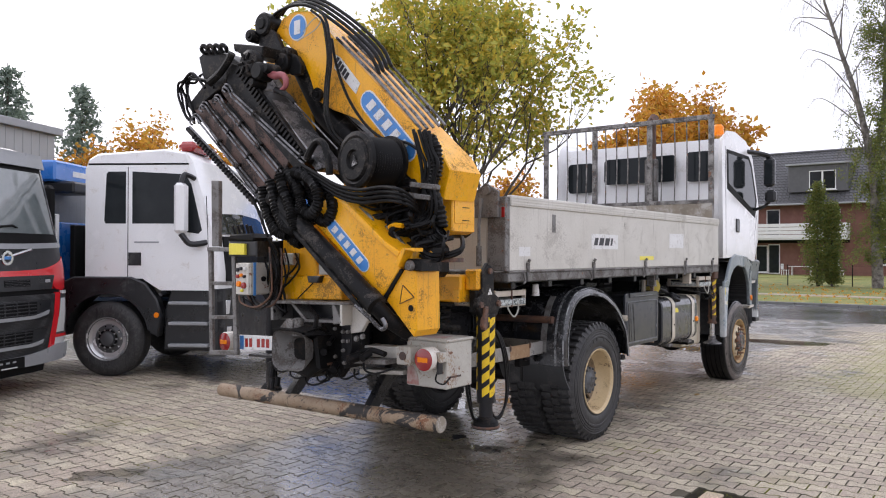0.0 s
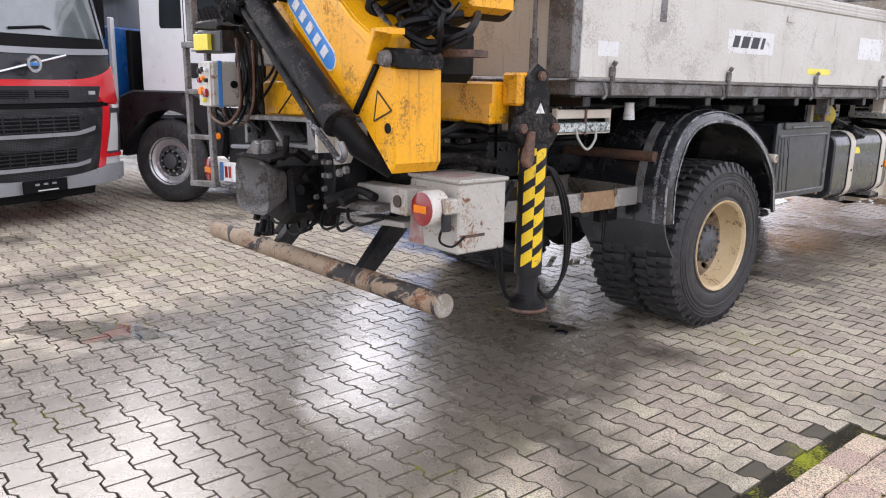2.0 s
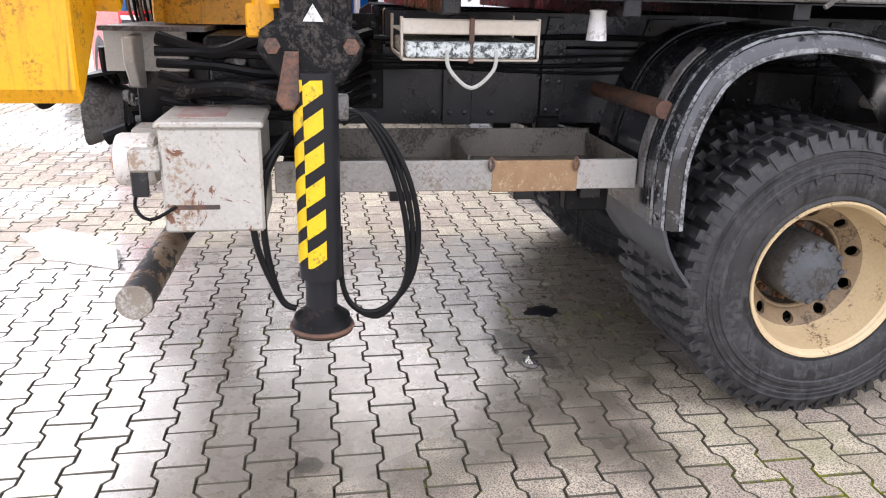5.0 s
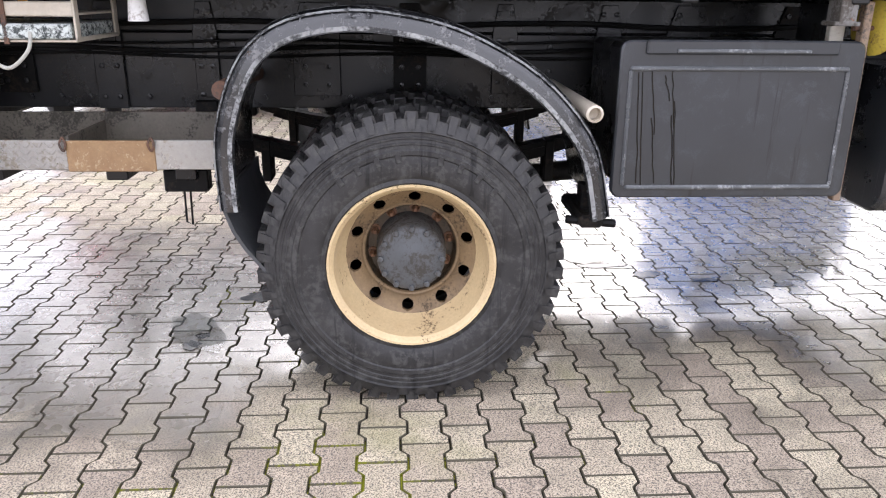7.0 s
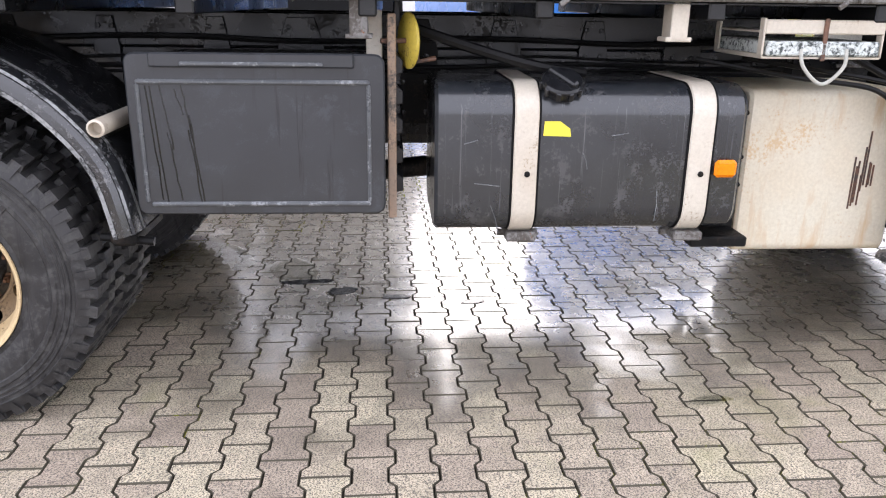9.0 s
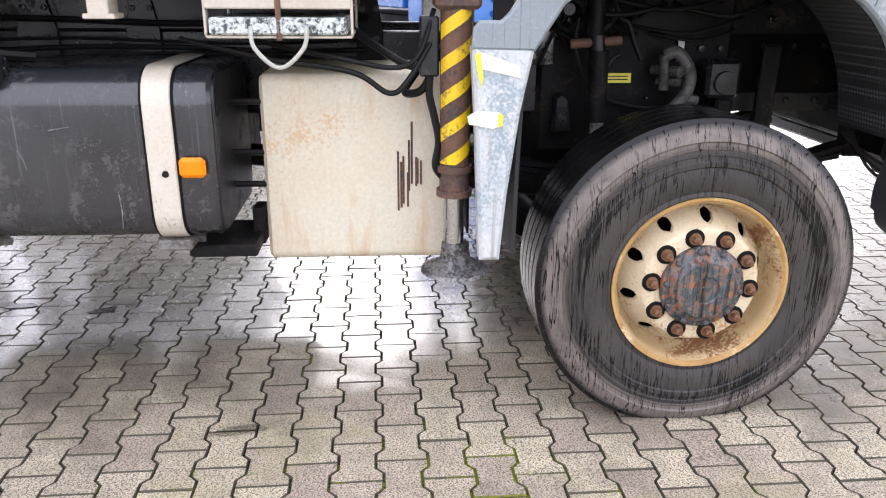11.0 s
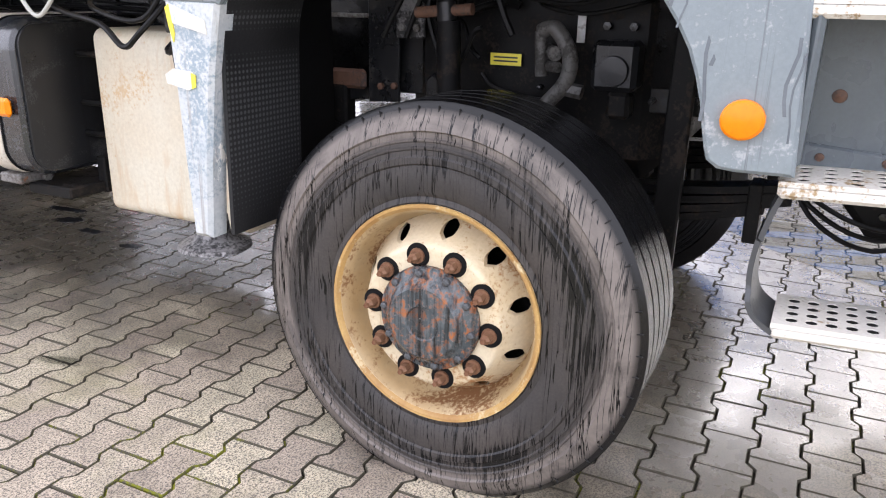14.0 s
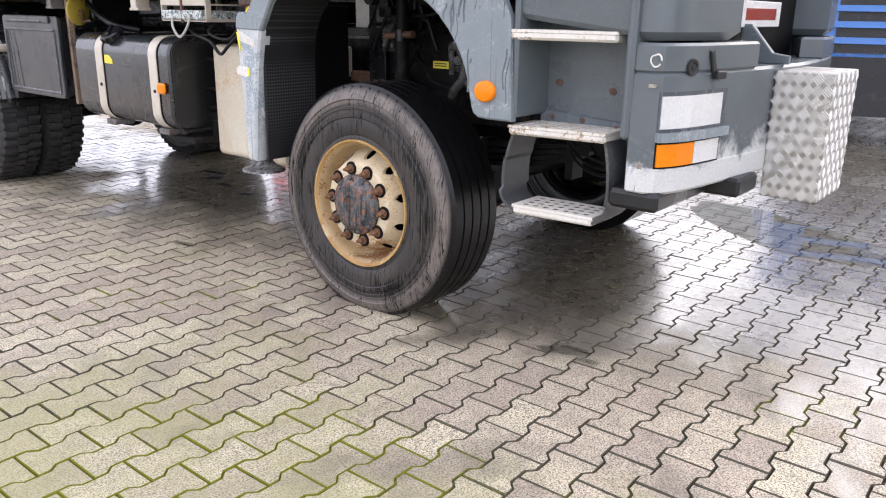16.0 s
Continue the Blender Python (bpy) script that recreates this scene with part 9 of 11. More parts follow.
for r0, r1, y in ((0.185, 0.145, -0.03), (0.175, 0.135, 0.0), (0.13, 0.10, 0.08), (0.06, 0.05, 0.20)):
    for i in range(n):
        a = i * math.tau / n
        c_, s_ = math.cos(a), math.sin(a)
        v.append(jaw0 + Vector((r0 * math.copysign(abs(c_) ** 0.45, c_), y, r1 * math.copysign(abs(s_) ** 0.45, s_))))
for q in range(3):
    f += [(q * n + i, q * n + (i + 1) % n, q * n + n + (i + 1) % n, q * n + n + i) for i in range(n)]
f.append(tuple(range(3 * n, 4 * n)))
hitch = part("coupling_jaw", Geo().add(v, f), M["steel"], truck, "worn steel trailer coupling mouth")
part("coupling_lip", Geo().sweep([(-2.76, jaw0.z + 0.14), (-2.60, jaw0.z + 0.17)], [(jaw0.x - 0.19, 0), (jaw0.x + 0.19, 0), (jaw0.x + 0.19, 0.012), (jaw0.x - 0.19, 0.012)], True), M["dark"], hitch)
part("coupling_body", Geo().prism(P(*[(-0.186, 1.063), (0.243, 1.102), (0.28, 0.863), (0.149, 0.782), (-0.128, 0.828)]), "y", -2.62, -2.40, 0.02), M["dark"], hitch)
part("coupling_pin", Geo().tube([(0.1, -2.66, 1.104), (0.098, -2.66, 1.229)], 0.045, 16), M["steel"], hitch)
part("pin_cap", Geo().tube([(0.099, -2.66, 1.197), (0.098, -2.66, 1.234)], 0.03, 16), M["steel"], hitch)
part("coupling_lever", Geo().tube(curve([(0.134, -2.66, 1.115), (0.207, -2.66, 1.156), (0.279, -2.66, 1.165), (0.303, -2.66, 1.271)]), 0.017, 8), M["dark"], hitch)
part("coupling_plate", Geo().prism(P(*[(-0.069, 1.134), (0.041, 1.233), (0.109, 1.218), (0.097, 1.134)]), "y", -2.72, -2.68, 0.006), M["steel"], hitch)
part("tow_beam", Geo().prism(P(*[(0.459, 1.031), (0.881, 1.042), (0.882, 0.963), (0.46, 0.947)]), "y", -2.36, -2.22, 0.006), M["alu"], truck, "pale rear beam")
part("tow_shelf", Geo().prism(P(*[(0.435, 0.938), (0.81, 0.964), (0.811, 0.928), (0.435, 0.906)]), "y", -2.48, -2.2, 0.005), M["steel"], truck, "grey lower shelf")
part("shelf_lip", Geo().prism(P(*[(0.387, 0.837), (0.82, 0.866), (0.82, 0.835), (0.387, 0.804)]), "y", -2.3, -2.15, 0.005), M["alu"], truck)
part("air_line", Geo().tube(curve([(0.45, -2.45, 0.955), (0.543, -2.45, 0.996), (0.665, -2.45, 1.016), (0.784, -2.45, 0.998)]), 0.022, 8), M["dark"], truck, "black air coupling")
part("ring_valve", Geo().lathe([(-0.04, 0.025), (-0.03, 0.036), (0.04, 0.036)], (0.242, -2.5, 0.885), "y", 14), M["rust"], truck)
random.seed(12)
for x, y, z in [(-0.28, -2.5, 0.903), (-0.169, -2.5, 0.814), (0.007, -2.5, 0.781), (0.143, -2.5, 0.818), (0.243, -2.5, 0.85), (0.373, -2.5, 0.861), (0.53, -2.5, 0.875), (0.621, -2.5, 0.928), (-0.353, -2.5, 0.847), (0.075, -2.5, 0.883)]:
    w = random.uniform(0.05, 0.14)
    pts = [(x, y, z), (x + w * 0.3, y - 0.02, z - 0.05), (x + w * 1.2, y - 0.03, z - 0.06), (x + w * 2.4, y, z - 0.01)]
    part("cable", Geo().tube(curve(pts), 0.008, 6), M["hose"], truck, "sagging black cable")
for p in [(0.14, -2.5, 1.053), (0.241, -2.5, 0.99), (0.305, -2.5, 1.087), (0.074, -2.5, 0.93), (0.172, -2.5, 1.149), (0.59, -2.5, 0.981), (0.68, -2.5, 1.004), (0.34, -2.5, 0.893), (-0.028, -2.5, 0.826), (0.238, -2.5, 1.13)]:
    part("air_coupling", Geo().tube([p, Vector(p) + Vector((random.uniform(-0.05, 0.05), -0.08, random.uniform(-0.04, 0.06)))], random.choice((0.02, 0.028, 0.035)), 10), M["dark"], truck, "oily black coupling")
for p in [(-0.418, -2.46, 0.788), (-0.416, -2.46, 0.687), (-0.36, -2.46, 0.718)]:
    part("air_coupling", Geo().tube([p, Vector(p) + Vector((0.02, -0.03, -0.07))], 0.022, 8), M["dark"], truck, "oily black coupling")
part("drop_tube", Geo().tube([(-0.633, -2.3, 0.805), (-0.621, -2.3, 0.565)], 0.045, 12), M["chassis"], truck)
for x in (-0.30, 0.57):
    v = [(x - 0.03, -2.44, 0.56), (x + 0.03, -2.44, 0.56), (x + 0.03, -2.36, 0.53), (x - 0.03, -2.36, 0.53), (x - 0.03, -2.08, 0.98), (x + 0.03, -2.08, 0.98), (x + 0.03, -1.90, 0.98), (x - 0.03, -1.90, 0.98)]
    part("bar_arm", Geo().add(v, [(0, 1, 2, 3), (7, 6, 5, 4), (0, 4, 5, 1), (1, 5, 6, 2), (2, 6, 7, 3), (3, 7, 4, 0)]), M["chassis"], truck, "black arm of the underrun bar")
bar = part("underrun_bar", Geo().tube([(-1.17, -2.40, 0.525), (1.255, -2.40, 0.552)], 0.056, 24), M["bar"], truck, "rusty scraped underrun tube")
part("end_cap", Geo().lathe([(0, 0.058), (0.006, 0.055), (0.006, 0)], (1.252, -2.40, 0.552), "x", 24), M["wood"], bar)

# ladder, controls and plate on the left
lad = part("ladder", Geo().prism(P(*[(-1.082, 1.757), (-1.035, 1.757), (-1.007, 0.865), (-1.05, 0.862)]), "y", -2.62, -2.59, 0.003), M["steel"], truck, "grey steel ladder at the tail")
part("stile", Geo().prism(P(*[(-0.763, 1.693), (-0.719, 1.693), (-0.679, 0.891), (-0.727, 0.887)]), "y", -2.62, -2.59, 0.003), M["steel"], lad)
part("post", Geo().prism(P(*[(-1.067, 2.331), (-0.964, 2.324), (-0.961, 1.772), (-1.054, 1.773)]), "y", -2.60, -2.56, 0.004), M["steel"], lad, "grey steel post")
for q in ([(-1.087, 1.768), (-0.737, 1.764), (-0.736, 1.729), (-1.086, 1.731)], [(-1.063, 1.477), (-0.731, 1.483), (-0.73, 1.453), (-1.063, 1.446)], [(-1.057, 1.19), (-0.717, 1.206), (-0.717, 1.178), (-1.056, 1.161)], [(-1.05, 0.896), (-0.687, 0.923), (-0.687, 0.888), (-1.049, 0.86)]):
    part("rung", Geo().prism(P(*q), "y", -2.625, -2.58, 0.003), M["steel"], lad)
cx, cz = (-0.343, 1.516)
cb = part("control_box", Geo().box(cx - 0.17, cx, -2.76, -2.54, cz - 0.125, cz + 0.125, 0.012), M["greybox"], truck, "grey control box with buttons")
part("box_seam", Geo().box(cx - 0.004, cx + 0.004, -2.725, -2.70, cz - 0.128, cz + 0.128, 0.002), M["sticker_blue"], cb, "blue rubber seam")
part("front_panel", Geo().box(cx - 0.165, cx - 0.01, -2.765, -2.758, cz - 0.12, cz + 0.12, 0.002), M["alu"], cb)
for k, (x, z, m, r) in enumerate(((-0.135, 0.07, "ink", 0.016), (-0.095, 0.08, "ink", 0.014), (-0.135, 0.02, "red", 0.016), (-0.09, 0.03, "orange", 0.014), (-0.05, 0.02, "ink", 0.012), (-0.12, -0.04, "orange", 0.024), (-0.06, -0.05, "red", 0.026), (-0.08, -0.09, "sticker_yellow", 0.012), (-0.045, 0.08, "sticker_white", 0.014))):
    part("button", Geo().lathe([(-2.785, 0.0), (-2.783, r * 0.9), (-2.764, r)], (cx + x, 0, cz + z), "y", 14), M[m], cb, "push button")
part("side_knob", Geo().lathe([(cx - 0.002, 0.022), (cx + 0.012, 0.02), (cx + 0.014, 0)], (0, -2.63, cz), "x", 14), M["black"], cb, "black round knob")
part("warning_label", Geo().prism(P(*[(-0.654, 1.795), (-0.46, 1.792), (-0.458, 1.704), (-0.652, 1.705)]), "y", -2.725, -2.70, 0.002), M["sticker_yellow"], truck, "yellow warning label")
part("label_box", Geo().prism(P(*[(-0.699, 1.812), (-0.341, 1.811), (-0.339, 1.69), (-0.697, 1.691)]), "y", -2.70, -2.56, 0.01), M["plastic"], truck, "black lamp housing")
part("lever_bank", Geo().prism(P(*[(-0.716, 1.823), (-0.677, 1.868), (-0.414, 1.873), (-0.368, 1.837), (-0.382, 1.808)]), "y", -2.70, -2.5, 0.012), M["dark"], truck, "black lever bank")
for p in [(-0.653, -2.66, 1.868), (-0.59, -2.66, 1.871), (-0.536, -2.66, 1.875), (-0.482, -2.66, 1.874), (-0.436, -2.66, 1.863)]:
    part("lever", Geo().tube([p, Vector(p) + Vector((-0.01, -0.02, 0.07))], 0.012, 6), M["hose"], truck, "black lever")
for k in range(6):
    pts = [(-0.608, -2.66, 1.378), (-0.548, -2.66, 1.313), (-0.425, -2.66, 1.293), (-0.284, -2.66, 1.339), (-0.213, -2.66, 1.45), (-0.194, -2.66, 1.594), (-0.219, -2.66, 1.738)]
    part("cable", Geo().tube(curve([(x + random.uniform(-0.03, 0.03) + 0.01 * k, y + 0.02 * k, z + random.uniform(-0.03, 0.03)) for x, y, z in pts]), 0.008, 6), M["hose"] if k % 3 else M["rust"], truck, "hanging cable")
for k in range(6):
    pts = [(-0.421, -2.6, 1.816), (-0.363, -2.6, 1.692), (-0.323, -2.6, 1.569), (-0.358, -2.6, 1.446), (-0.319, -2.6, 1.336), (-0.244, -2.6, 1.254)]
    part("cable", Geo().tube(curve([(x + 0.02 * k, y + random.uniform(0, 0.1), z + random.uniform(-0.03, 0.03)) for x, y, z in pts]), 0.010, 6), M["hose"], truck, "hanging cable")
part("back_plate", Geo().prism(P(*[(-0.675, 1.825), (-0.384, 1.821), (-0.375, 1.329), (-0.547, 1.324), (-0.667, 1.436)]), "y", -2.44, -2.30, 0.01), M["dark"], truck, "dark valve bank behind the controls")
np_ = part("number_plate", Geo().prism(P(*[(-0.725, 1.045), (-0.287, 1.062), (-0.285, 0.952), (-0.723, 0.925)]), "y", -2.565, -2.55, 0.002), M["sticker_white"], truck, "white number plate with plain red bars")
part("blue_field", Geo().prism(P(*[(-0.713, 1.041), (-0.665, 1.044), (-0.663, 0.932), (-0.711, 0.929)]), "y", -2.5675, -2.562, 0.0), M["sticker_blue"], np_)
for q in ([(-0.645, 1.022), (-0.61, 1.024), (-0.608, 0.954), (-0.644, 0.951)], [(-0.594, 1.025), (-0.559, 1.028), (-0.558, 0.957), (-0.593, 0.955)], [(-0.497, 1.029), (-0.459, 1.031), (-0.458, 0.962), (-0.496, 0.959)], [(-0.44, 1.033), (-0.402, 1.035), (-0.401, 0.966), (-0.439, 0.963)], [(-0.383, 1.034), (-0.346, 1.036), (-0.345, 0.967), (-0.382, 0.965)]):
    part("bar", Geo().prism(P(*q), "y", -2.5675, -2.562, 0.0), M["red"], np_)
part("plate_carrier", Geo().prism(P(*[(-0.612, 0.896), (-0.308, 0.909), (-0.307, 0.889), (-0.612, 0.875)]), "y", -2.56, -2.45, 0.004), M["chassis"], truck)

# ---- parked trucks across the yard ----
def road_wheel(parent, x, y, side, R=0.52, bright=True):
    g = Geo()
    g.lathe([(-0.03, 0.28), (-0.01, 0.29), (0.0, 0.298), (-0.008, 0.302)], (0, 0, 0), n=36, caps=False)
    g.lathe([(-0.03, 0.28), (-0.06, 0.25), (-0.07, 0.20)], (0, 0, 0), n=36, caps=False)
    w = part("wheel", g, M["rim_silver"], parent, "silver road wheel")
    g = Geo()
    holed_disc(g, 10, 0.15, 0.20, 0.016, lambda r: -0.07 + (0.2 - r) * 0.5, 0.02)
    g.lathe([(-0.045, 0.15), (-0.045, 0.10), (0.0, 0.095), (0.01, 0.06), (0.01, 0)], (0, 0, 0), n=30)
    part("wheel_disc", g, M["rim_dark"], w, "dark pierced wheel disc")
    for k in range(10):
        a = k * math.tau / 10
        part("nut", Geo().lathe([(-0.045, 0.014), (-0.015, 0.013), (-0.014, 0)], (0, 0.125 * math.cos(a), 0.125 * math.sin(a)), n=6), M["rim_silver"], w)
    prof = [(-0.04, 0.29), (0.0, 0.31), (0.01, 0.38), (0.0, 0.45), (-0.03, R - 0.02), (-0.06, R), (-0.25, R), (-0.28, R - 0.02), (-0.3, 0.4), (-0.28, 0.29)]
    part("tyre", Geo().lathe(prof, (0, 0, 0), n=48, caps=False), M["tyre"], w, "black road tyre")
    part("nut_ring", Geo().lathe([(-0.04, 0.135), (-0.02, 0.13), (-0.02, 0.115), (-0.04, 0.11)], (0, 0, 0), n=20, closed=True), M["dark"], w)
    w.matrix_basis = pose(x, y, R, 0, 0, 0 if side > 0 else 180)
    return w


BLUNT = ((0.0, -0.35), (0.6, -0.2), (0.9, 0.1), (0.975, 0.4), (1.0, 1.0))
ROUND = ((0.0, -0.2), (0.45, -0.1), (0.68, 0.08), (0.82, 0.27), (0.91, 0.5), (0.965, 0.74), (1.0, 1.0))


def cab_body(side, half, crown, bow=BLUNT):
    """A cab from its side outline (y, z), with rounded corners towards the sides."""
    g, n, rings = Geo(), len(side), []
    ymax, ymin = max(p[0] for p in side), min(p[0] for p in side)
    for u, k in bow:
        x = half * u
        rings.append([(x, y - crown * k if y > ymax - 0.45 else y, z - crown * 0.5 * max(k, 0) if z > 2.8 else z) for y, z in side])
    full = [[(-x, y, z) for x, y, z in r] for r in rings[:0:-1]] + rings
    v = [p for r in full for p in r]
    f = [tuple(range(n)), tuple(range((len(full) - 1) * n, len(full) * n))[::-1]]
    for q in range(len(full) - 1):
        for i in range(n):
            j = (i + 1) % n
            f.append((q * n + i, q * n + j, q * n + n + j, q * n + n + i))
    return g.add(v, f)


def front_sheet(half, z0, z1, y0, y1, out, crown=0.10, n=40, w=0.9):
    """A curved panel over a cab's front, from height z0 (at y0) to z1 (at y1)."""
    v, f = [], []
    for i in range(n + 1):
        u = -1 + 2 * i / n
        back = crown * float(np.interp(abs(u) * w, (0.0, 0.6, 0.9, 0.975, 1.0), (-0.35, -0.2, 0.1, 0.4, 1.0)))
        for z, y in ((z0, y0), (z1, y1)):
            v += [(u * half * w, y - back + out, z), (u * half * w, y - back - 0.03, z)]
    for i in range(n):
        a = 4 * i
        f += [(a, a + 4, a + 6, a + 2), (a + 2, a + 6, a + 7, a + 3), (a, a + 1, a + 5, a + 4), (a + 1, a + 3, a + 7, a + 5)]
    f += [(0, 2, 3, 1), (4 * n, 4 * n + 1, 4 * n + 3, 4 * n + 2)]
    return Geo().add(v, f)


def front_patch(half, low, high, lo, hi, lean, out, crown, n=28, rows=5, thick=0.05):
    """A panel that follows a rounded cab front. low and high: its (from, to) across the front at the bottom and the top,
    -1 to 1; lo and hi: heights of its lower and upper edge, as functions of the place across; lean(z): the front's y."""
    ks, vs = [b[0] for b in ROUND], [b[1] for b in ROUND]
    front, back = [], []
    for j in range(rows + 1):
        q = j / rows
        for i in range(n + 1):
            u = (low[0] + (low[1] - low[0]) * i / n) * (1 - q) + (high[0] + (high[1] - high[0]) * i / n) * q
            z = lo(u) + (hi(u) - lo(u)) * q
            y = lean(z) - crown * float(np.interp(abs(u), ks, vs))
            front.append((u * half, y + out, z))
            back.append((u * half, y + out - thick, z))
    m, k = n + 1, len(front)
    f = []
    for j in range(rows):
        for i in range(n):
            a = j * m + i
            f += [(a, a + m, a + m + 1, a + 1), (k + a, k + a + 1, k + a + m + 1, k + a + m)]
    for i in range(n):
        c = rows * m + i
        f += [(i, i + 1, k + i + 1, k + i), (c, k + c, k + c + 1, c + 1)]
    for j in range(rows):
        c, d = j * m, j * m + n
        f += [(c, k + c, k + c + m, c + m), (d, d + m, k + d + m, k + d)]
    return Geo().add(front + back, f)


# red and black truck
red = thing("red_truck", "red and black tractor truck parked facing the yard", "truck", pose(-5.08, -2.52, 0, 0, 0, 24 - 90))
RC = 0.13
RED_SIDE = [(-1.9, 0.55), (-1.9, 1.50), (-0.08, 1.50), (-0.04, 0.95), (-0.07, 0.42), (-0.55, 0.42), (-0.62, 0.55)]
body = part("cab", cab_body(RED_SIDE, 1.22, RC, ROUND), M["red_paint"], red, "red lower cab with black front")
part("upper_cab", cab_body([(-1.9, 1.51), (-1.9, 2.75), (-1.75, 3.0), (-0.7, 3.05), (-0.45, 2.95), (-0.16, 1.85), (-0.085, 1.51)], 1.215, RC, ROUND), M["cab_dark"], body, "dark grey upper cab")


def red_lean(z):
    return float(np.interp(z, (0.3, 0.42, 0.95, 1.5, 1.85, 2.95), (-0.08, -0.07, -0.04, -0.08, -0.16, -0.45)))


def red_panel(name, low, high, lo, hi, out, material, owner, label="", n=28, thick=0.05):
    lo_ = lo if callable(lo) else (lambda u: lo)
    hi_ = hi if callable(hi) else (lambda u: hi)
    return part(name, front_patch(1.22, low, high, lo_, hi_, red_lean, out, RC, n, thick=thick), material, owner, label)


red_panel("screen_surround", (-0.93, 0.93), (-0.88, 0.88), 1.80, 2.82, 0.006, M["black"], body, "black windscreen border")
red_panel("windscreen", (-0.885, 0.885), (-0.85, 0.85), 1.95, 2.74, 0.012, M["pale_glass"], body, "wide pale windscreen, sky reflection partly put into its colour")
red_panel("visor", (-0.95, 0.95), (-0.93, 0.93), 2.80, 2.98, 0.05, M["silver"], body, "grey panel over the windscreen")
red_panel("screen_trim", (-0.97, 0.97), (-0.97, 0.97), lambda u: 1.755 + 0.03 * u * u, lambda u: 1.82 + 0.03 * u * u, 0.026, M["silver"], body, "pale trim strip under the windscreen")
red_panel("upper_grille", (-0.93, 0.93), (-0.96, 0.96), lambda u: 1.49 + 0.18 * abs(u) ** 4, lambda u: 1.757 + 0.03 * u * u, 0.014, M["plastic"], body, "glossy black bonnet panel")
part("badge_strip", Geo().tube([(0.42, 0.045, 1.56), (-0.40, 0.02, 1.75)], 0.017, 6), M["chrome"], body, "slanting chrome strip")
part("badge", Geo().lathe([(-0.01, 0.055), (-0.01, 0.085), (0.012, 0.085), (0.012, 0.055)], (0.0, 0.045, 1.65), "y", 28, closed=True), M["chrome"], body, "round plain ring badge")
part("badge", Geo().box(-0.055, 0.055, 0.03, 0.05, 1.632, 1.668, 0.004), M["sticker_blue"], body, "plain blue bar in the badge")
red_panel("band", (-0.985, 0.985), (-0.97, 0.97), lambda u: 1.405 - 0.16 * max(0.0, min(1.0, (abs(u) - 0.66) / 0.1)) ** 0.8, lambda u: 1.495 + 0.19 * abs(u) ** 4, 0.022, M["red_paint"], body, "red band curving up at the sides", 48)
red_panel("vent_panel", (-0.68, 0.68), (-0.74, 0.74), 1.255, 1.43, 0.028, M["plastic"], body, "black vent panel")
for u0, u1 in ((-0.36, -0.02), (0.04, 0.38)):
    vent = red_panel("vent_strip", (u0, u1), (u0, u1), 1.305, 1.385, 0.031, M["black"], body, "dark vent mesh", 10)
    for k in range(4):
        red_panel("vent_slat", (u0 + 0.01, u1 - 0.01), (u0 + 0.01, u1 - 0.01), 1.312 + 0.019 * k, 1.318 + 0.019 * k, 0.036, M["plastic"], vent, "", 8, 0.01)
for u0, u1, z0 in ((0.50, 0.78, 1.335), (-0.66, -0.58, 1.34)):
    red_panel("lettering", (u0, u1), (u0, u1), z0, z0 + 0.04, 0.032, M["chrome"], body, "plain bright bar of lettering", 8, 0.006)
red_panel("shadow_gap", (-0.83, 0.83), (-0.83, 0.83), 1.19, 1.257, 0.006, M["black"], body)
red_panel("lower_grille", (-0.63, 0.63), (-0.745, 0.745), 0.45, 1.195, 0.026, M["flap"], body, "black mesh front panel")
for z0, z1, wl, wh in ((0.90, 1.13, 0.60, 0.66), (0.56, 0.78, 0.53, 0.58)):
    red_panel("grille_frame", (-wl, wl), (-wh, wh), z0, z1, 0.036, M["plastic"], body, "black grille surround")
    red_panel("grille_recess", (-wl * 0.70, wl * 0.70), (-wl * 0.72, wl * 0.72), z0 + 0.03, z1 - 0.02, 0.040, M["black"], body)
    for k in range(4):
        zz = z0 + 0.055 + 0.04 * k
        red_panel("grille_slat", (-wl * 0.69, wl * 0.69), (-wl * 0.69, wl * 0.69), zz, zz + 0.012, 0.050, M["plastic"], body, "", 20, 0.02)
    for k in range(-2, 3):
        u = k * wl * 0.26
        red_panel("grille_post", (u - 0.006, u + 0.006), (u - 0.006, u + 0.006), z0 + 0.03, z1 - 0.02, 0.047, M["plastic"], body, "", 2, 0.02)
    red_panel("grille_bar", (-wl * 0.97, wl * 0.97), (-wl, wl), lambda u: z0 + 0.005 + 0.07 * max(0.0, (abs(u) - 0.36) / 0.3) ** 1.3, lambda u: z0 + 0.045 + 0.07 * max(0.0, (abs(u) - 0.36) / 0.3) ** 1.3, 0.058, M["silver"], body, "pale grille bar with upturned ends")
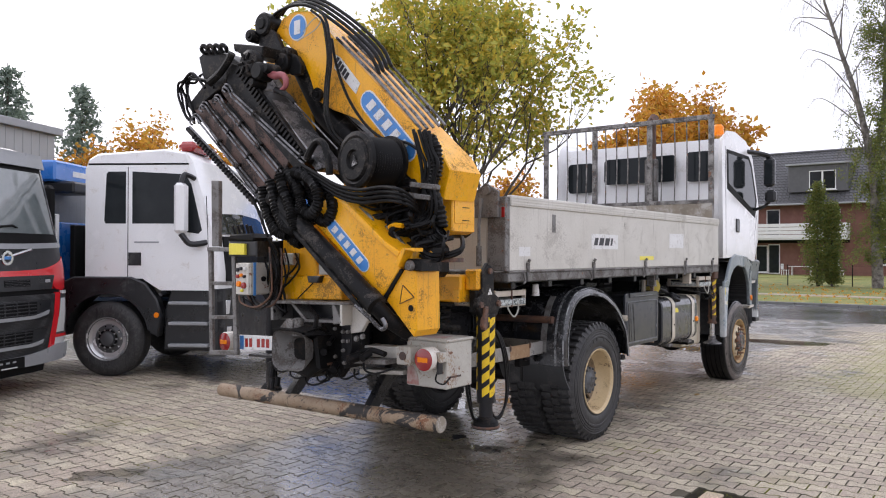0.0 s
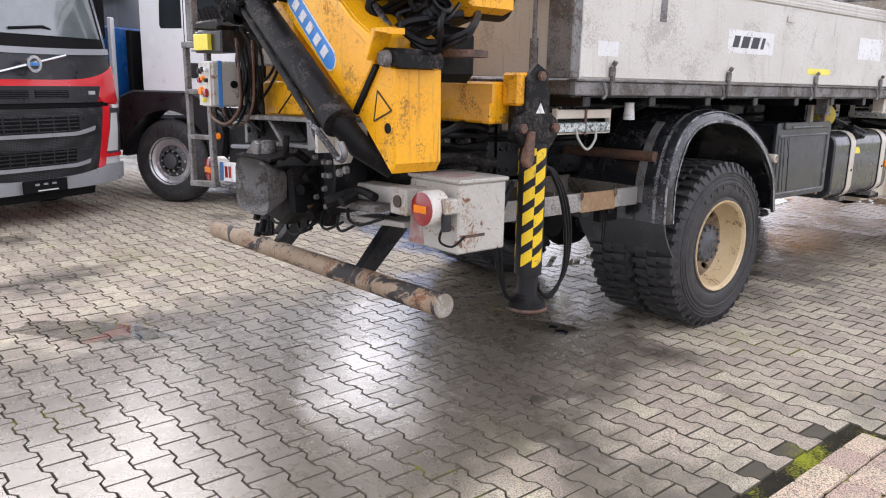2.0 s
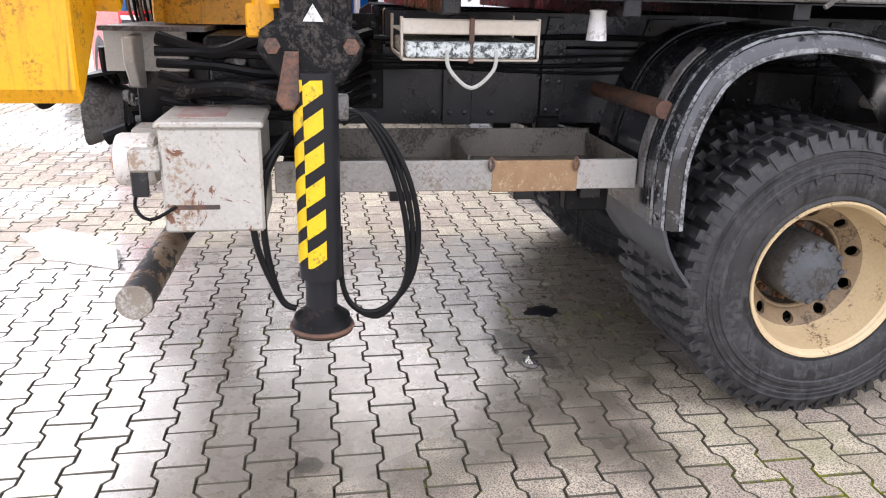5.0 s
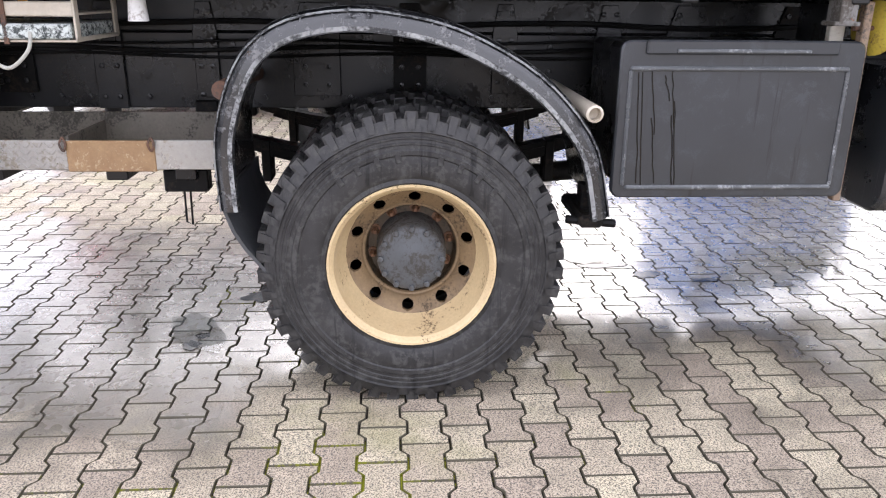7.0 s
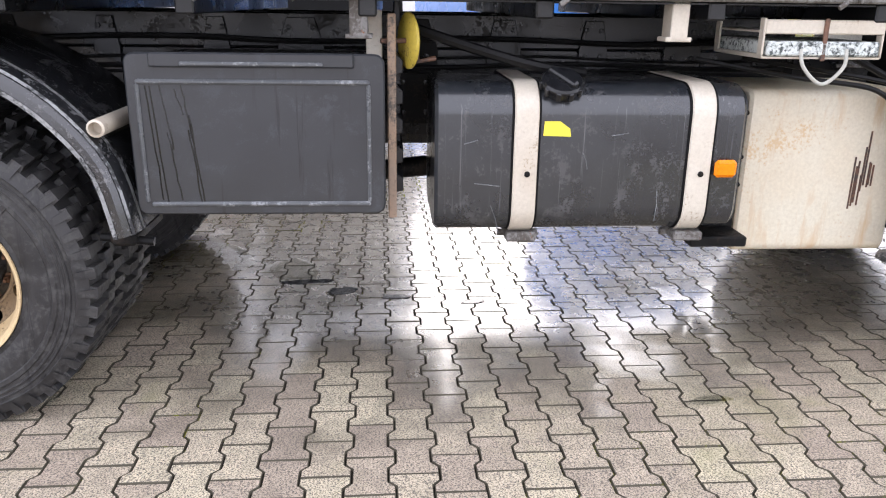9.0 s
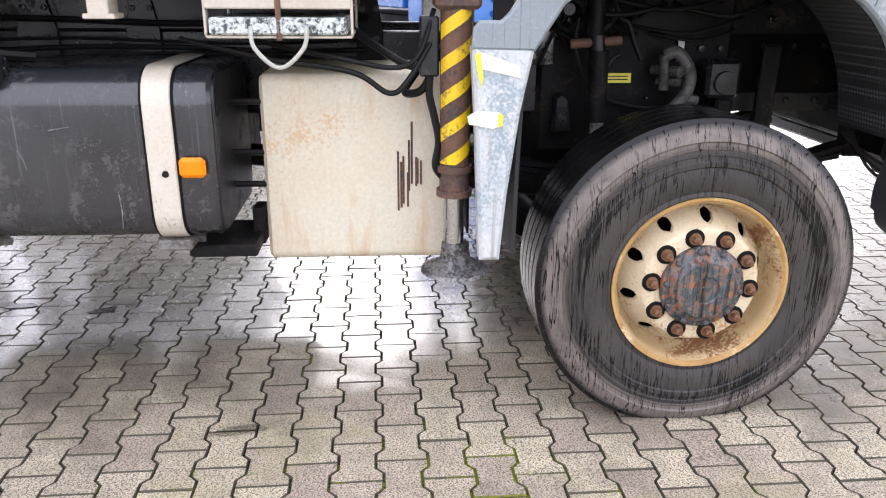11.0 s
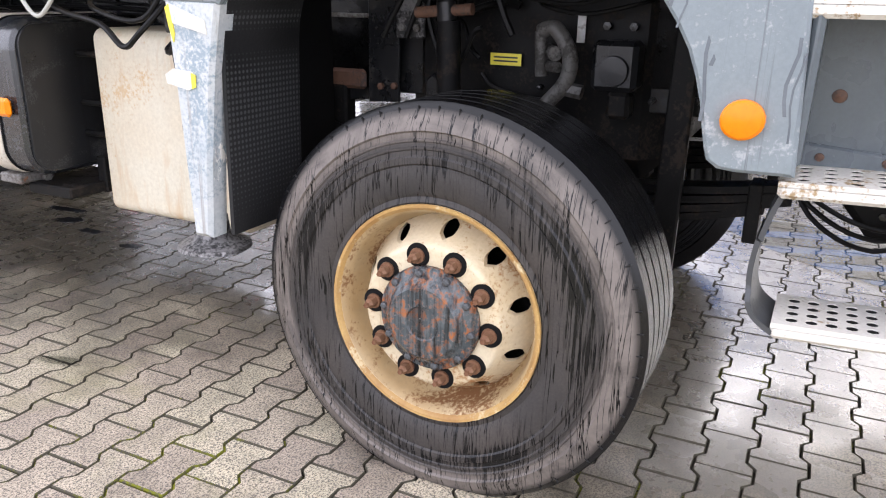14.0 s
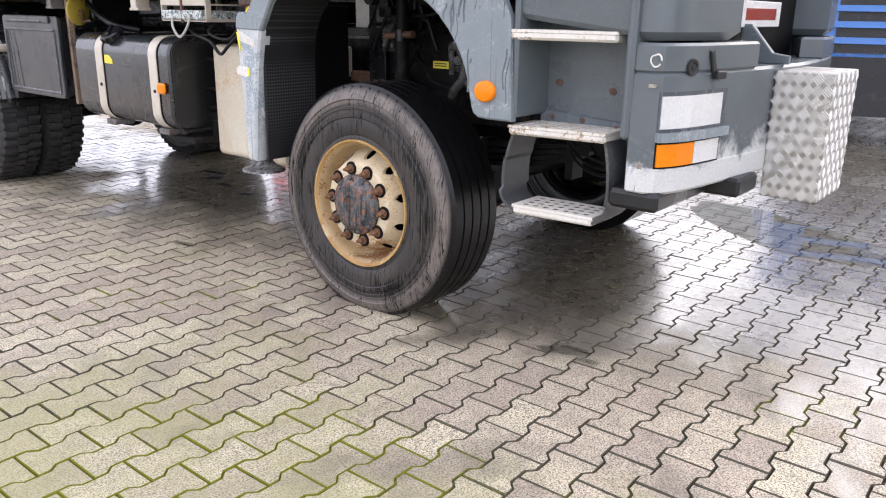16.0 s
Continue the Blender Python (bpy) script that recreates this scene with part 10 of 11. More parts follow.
for sx in (1, -1):
    def pair(a, b):
        return (a * sx, b * sx) if sx > 0 else (b * sx, a * sx)

    red_panel("red_blade", pair(0.63, 0.72), pair(0.74, 0.82), 0.52, 1.21, 0.034, M["red_paint"], body, "red blade beside the headlight", 8)
    red_panel("red_blade", pair(0.71, 0.97), pair(0.73, 0.975), 0.635, 0.675, 0.036, M["red_paint"], body, "red blade under the headlight", 8)
    red_panel("headlight_bowl", pair(0.735, 0.97), pair(0.83, 0.985), 0.67, 1.19, 0.022, M["rim_dark"], body, "dark headlight bowl", 10)
    red_panel("headlight", pair(0.75, 0.90), pair(0.84, 0.93), 0.70, 1.13, 0.030, M["white_lens"], body, "slanting headlight", 8)
    red_panel("headlight_cap", pair(0.87, 0.985), pair(0.86, 0.99), 1.185, 1.225, 0.034, M["cab_white"], body, "", 8)
    red_panel("fog_lamp", pair(0.71, 0.95), pair(0.72, 0.95), 0.545, 0.635, 0.026, M["white_lens"], body, "low fog lamp", 8)
    part("mirror", Geo().box(min(1.24 * sx, 1.42 * sx), max(1.24 * sx, 1.42 * sx), -0.62, -0.46, 1.95, 2.62, 0.05), M["black"], body, "tall black mirror")
red_panel("bumper", (-0.99, 0.99), (-0.995, 0.995), lambda u: 0.335 + 0.05 * u ** 6, lambda u: 0.465 + 0.09 * min(1.0, abs(u) / 0.75) ** 3, 0.060, M["silver"], red, "grey front bumper with rounded corners", 40, 0.12)
red_panel("lower_apron", (-0.6, 0.6), (-0.62, 0.62), 0.24, 0.34, 0.0, M["black"], red)
plate_b = part("plate_holder", Geo().box(-0.26, 0.26, 0.045, 0.070, 0.345, 0.475, 0.004), M["black"], red, "black empty plate holder")
for k in range(3):
    part("bar", Geo().box(-0.12 + 0.1 * k, -0.07 + 0.1 * k, 0.068, 0.074, 0.42, 0.44, 0), M["silver"], plate_b)
part("bar", Geo().box(-0.14, 0.10, 0.068, 0.074, 0.36, 0.372, 0), M["sticker_white"], plate_b)
part("wiper", Geo().tube([(-0.85, -0.30, 1.90), (-0.3, -0.16, 2.04), (0.1, -0.15, 2.0)], 0.014, 6), M["black"], red)
part("chassis", Geo().box(-0.5, 0.5, -6.0, -0.6, 0.5, 0.95, 0.02), M["dark"], red)
part("beacon_lamp", Geo().lathe([(-0.06, 0.0), (-0.05, 0.10), (0.02, 0.12), (0.03, 0.1), (0.03, 0)], (0.1, -0.6, 3.2), "y", 20), M["chrome"], red, "round roof spotlight")
for x, y in ((1.22, -1.35), (1.22, -4.9)):
    road_wheel(red, x, y, 1)
    road_wheel(red, -x, y, -1)

# white truck with a blue crane behind its cab
white = thing("white_truck", "white lorry with dark grey wings parked across the yard", "truck", pose(-5.03, 1.04, 0, 0, 0, 33 - 90))
body = part("cab", cab_body([(-1.97, 1.36), (-1.97, 2.92), (-1.92, 3.04), (-1.80, 3.11), (-0.85, 3.17), (-0.55, 3.12), (-0.42, 3.0), (-0.12, 1.95), (-0.06, 1.45), (-0.06, 1.20), (-0.9, 1.20), (-1.15, 1.36)], 1.21, 0.09), M["cab_white"], white, "white cab")
part("windscreen", front_sheet(1.21, 1.98, 2.80, -0.12, -0.40, 0.006, w=0.93), M["dark_glass"], body, "dark windscreen")
for sx in (1, -1):
    def plate(pts, x0, x1, b=0.004):
        return Geo().prism(pts, "x", min(x0 * sx, x1 * sx), max(x0 * sx, x1 * sx), b)

    part("side_window", plate([(-1.30, 2.12), (-0.66, 2.12), (-0.52, 2.0), (-0.36, 1.98), (-0.31, 2.03), (-0.46, 2.66), (-0.55, 2.80), (-1.30, 2.84)], 1.205, 1.215), M["dark_glass"], body, "dark door window")
    part("side_window", plate([(-1.70, 2.16), (-1.68, 2.12), (-1.39, 2.12), (-1.39, 2.84), (-1.64, 2.84), (-1.67, 2.81)], 1.205, 1.215), M["dark_glass"], body)
    part("door_gap", plate([(-1.365, 1.36), (-1.355, 1.36), (-1.355, 2.9), (-1.365, 2.9)], 1.206, 1.2125, 0), M["black"], body)
    part("door_gap", plate([(-0.20, 1.30), (-0.193, 1.30), (-0.25, 2.5), (-0.257, 2.5)], 1.200, 1.2115, 0), M["black"], body)
    part("roof_line", plate([(-1.93, 2.93), (-0.5, 2.93), (-0.5, 2.955), (-1.93, 2.955)], 1.205, 1.2125, 0), M["black"], body)
    part("door_handle", plate([(-1.35, 1.54), (-1.17, 1.54), (-1.17, 1.72), (-1.35, 1.72)], 1.20, 1.225, 0.01), M["plastic"], body, "black door handle")
    part("lettering", plate([(-1.27, 1.85), (-0.92, 1.85), (-0.92, 1.873), (-1.27, 1.873)], 1.2095, 1.2125, 0), M["silver"], body, "faint plain bar of lettering")
    part("mirror", Geo().box(min(1.28 * sx, 1.50 * sx), max(1.28 * sx, 1.50 * sx), -0.60, -0.46, 1.98, 2.66, 0.04), M["cab_white"], body, "tall white mirror housing")
    part("mirror_arm", Geo().tube(curve([(1.2 * sx, -0.42, 2.74), (1.35 * sx, -0.5, 2.78), (1.40 * sx, -0.53, 2.66)]), 0.035, 8), M["plastic"], body, "black mirror arm")
    part("mirror_arm", Geo().tube(curve([(1.2 * sx, -0.25, 1.86), (1.35 * sx, -0.42, 1.84), (1.40 * sx, -0.53, 1.98)]), 0.04, 8), M["plastic"], body, "black mirror arm")
    arch_ = arc((-1.65, 0.55), 0.70, 178, 10, 18)
    part("wing", Geo().sweep(arch_, [(0.75 * sx, 0.0), (1.20 * sx, 0.0), (1.24 * sx, -0.03), (1.24 * sx, -0.10), (1.20 * sx, -0.10), (0.75 * sx, -0.05)], True), M["plastic"], white, "dark grey wing")
    inner = [(-1.65 + 0.62 * math.cos(math.radians(k)), 0.55 + 0.62 * math.sin(math.radians(k))) for k in range(170, 4, -11)]
    part("wing_top", plate([(-0.92, 0.56), (-0.86, 0.86), (-0.93, 1.08), (-1.10, 1.30), (-1.30, 1.385), (-2.12, 1.385), (-2.32, 1.30), (-2.36, 1.02), (-2.28, 0.66)] + inner, 1.06, 1.245, 0.02), M["plastic"], white, "broad dark grey plastic wing")
    part("step_box", plate([(-0.88, 0.36), (-0.08, 0.36), (-0.08, 1.22), (-0.78, 1.22), (-0.88, 0.9)], 0.85, 1.12, 0.02), M["plastic"], white, "dark step well")
    for z in (1.0, 0.72, 0.42):
        part("step", Geo().box(min(1.10 * sx, 1.23 * sx), max(1.10 * sx, 1.23 * sx), -0.78, -0.22, z, z + 0.045, 0.01), M["silver"], white, "bright step edge")
    part("side_lamp", Geo().lathe([(0, 0.04), (0.012, 0.035), (0.014, 0)], (1.25 * sx, -0.93, 0.86), "x", 14), M["orange"], white)
part("front_panel", front_sheet(1.21, 1.30, 1.95, -0.05, -0.11, 0.012, w=0.80), M["black"], body, "black grille")
part("bumper", front_sheet(1.22, 0.36, 1.22, -0.03, -0.05, 0.03, w=0.99), M["plastic"], white, "dark grey bumper")
for sx in (1, -1):
    part("headlight", Geo().box(min(0.74 * sx, 1.08 * sx), max(0.74 * sx, 1.08 * sx), -0.16, -0.01, 0.84, 1.08, 0.03), M["white_lens"], white, "clear headlight")
    part("fog_lamp", Geo().box(min(0.80 * sx, 1.05 * sx), max(0.80 * sx, 1.05 * sx), -0.14, 0.0, 0.60, 0.70, 0.02), M["white_lens"], white)
part("beacon", Geo().box(0.1, 1.0, -0.75, -0.5, 3.15, 3.29, 0.05), M["red"], white, "red beacon bar on the roof")
part("chassis", Geo().box(-0.5, 0.5, -7.0, -0.4, 0.55, 1.0, 0.02), M["dark"], white)
part("body_front", Geo().box(-1.22, 1.20, -2.20, -2.13, 1.15, 2.1, 0.01), M["black"], white)
for x0, x1, z0, z1 in ((1.18, 1.25, 1.05, 2.25),):
    part("body_frame", Geo().box(x0, x1, -2.42, -2.36, z0, z1, 0.01), M["cab_white"], white, "white body corner post")
part("body_side", Geo().box(-1.22, 1.22, -6.8, -2.43, 1.2, 2.15, 0.02), M["blue_paint"], white, "blue load body")
part("silver_tank", Geo().tube([(0.2, -3.3, 2.15), (0.2, -3.3, 2.7)], 0.8, 24), M["grey_body"], white, "grey drum behind the cab")
part("blue_boom", Geo().box(-1.1, 1.15, -2.85, -2.45, 2.72, 3.02, 0.03), M["blue_paint"], white, "blue folded crane boom")
part("boom_arm", Geo().box(0.6, 1.1, -2.9, -2.2, 2.55, 2.72, 0.03), M["plastic"], white)
part("boom_lettering", Geo().box(0.2, 0.7, -2.449, -2.445, 2.82, 2.9, 0), M["sticker_white"], white, "plain pale bar of lettering")
for y in (-1.65, -5.4, -6.7):
    road_wheel(white, 1.22, y, 1)
    road_wheel(white, -1.22, y, -1)

# blue truck further along the row
blue = thing("blue_truck", "blue lorry with slatted grille parked in the row", "truck", pose(-6.15, 5.6, 0, 0, 0, 20 - 90))
body = part("cab", cab_body([(-1.9, 0.95), (-1.9, 2.8), (-1.75, 3.0), (-0.7, 3.06), (-0.45, 2.96), (-0.12, 1.95), (-0.06, 1.45), (-0.06, 0.95)], 1.22, 0.09), M["blue_paint"], blue, "blue cab")
part("windscreen", front_sheet(1.22, 1.98, 2.82, -0.12, -0.42, 0.006, w=0.93), M["dark_glass"], body, "dark windscreen")
for k in range(5):
    z = 1.02 + 0.17 * k
    part("grille_mesh", front_sheet(1.22, z, z + 0.10, -0.055, -0.06, 0.012, w=0.72), M["plastic"], body, "dark mesh strip")
    part("grille_bar", front_sheet(1.22, z + 0.10, z + 0.165, -0.055, -0.06, 0.05, w=0.76), M["blue_paint"], body, "blue grille bar")
    g = Geo()
    for i in range(30):
        for q in range(3):
            x = -0.8 + 0.055 * i + 0.02 * (q % 2)
            back = 0.09 * (abs(x / 1.22)) ** 3 * 1.4 - 0.09 * 0.35 * (1 - abs(x / 0.88) if abs(x) < 0.88 else 0)
            g.box(x, x + 0.03, -0.045 - back, -0.035 - back, z + 0.012 + 0.028 * q, z + 0.03 + 0.028 * q, 0.003)
    part("mesh_dots", g, M["blue_paint"], body)
part("bumper", front_sheet(1.24, 0.34, 0.98, -0.03, -0.05, 0.04, w=0.99), M["plastic"], blue, "dark bumper")
for sx in (1, -1):
    part("headlight", Geo().box(min(0.80 * sx, 1.14 * sx), max(0.80 * sx, 1.14 * sx), -0.18, -0.04, 0.78, 1.0, 0.04), M["white_lens"], blue, "clear headlight")
    part("mirror", Geo().box(min(1.26 * sx, 1.48 * sx), max(1.26 * sx, 1.48 * sx), -0.36, -0.24, 1.98, 2.62, 0.04), M["plastic"], body)
part("number_plate", Geo().box(-0.26, 0.26, 0.02, 0.035, 0.6, 0.71, 0.004), M["sticker_white"], blue, "white plate")
part("chassis", Geo().box(-0.5, 0.5, -7.0, -0.4, 0.55, 1.0, 0.02), M["dark"], blue)
part("load_body", Geo().box(-1.22, 1.22, -7.0, -2.1, 1.15, 1.9, 0.02), M["blue_paint"], blue, "blue load body")
for y in (-1.40, -5.2):
    road_wheel(blue, 1.22, y, 1)
    road_wheel(blue, -1.22, y, -1)

# ---- house, trees, hedge ----
def house():
    H_ = thing("apartment_house", "two-storey red-brown brick house with dark tiled roof", "house", pose(0, 63.8, 0.03))
    X0, X1 = -20.0, 8.0
    wall = part("wall", Geo().box(X0, X1, 0, 9, 0, 6.3, 0.02), M["brick"], H_, "red-brown brick wall")
    g = Geo()
    courses = 19
    for k in range(courses):
        t0, t1 = k / courses, (k + 1) / courses
        y0, z0 = -0.9 + 5.4 * t0, 6.0 + 4.9 * t0
        y1, z1 = -0.9 + 5.4 * t1 + 0.06, 6.0 + 4.9 * t1
        n = 96
        w = (X1 - X0 + 1.2) / n
        for i in range(n):
            x = X0 - 0.6 + w * i
            g.add([(x + 0.02, y0, z0 + 0.10), (x + w - 0.06, y0, z0 + 0.03), (x + w - 0.06, y1, z1 + 0.0), (x + 0.02, y1, z1 + 0.07), (x + 0.02, y0, z0 - 0.02), (x + w - 0.02, y0, z0 - 0.04)], [(0, 1, 2, 3), (4, 5, 1, 0)])
    roof = part("roof", g, M["roof"], H_, "dark grey pantile roof")
    part("roof_deck", Geo().prism([(-0.85, 5.95), (4.5, 10.85), (9.85, 5.95)], "x", X0 - 0.5, X1 + 0.5), M["roof"], roof)
    part("ridge", Geo().tube([(X0 - 0.6, 4.5, 10.94), (X1 + 0.6, 4.5, 10.94)], 0.12, 8), M["roof"], roof)
    part("gutter", Geo().tube([(X0 - 0.6, -0.95, 5.95), (X1 + 0.6, -0.95, 5.95)], 0.08, 8), M["silver"], roof, "grey gutter")
    # dormer
    dm = part("dormer", Geo().box(-11.6, -7.0, -0.2, 3.4, 7.0, 9.25, 0.02), M["roof"], H_, "dark clad dormer")
    part("dormer_roof", Geo().box(-11.8, -6.8, -0.5, 3.6, 9.25, 9.4, 0.02), M["silver"], dm)

    def window(x0, x1, z0, z1, y=0.0, parent=H_, door=False):
        wf_ = part("window", Geo().box(x0, x1, y - 0.05, y + 0.02, z0, z1, 0.01), M["white"], parent, "white framed window")
        n = max(1, round((x1 - x0) / 0.9))
        for i in range(n):
            a, b = x0 + (x1 - x0) * i / n + 0.07, x0 + (x1 - x0) * (i + 1) / n - 0.07
            part("pane", Geo().box(a, b, y - 0.06, y - 0.045, z0 + 0.08, z1 - 0.08, 0.002), M["dark_glass"], wf_, "dark pane")
        if not door:
            part("sill", Geo().box(x0 - 0.08, x1 + 0.08, y - 0.16, y, z0 - 0.08, z0 - 0.01, 0.01), M["white"], wf_)
        return wf_

    window(-9.95, -7.9, 7.15, 8.75, -0.2, dm)
    for x0, x1, z0, z1, door in ((-14.3, -13.3, 0.15, 2.5, False), (-13.25, -12.3, 0.05, 2.6, True), (-13.4, -12.3, 3.3, 5.6, True), (-17.5, -15.2, 0.9, 2.4, False), (-17.2, -15.2, 3.7, 5.3, False),
                                 (-9.0, -7.7, 0.9, 2.5, False), (-9.0, -7.6, 3.3, 5.6, True), (-4.6, -2.6, 0.9, 2.4, False), (-4.6, -2.6, 3.8, 5.3, False), (0.2, 2.2, 0.9, 2.4, False), (0.2, 2.2, 3.8, 5.3, False)):
        window(x0, x1, z0, z1, 0.0, H_, door)
    bal = part("balcony", Geo().box(-18.4, -6.9, -1.7, 0, 2.95, 3.12, 0.02), M["white"], H_, "long white slatted balcony")
    for k in range(4):
        part("slat", Geo().box(-18.4, -6.9, -1.74, -1.69, 3.1 + 0.31 * k, 3.37 + 0.31 * k, 0.01), M["white"], bal)
        part("slat", Geo().box(-6.94, -6.88, -1.7, 0, 3.1 + 0.31 * k, 3.37 + 0.31 * k, 0.01), M["white"], bal)
    # flat black strip on the wall paints the shade under the balcony
    part("lower_recess", Geo().box(-18.4, -6.9, -0.02, 0.0, 2.7, 2.96, 0.005), M["black"], H_)
    return H_


house()


def garden_table(x, y, turned):
    t = thing("garden_table" if not turned else "garden_chair", "white plastic garden furniture on the lawn", "table" if not turned else "chair", pose(x, y, 0.03, 0, 0, turned))
    if turned:
        part("seat", Geo().box(-0.25, 0.25, -0.25, 0.25, 0.42, 0.46, 0.01), M["white"], t)
        part("backrest", Geo().box(-0.25, 0.25, 0.22, 0.26, 0.5, 0.95, 0.01), M["white"], t)
    else:
        part("tabletop", Geo().box(-0.9, 0.9, -0.4, 0.4, 0.72, 0.76, 0.01), M["white"], t)
    s = 0.22 if turned else 0.7
    for sx in (-s, s):
        for sy in (-0.2, 0.2):
            part("leg", Geo().box(sx - 0.025, sx + 0.025, sy - 0.025, sy + 0.025, 0.0, 0.44 if turned else 0.72, 0.004), M["white"], t)


garden_table(-10.0, 61.0, 0)
garden_table(-11.2, 60.8, 80)
garden_table(-7.2, 61.0, 40)
fence = thing("garden_fence", "thin dark wire fence posts along the lawn", "fence", pose(0, 38.9, 0.03))
for k in range(14):
    part("post", Geo().tube([(-14 + 1.6 * k, 0, 0), (-14 + 1.6 * k, 0, 1.15)], 0.03, 6), M["dark"], fence)
for z in (0.4, 0.75, 1.1):
    part("wire", Geo().tube([(-14, 0, z), (7, 0, z)], 0.006, 4), M["dark"], fence)


# trees
def leaf_cloud(clusters, per, size, flat=0.0):
    """Many small folded leaves in loose clumps."""
    v, f = [], []
    for (c, r) in clusters:
        for _ in range(per):
            d = Vector((random.gauss(0, 1), random.gauss(0, 1), random.gauss(0, 0.8)))
            p = Vector(c) + d * r * 0.5
            s = size * random.uniform(0.6, 1.3)
            a = Vector((random.gauss(0, 1), random.gauss(0, 1), random.gauss(0, 0.7))).normalized()
            b = a.orthogonal().normalized()
            b = (b + a.cross(b) * random.uniform(-2, 2)).normalized()
            n = a.cross(b) * s * 0.25
            k = len(v)
            v += [tuple(p - a * s), tuple(p + b * s * 0.6 + n), tuple(p + a * s), tuple(p - b * s * 0.6 + n)]
            f += [(k, k + 1, k + 2), (k, k + 2, k + 3)]
    return Geo().add(v, f)


def limbs(g, p, d, length, r, depth, tips, spread, rise):
    """A branching limb; gathers the ends of its twigs."""
    pts, q = [p], p.copy()
    n = 4
    for i in range(n):
        d = (d + Vector((random.gauss(0, 0.13), random.gauss(0, 0.13), random.gauss(0, 0.08) + rise))).normalized()
        q = q + d * length / n
        pts.append(q.copy())
    g.tube(pts, r, 7 if depth > 2 else 5, r * 0.55)
    if depth == 0:
        tips += [(tuple(pts[2]), length), (tuple(pts[-1]), length)]
        return
    for k in range(random.choice((3, 3, 4))):
        i = random.choice((2, 3, 4, 4))
        a = Vector((random.gauss(0, 1), random.gauss(0, 1), random.gauss(0, 0.5))).normalized()
        nd = (d + a * spread).normalized()
        limbs(g, pts[i], nd, length * random.uniform(0.55, 0.78), r * 0.5, depth - 1, tips, spread, rise)


def tree(x, y, height, mat, seed, trunk=0.18, stems=1, spread=0.8, rise=0.06, per=26, size=0.09, z=0.0, label="", cat="tree", depth=3, clump=0.55):
    random.seed(seed)
    t = thing("tree", label, cat, pose(x, y, z))
    g, tips = Geo(), []
    for k in range(stems):
        d = Vector((random.gauss(0, 0.22), random.gauss(0, 0.22), 1)).normalized() if stems > 1 else Vector((0.03, 0, 1))
        limbs(g, Vector((random.uniform(-0.2, 0.2) * (stems > 1), 0, -0.1)), d, height * 0.42, trunk, depth, tips, spread, rise)
    part("trunk", g, M["bark"], t, "grey-brown trunk and limbs")
    lc = leaf_cloud([(c, r * clump) for c, r in tips], per, size)
    ob = part("crown", lc, M[mat], t)
    return t


tree(-9.4, 13.6, 10.2, "leaf_turning", 5, 0.13, stems=5, spread=0.72, rise=0.14, per=14, size=0.10, label="broad tree with loose green and yellow leaves", depth=4, clump=0.5)
tree(-12.2, 36.5, 11.4, "leaf_orange", 9, 0.25, stems=4, spread=0.95, per=70, size=0.17, label="maple with dense orange autumn leaves")
tree(-12.9, 21.5, 5.2, "leaf_orange", 12, 0.14, stems=2, spread=0.9, per=20, size=0.11, label="small orange autumn tree")
tree(-27.5, 14.4, 8.0, "leaf_orange", 15, 0.2, stems=2, spread=0.9, per=26, size=0.14, label="yellow-orange autumn tree behind the yard")
tree(-33.0, 17.0, 8.5, "leaf_orange", 16, 0.2, stems=2, spread=0.9, per=26, size=0.14, label="yellow-orange autumn tree behind the yard")


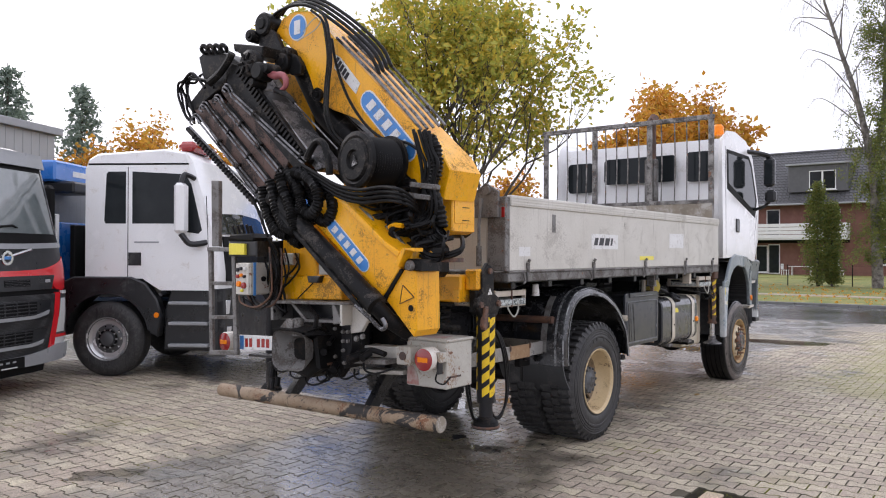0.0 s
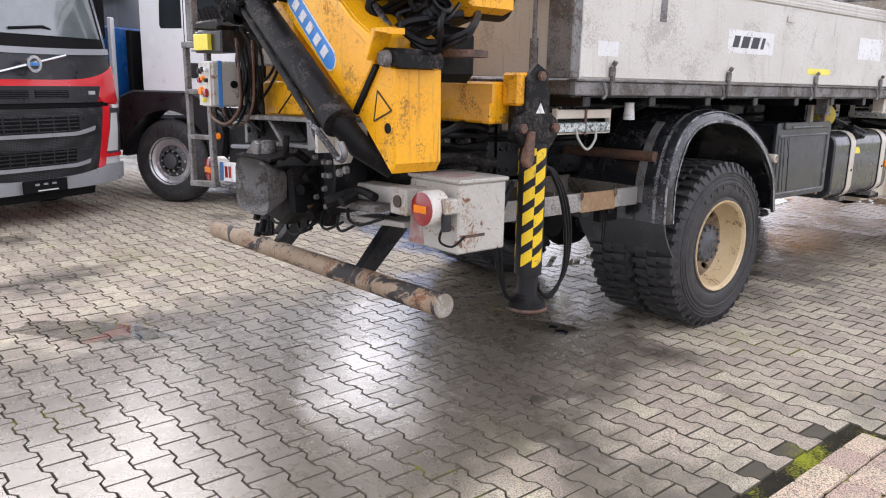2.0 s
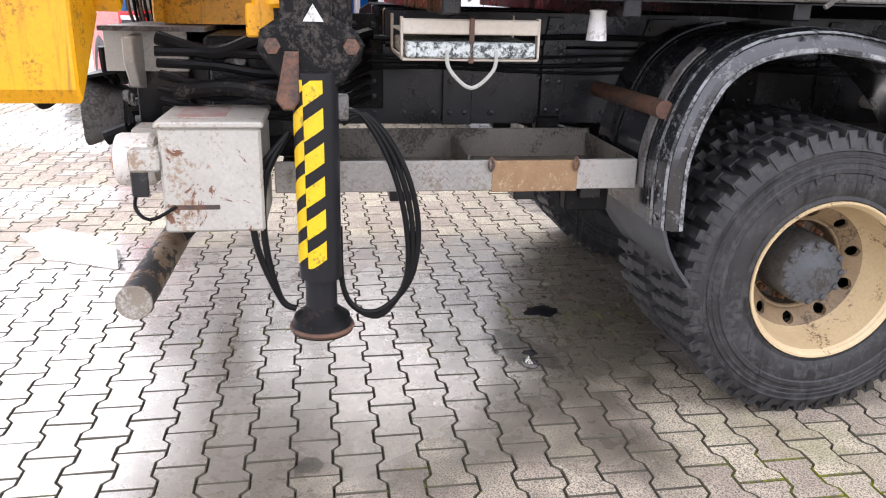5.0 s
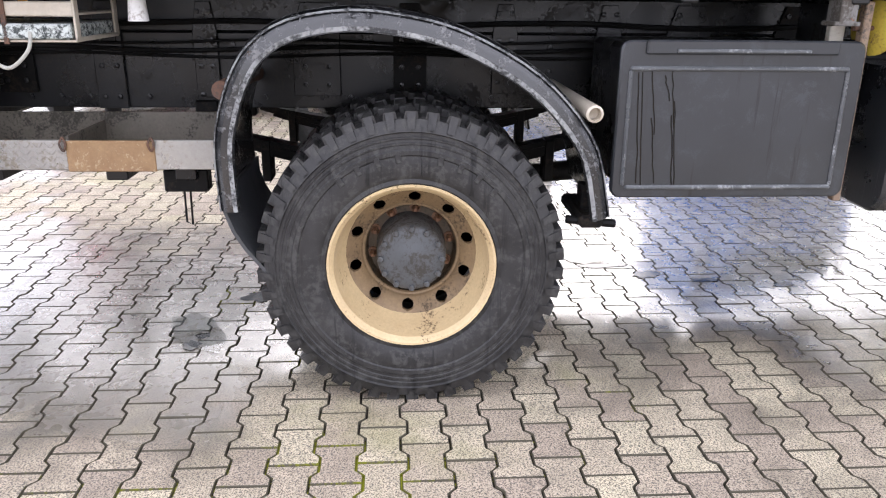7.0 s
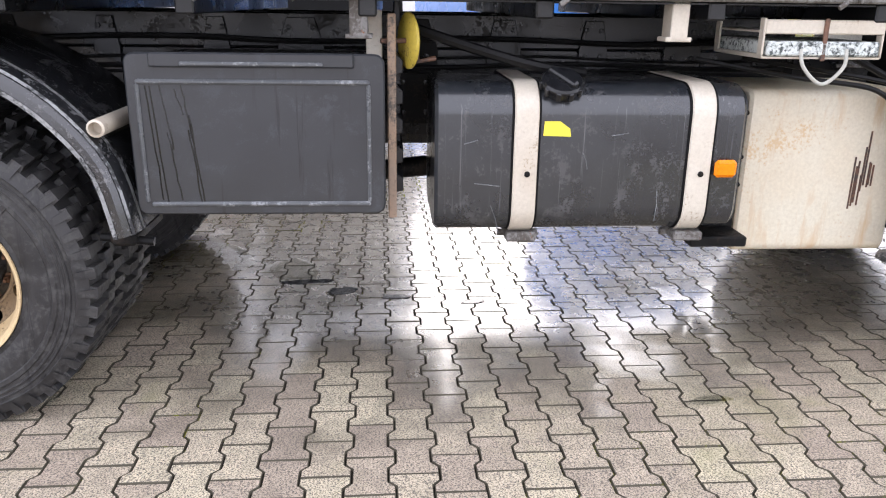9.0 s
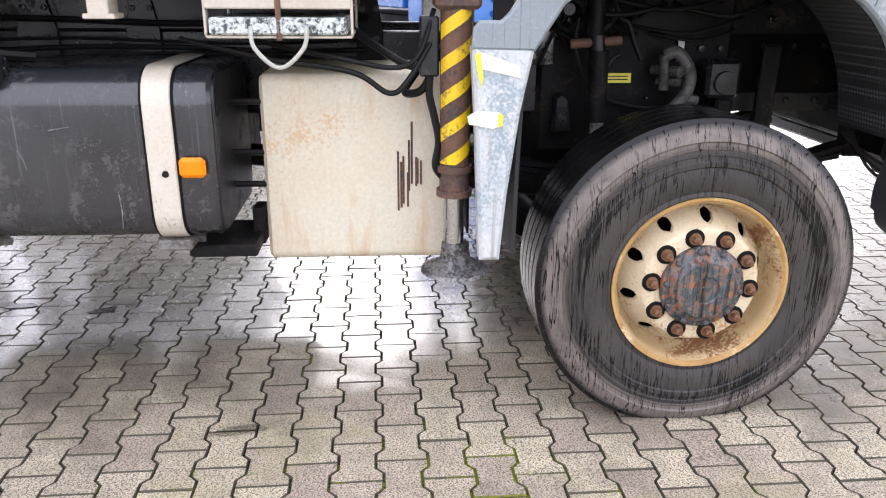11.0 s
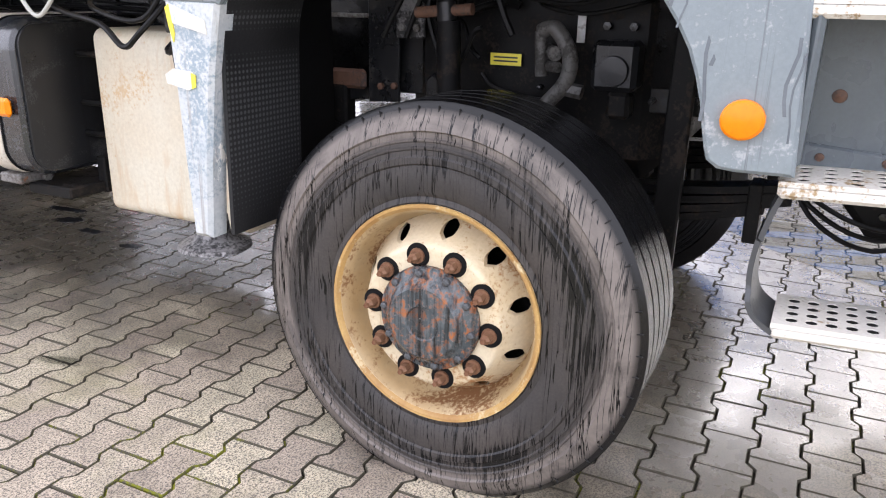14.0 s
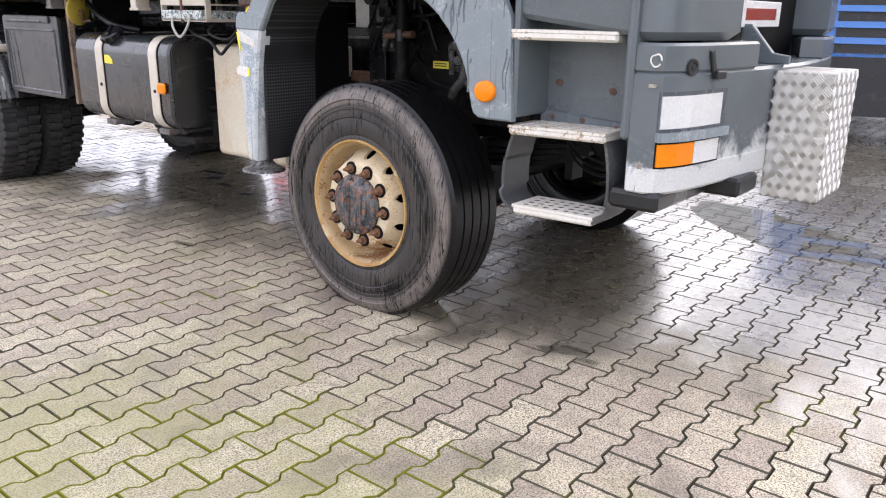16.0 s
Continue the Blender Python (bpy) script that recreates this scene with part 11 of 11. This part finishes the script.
def birch(x, y, height, seed):
    random.seed(seed)
    t = thing("birch", "tall birch with hanging twigs, half of it bare", "tree", pose(x, y, 0.03))
    g = Geo()
    lean = [(0.0, 0, 0), (-0.1, 0.1, 3), (-0.25, 0, 6), (-0.9, 0.1, 9.5), (-1.9, 0, 13), (-2.6, 0, height - 2)]
    g.tube(curve(lean), 0.28, 10, 0.05)
    main = curve(lean, 8)
    second = curve([(-0.25, 0, 6), (0.2, 0.4, 9), (0.3, 0.3, 13), (0.4, 0.2, height)], 8)
    g.tube(second, 0.16, 8, 0.03)
    leafy, twigs = [], []
    for k in range(64):
        src, bare = (main, True) if k % 2 else (second, False)
        i = random.randrange(8 if not bare else 16, len(src))
        p = Vector(src[i])
        side = random.uniform(-1.0, 0.35) if bare else random.uniform(-0.5, 1.0)
        out, up = random.uniform(0.6, 3.0), random.uniform(0.3, 2.6)
        e = p + Vector((side * out, random.uniform(-1.4, 1.4), up))
        bough = curve([p, p.lerp(e, 0.5) + Vector((side * 0.2, 0, up * 0.2)), e, e + Vector((side * 0.5, random.uniform(-0.3, 0.3), -0.5))], 4)
        g.tube(bough, 0.04, 5, 0.008)
        for q in range(13):
            s = Vector(bough[random.randrange(3, len(bough))])
            drop, sway = random.uniform(0.5, 2.0), Vector((random.uniform(-0.7, 0.5), random.uniform(-0.5, 0.5), 0))
            w = curve([s, s + sway * 0.6 + Vector((0, 0, random.uniform(-0.1, 0.25))), s + sway + Vector((0, 0, -drop * 0.4)), s + sway * 1.15 + Vector((0, 0, -drop))], 2)
            g.tube(w, 0.007, 3, 0.003)
            if not bare:
                for z_ in range(3):
                    leafy.append((tuple(w[3].lerp(w[-1], random.random())), 0.3))
    for k in range(260):
        a, r, z_ = random.random() * math.tau, abs(random.gauss(0, 0.9)), random.uniform(1.6, 9.5)
        c = Vector((0.1 + r * math.cos(a), r * math.sin(a), z_))
        for q in range(3):
            leafy.append((tuple(c + Vector((random.gauss(0, 0.06), random.gauss(0, 0.06), -0.22 * q))), 0.22))
    part("trunk", g, M["birch"], t, "pale grey trunk with bare drooping twigs")
    part("crown", leaf_cloud(leafy, 18, 0.06), M["leaf_birch"], t, "thin hanging green leaves")


birch(-1.5, 38.0, 17.5, 41)


def column_tree(x, y, height, width, seed):
    random.seed(seed)
    t = thing("columnar_shrub", "narrow dark green columnar shrub on the lawn", "shrub", pose(x, y, 0.03))
    g = Geo().tube([(0, 0, 0), (0, 0, height * 0.8)], 0.08, 6, 0.03)
    part("trunk", g, M["bark"], t)
    cl = []
    for k in range(260):
        h = random.random()
        r = width * 0.5 * math.sin(math.pi * min(1, 0.12 + h * 0.9)) ** 0.6
        a = random.random() * math.tau
        q = math.sqrt(random.random())
        cl.append(((r * q * math.cos(a), r * q * math.sin(a), 0.2 + h * (height - 0.4)), 0.3))
    part("crown", leaf_cloud(cl, 22, 0.07), M["leaf_birch"], t)


column_tree(-4.4, 38.4, 5.7, 1.35, 3)
column_tree(-3.8, 39.0, 4.6, 0.9, 4)


def conifer(x, y, height, seed):
    random.seed(seed)
    t = thing("conifer", "spruce behind the buildings, its green paled for haze", "tree", pose(x, y, 0))
    part("trunk", Geo().tube([(0, 0, -0.1), (0, 0, height)], 0.2, 6, 0.03), M["bark"], t)
    cl = []
    z = 1.5
    while z < height:
        r = (height - z) * 0.30 + 0.25
        for k in range(int(5 + r * 3)):
            a = random.random() * math.tau
            for q in (0.3, 0.65, 1.0):
                cl.append(((r * q * math.cos(a), r * q * math.sin(a), z - 0.35 * q * r + random.uniform(-0.1, 0.1)), 0.45))
        z += 0.55
    part("crown", leaf_cloud(cl, 9, 0.16), M["leaf_hazy"], t)


for k, (x, y, h) in enumerate(((-47.5, 12.5, 12.6), (-44.0, 14.3, 13.0), (-40.5, 17.0, 11.6), (-50.0, 11.5, 12.2), (-37.0, 19.5, 8.6), (-45.5, 15.5, 10.5))):
    conifer(x, y, h, 60 + k)

hall = thing("workshop_hall", "long pale grey flat-roofed hall behind the parked trucks", "building", pose(-36, 9.0, 0, 0, 0, 115))
part("wall", Geo().box(-18, 6, 0, 10, 0, 8.2, 0.02), M["render"], hall, "pale grey clad wall")
part("roof", Geo().box(-18.3, 6.3, -0.3, 10.3, 8.2, 8.6, 0.02), M["silver"], hall, "flat roof edge")
g = Geo()
for k in range(40):
    g.box(-18 + 0.6 * k, -17.97 + 0.6 * k, -0.03, 0.0, 0, 8.2, 0.005)
part("cladding_rib", g, M["render"], hall)

random.seed(77)
for x0, x1, y, h, name in ((-70, -14, 24.5, 2.2, "hedge"),):
    cl = []
    for k in range(900):
        cl.append(((random.uniform(x0, x1), y + random.gauss(0, 0.5), random.uniform(0.1, h)), 0.5))
    single("hedge", leaf_cloud(cl, 16, 0.14), M["leaf_turning"], "long green hedge beyond the road", "hedge", kind="stuff")
# fallen leaves on the verge
v = []
random.seed(78)
cl = [((random.uniform(-14, 8), random.uniform(22.6, 38), 0.045), 0.1) for k in range(900)]
single("fallen_leaves", leaf_cloud(cl, 2, 0.06), M["leaf_orange"], "yellow leaves scattered on the verge", "leaves", kind="stuff")

# ---- paving stones, one by one ----


def stone_outline(gap):
    a, b, h = 0.0850 - gap, 0.0604 - gap, LEN / 2 - gap
    up = [(-h, a), (-0.315 * LEN, a), (-0.19 * LEN, b), (0.19 * LEN, b), (0.315 * LEN, a), (h, a)]
    return up[::-1] + [(x, -y) for x, y in up]


TOP, RIM = stone_outline(0.0056), stone_outline(0.0028)
base_v = [(x, y, 0.0) for x, y in TOP] + [(x, y, -0.0055) for x, y in RIM] + [(x, y, -0.02) for x, y in RIM]
base_f = [tuple(range(12))] + [(q * 12 + i, q * 12 + 12 + i, q * 12 + 12 + (i + 1) % 12, q * 12 + (i + 1) % 12) for q in (0, 1) for i in range(12)]
stone_mesh = mesh_of("paving_stone", Geo().add(base_v, base_f), M["paver"], flat=True)
stone_mesh.materials.append(M["stone_edge"])
stone_mesh.polygons.foreach_set("material_index", [0] + [1] * 24)
half_o = [[p for p in o if p[0] < -0.01] + [(-0.012, -0.055), (-0.012, 0.055)] for o in (TOP, RIM)]
n = len(half_o[0])
half_v = [(x, y, z) for o, z in ((half_o[0], 0.0), (half_o[1], -0.0055), (half_o[1], -0.02)) for x, y in o]
half_mesh = mesh_of("paving_stone", Geo().add(half_v, [tuple(range(n))] + [(q * n + i, q * n + n + i, q * n + n + (i + 1) % n, q * n + (i + 1) % n) for q in (0, 1) for i in range(n)]), M["stone_edge"], flat=True)
PINK = (2.53, 4.265, -4.4, -0.96)
rng = np.random.default_rng(4)
base = np.array(base_v)
verts, faces, count, singles = [], [], 0, 0
for k in range(int((NEAR[2] + 0.82) / PITCH), int((NEAR[3] + 0.82) / PITCH)):
    y = -0.82 + PITCH * k
    x_first = 1.285 + LEN / 2 + (0 if k % 2 == 0 else LEN / 2)
    for j in range(int((NEAR[0] - x_first) / LEN), int((NEAR[1] - x_first) / LEN)):
        x = x_first + LEN * j
        if PINK[0] - 0.1 < x < PINK[1] + 0.1 and PINK[2] - 0.06 < y < PINK[3] + 0.02:
            if x < PINK[0] + 0.02:
                ob = new("paving_stone", half_mesh)
                ob.parent = pavement
                ob.matrix_basis = pose(x, y, 0.001)
            continue
        dz, tx, ty, tz = rng.normal(0, 0.0008), rng.normal(0, 0.006), rng.normal(0, 0.006), rng.normal(0, 0.006)
        if 1.40 < x < 2.9 and 0.7 < y < 6.9 and singles < 300:
            ob = new("paving_stone", stone_mesh)
            ob.parent = pavement
            ob.matrix_basis = pose(x, y, dz, math.degrees(tx), math.degrees(ty), math.degrees(tz))
            singles += 1
            continue
        p = base.copy()
        p[:, 2] += dz + base[:, 1] * tx - base[:, 0] * ty
        p[:, 0] += x - base[:, 1] * tz
        p[:, 1] += y + base[:, 0] * tz
        verts.append(p)
        faces += [tuple(i + count for i in f) for f in base_f]
        count += 36
me = bpy.data.meshes.new("paving_stones")
me.from_pydata(np.concatenate(verts).tolist(), [], faces)
me.materials.append(M["paver"])
me.materials.append(M["stone_edge"])
me.polygons.foreach_set("material_index", ([0] + [1] * 24) * (len(faces) // 25))
rest = new("paving_stones", me)
rest.parent = pavement
tagged(rest, "interlocking concrete stones, wet and dry", kind="stuff")

# strip of reddish stones
def cobble(w, l):
    o0, o1 = rounded(-w / 2 + 0.007, w / 2 - 0.007, -l / 2 + 0.007, l / 2 - 0.007, 0.012, 2), rounded(-w / 2 + 0.003, w / 2 - 0.003, -l / 2 + 0.003, l / 2 - 0.003, 0.014, 2)
    n = len(o0)
    v = [(x, y, 0.004) for x, y in o0] + [(x, y, -0.002) for x, y in o1] + [(x, y, -0.02) for x, y in o1]
    f = [tuple(range(n))] + [(q * n + i, q * n + n + i, q * n + n + (i + 1) % n, q * n + (i + 1) % n) for q in (0, 1) for i in range(n)]
    return mesh_of("cobble", Geo().add(v, f), M["pink"])


cobbles = [cobble(0.135, 0.23), cobble(0.15, 0.205), cobble(0.15, 0.17)]
strip = single("cobble_strip", sheet(PINK[0], PINK[1], PINK[2], PINK[3], -0.006), M["joint"], "strip of reddish square paving stones with mossy joints", "pavement", kind="structure")
x, made = PINK[0], 0
for col in range(12):
    w, l, me = (0.135, 0.23, cobbles[0]) if col == 0 else ((0.15, 0.205, cobbles[1]) if col % 2 else (0.15, 0.17, cobbles[2]))
    y = PINK[3] - l / 2 - (0 if col == 0 else 0.11 * (col % 2))
    while y > PINK[2] + 0.08:
        ob = new("cobble", me)
        ob.parent = strip
        ob.matrix_basis = pose(x + w / 2, y, rng.normal(0, 0.001), rng.normal(0, 0.4), rng.normal(0, 0.4), rng.normal(0, 0.6))
        y -= l
    x += w

# ---- small pieces hang on their part, never deeper ----
for top in [ob for ob in scene.objects if ob.parent is None]:
    for piece in top.children:
        places = []
        for sub in piece.children:
            for deep in sub.children_recursive:
                m, up = deep.matrix_basis.copy(), deep.parent
                while up is not piece:
                    m, up = up.matrix_basis @ m, up.parent
                places.append((deep, m))
        for deep, m in places:
            deep.parent = piece
            deep.matrix_basis = m
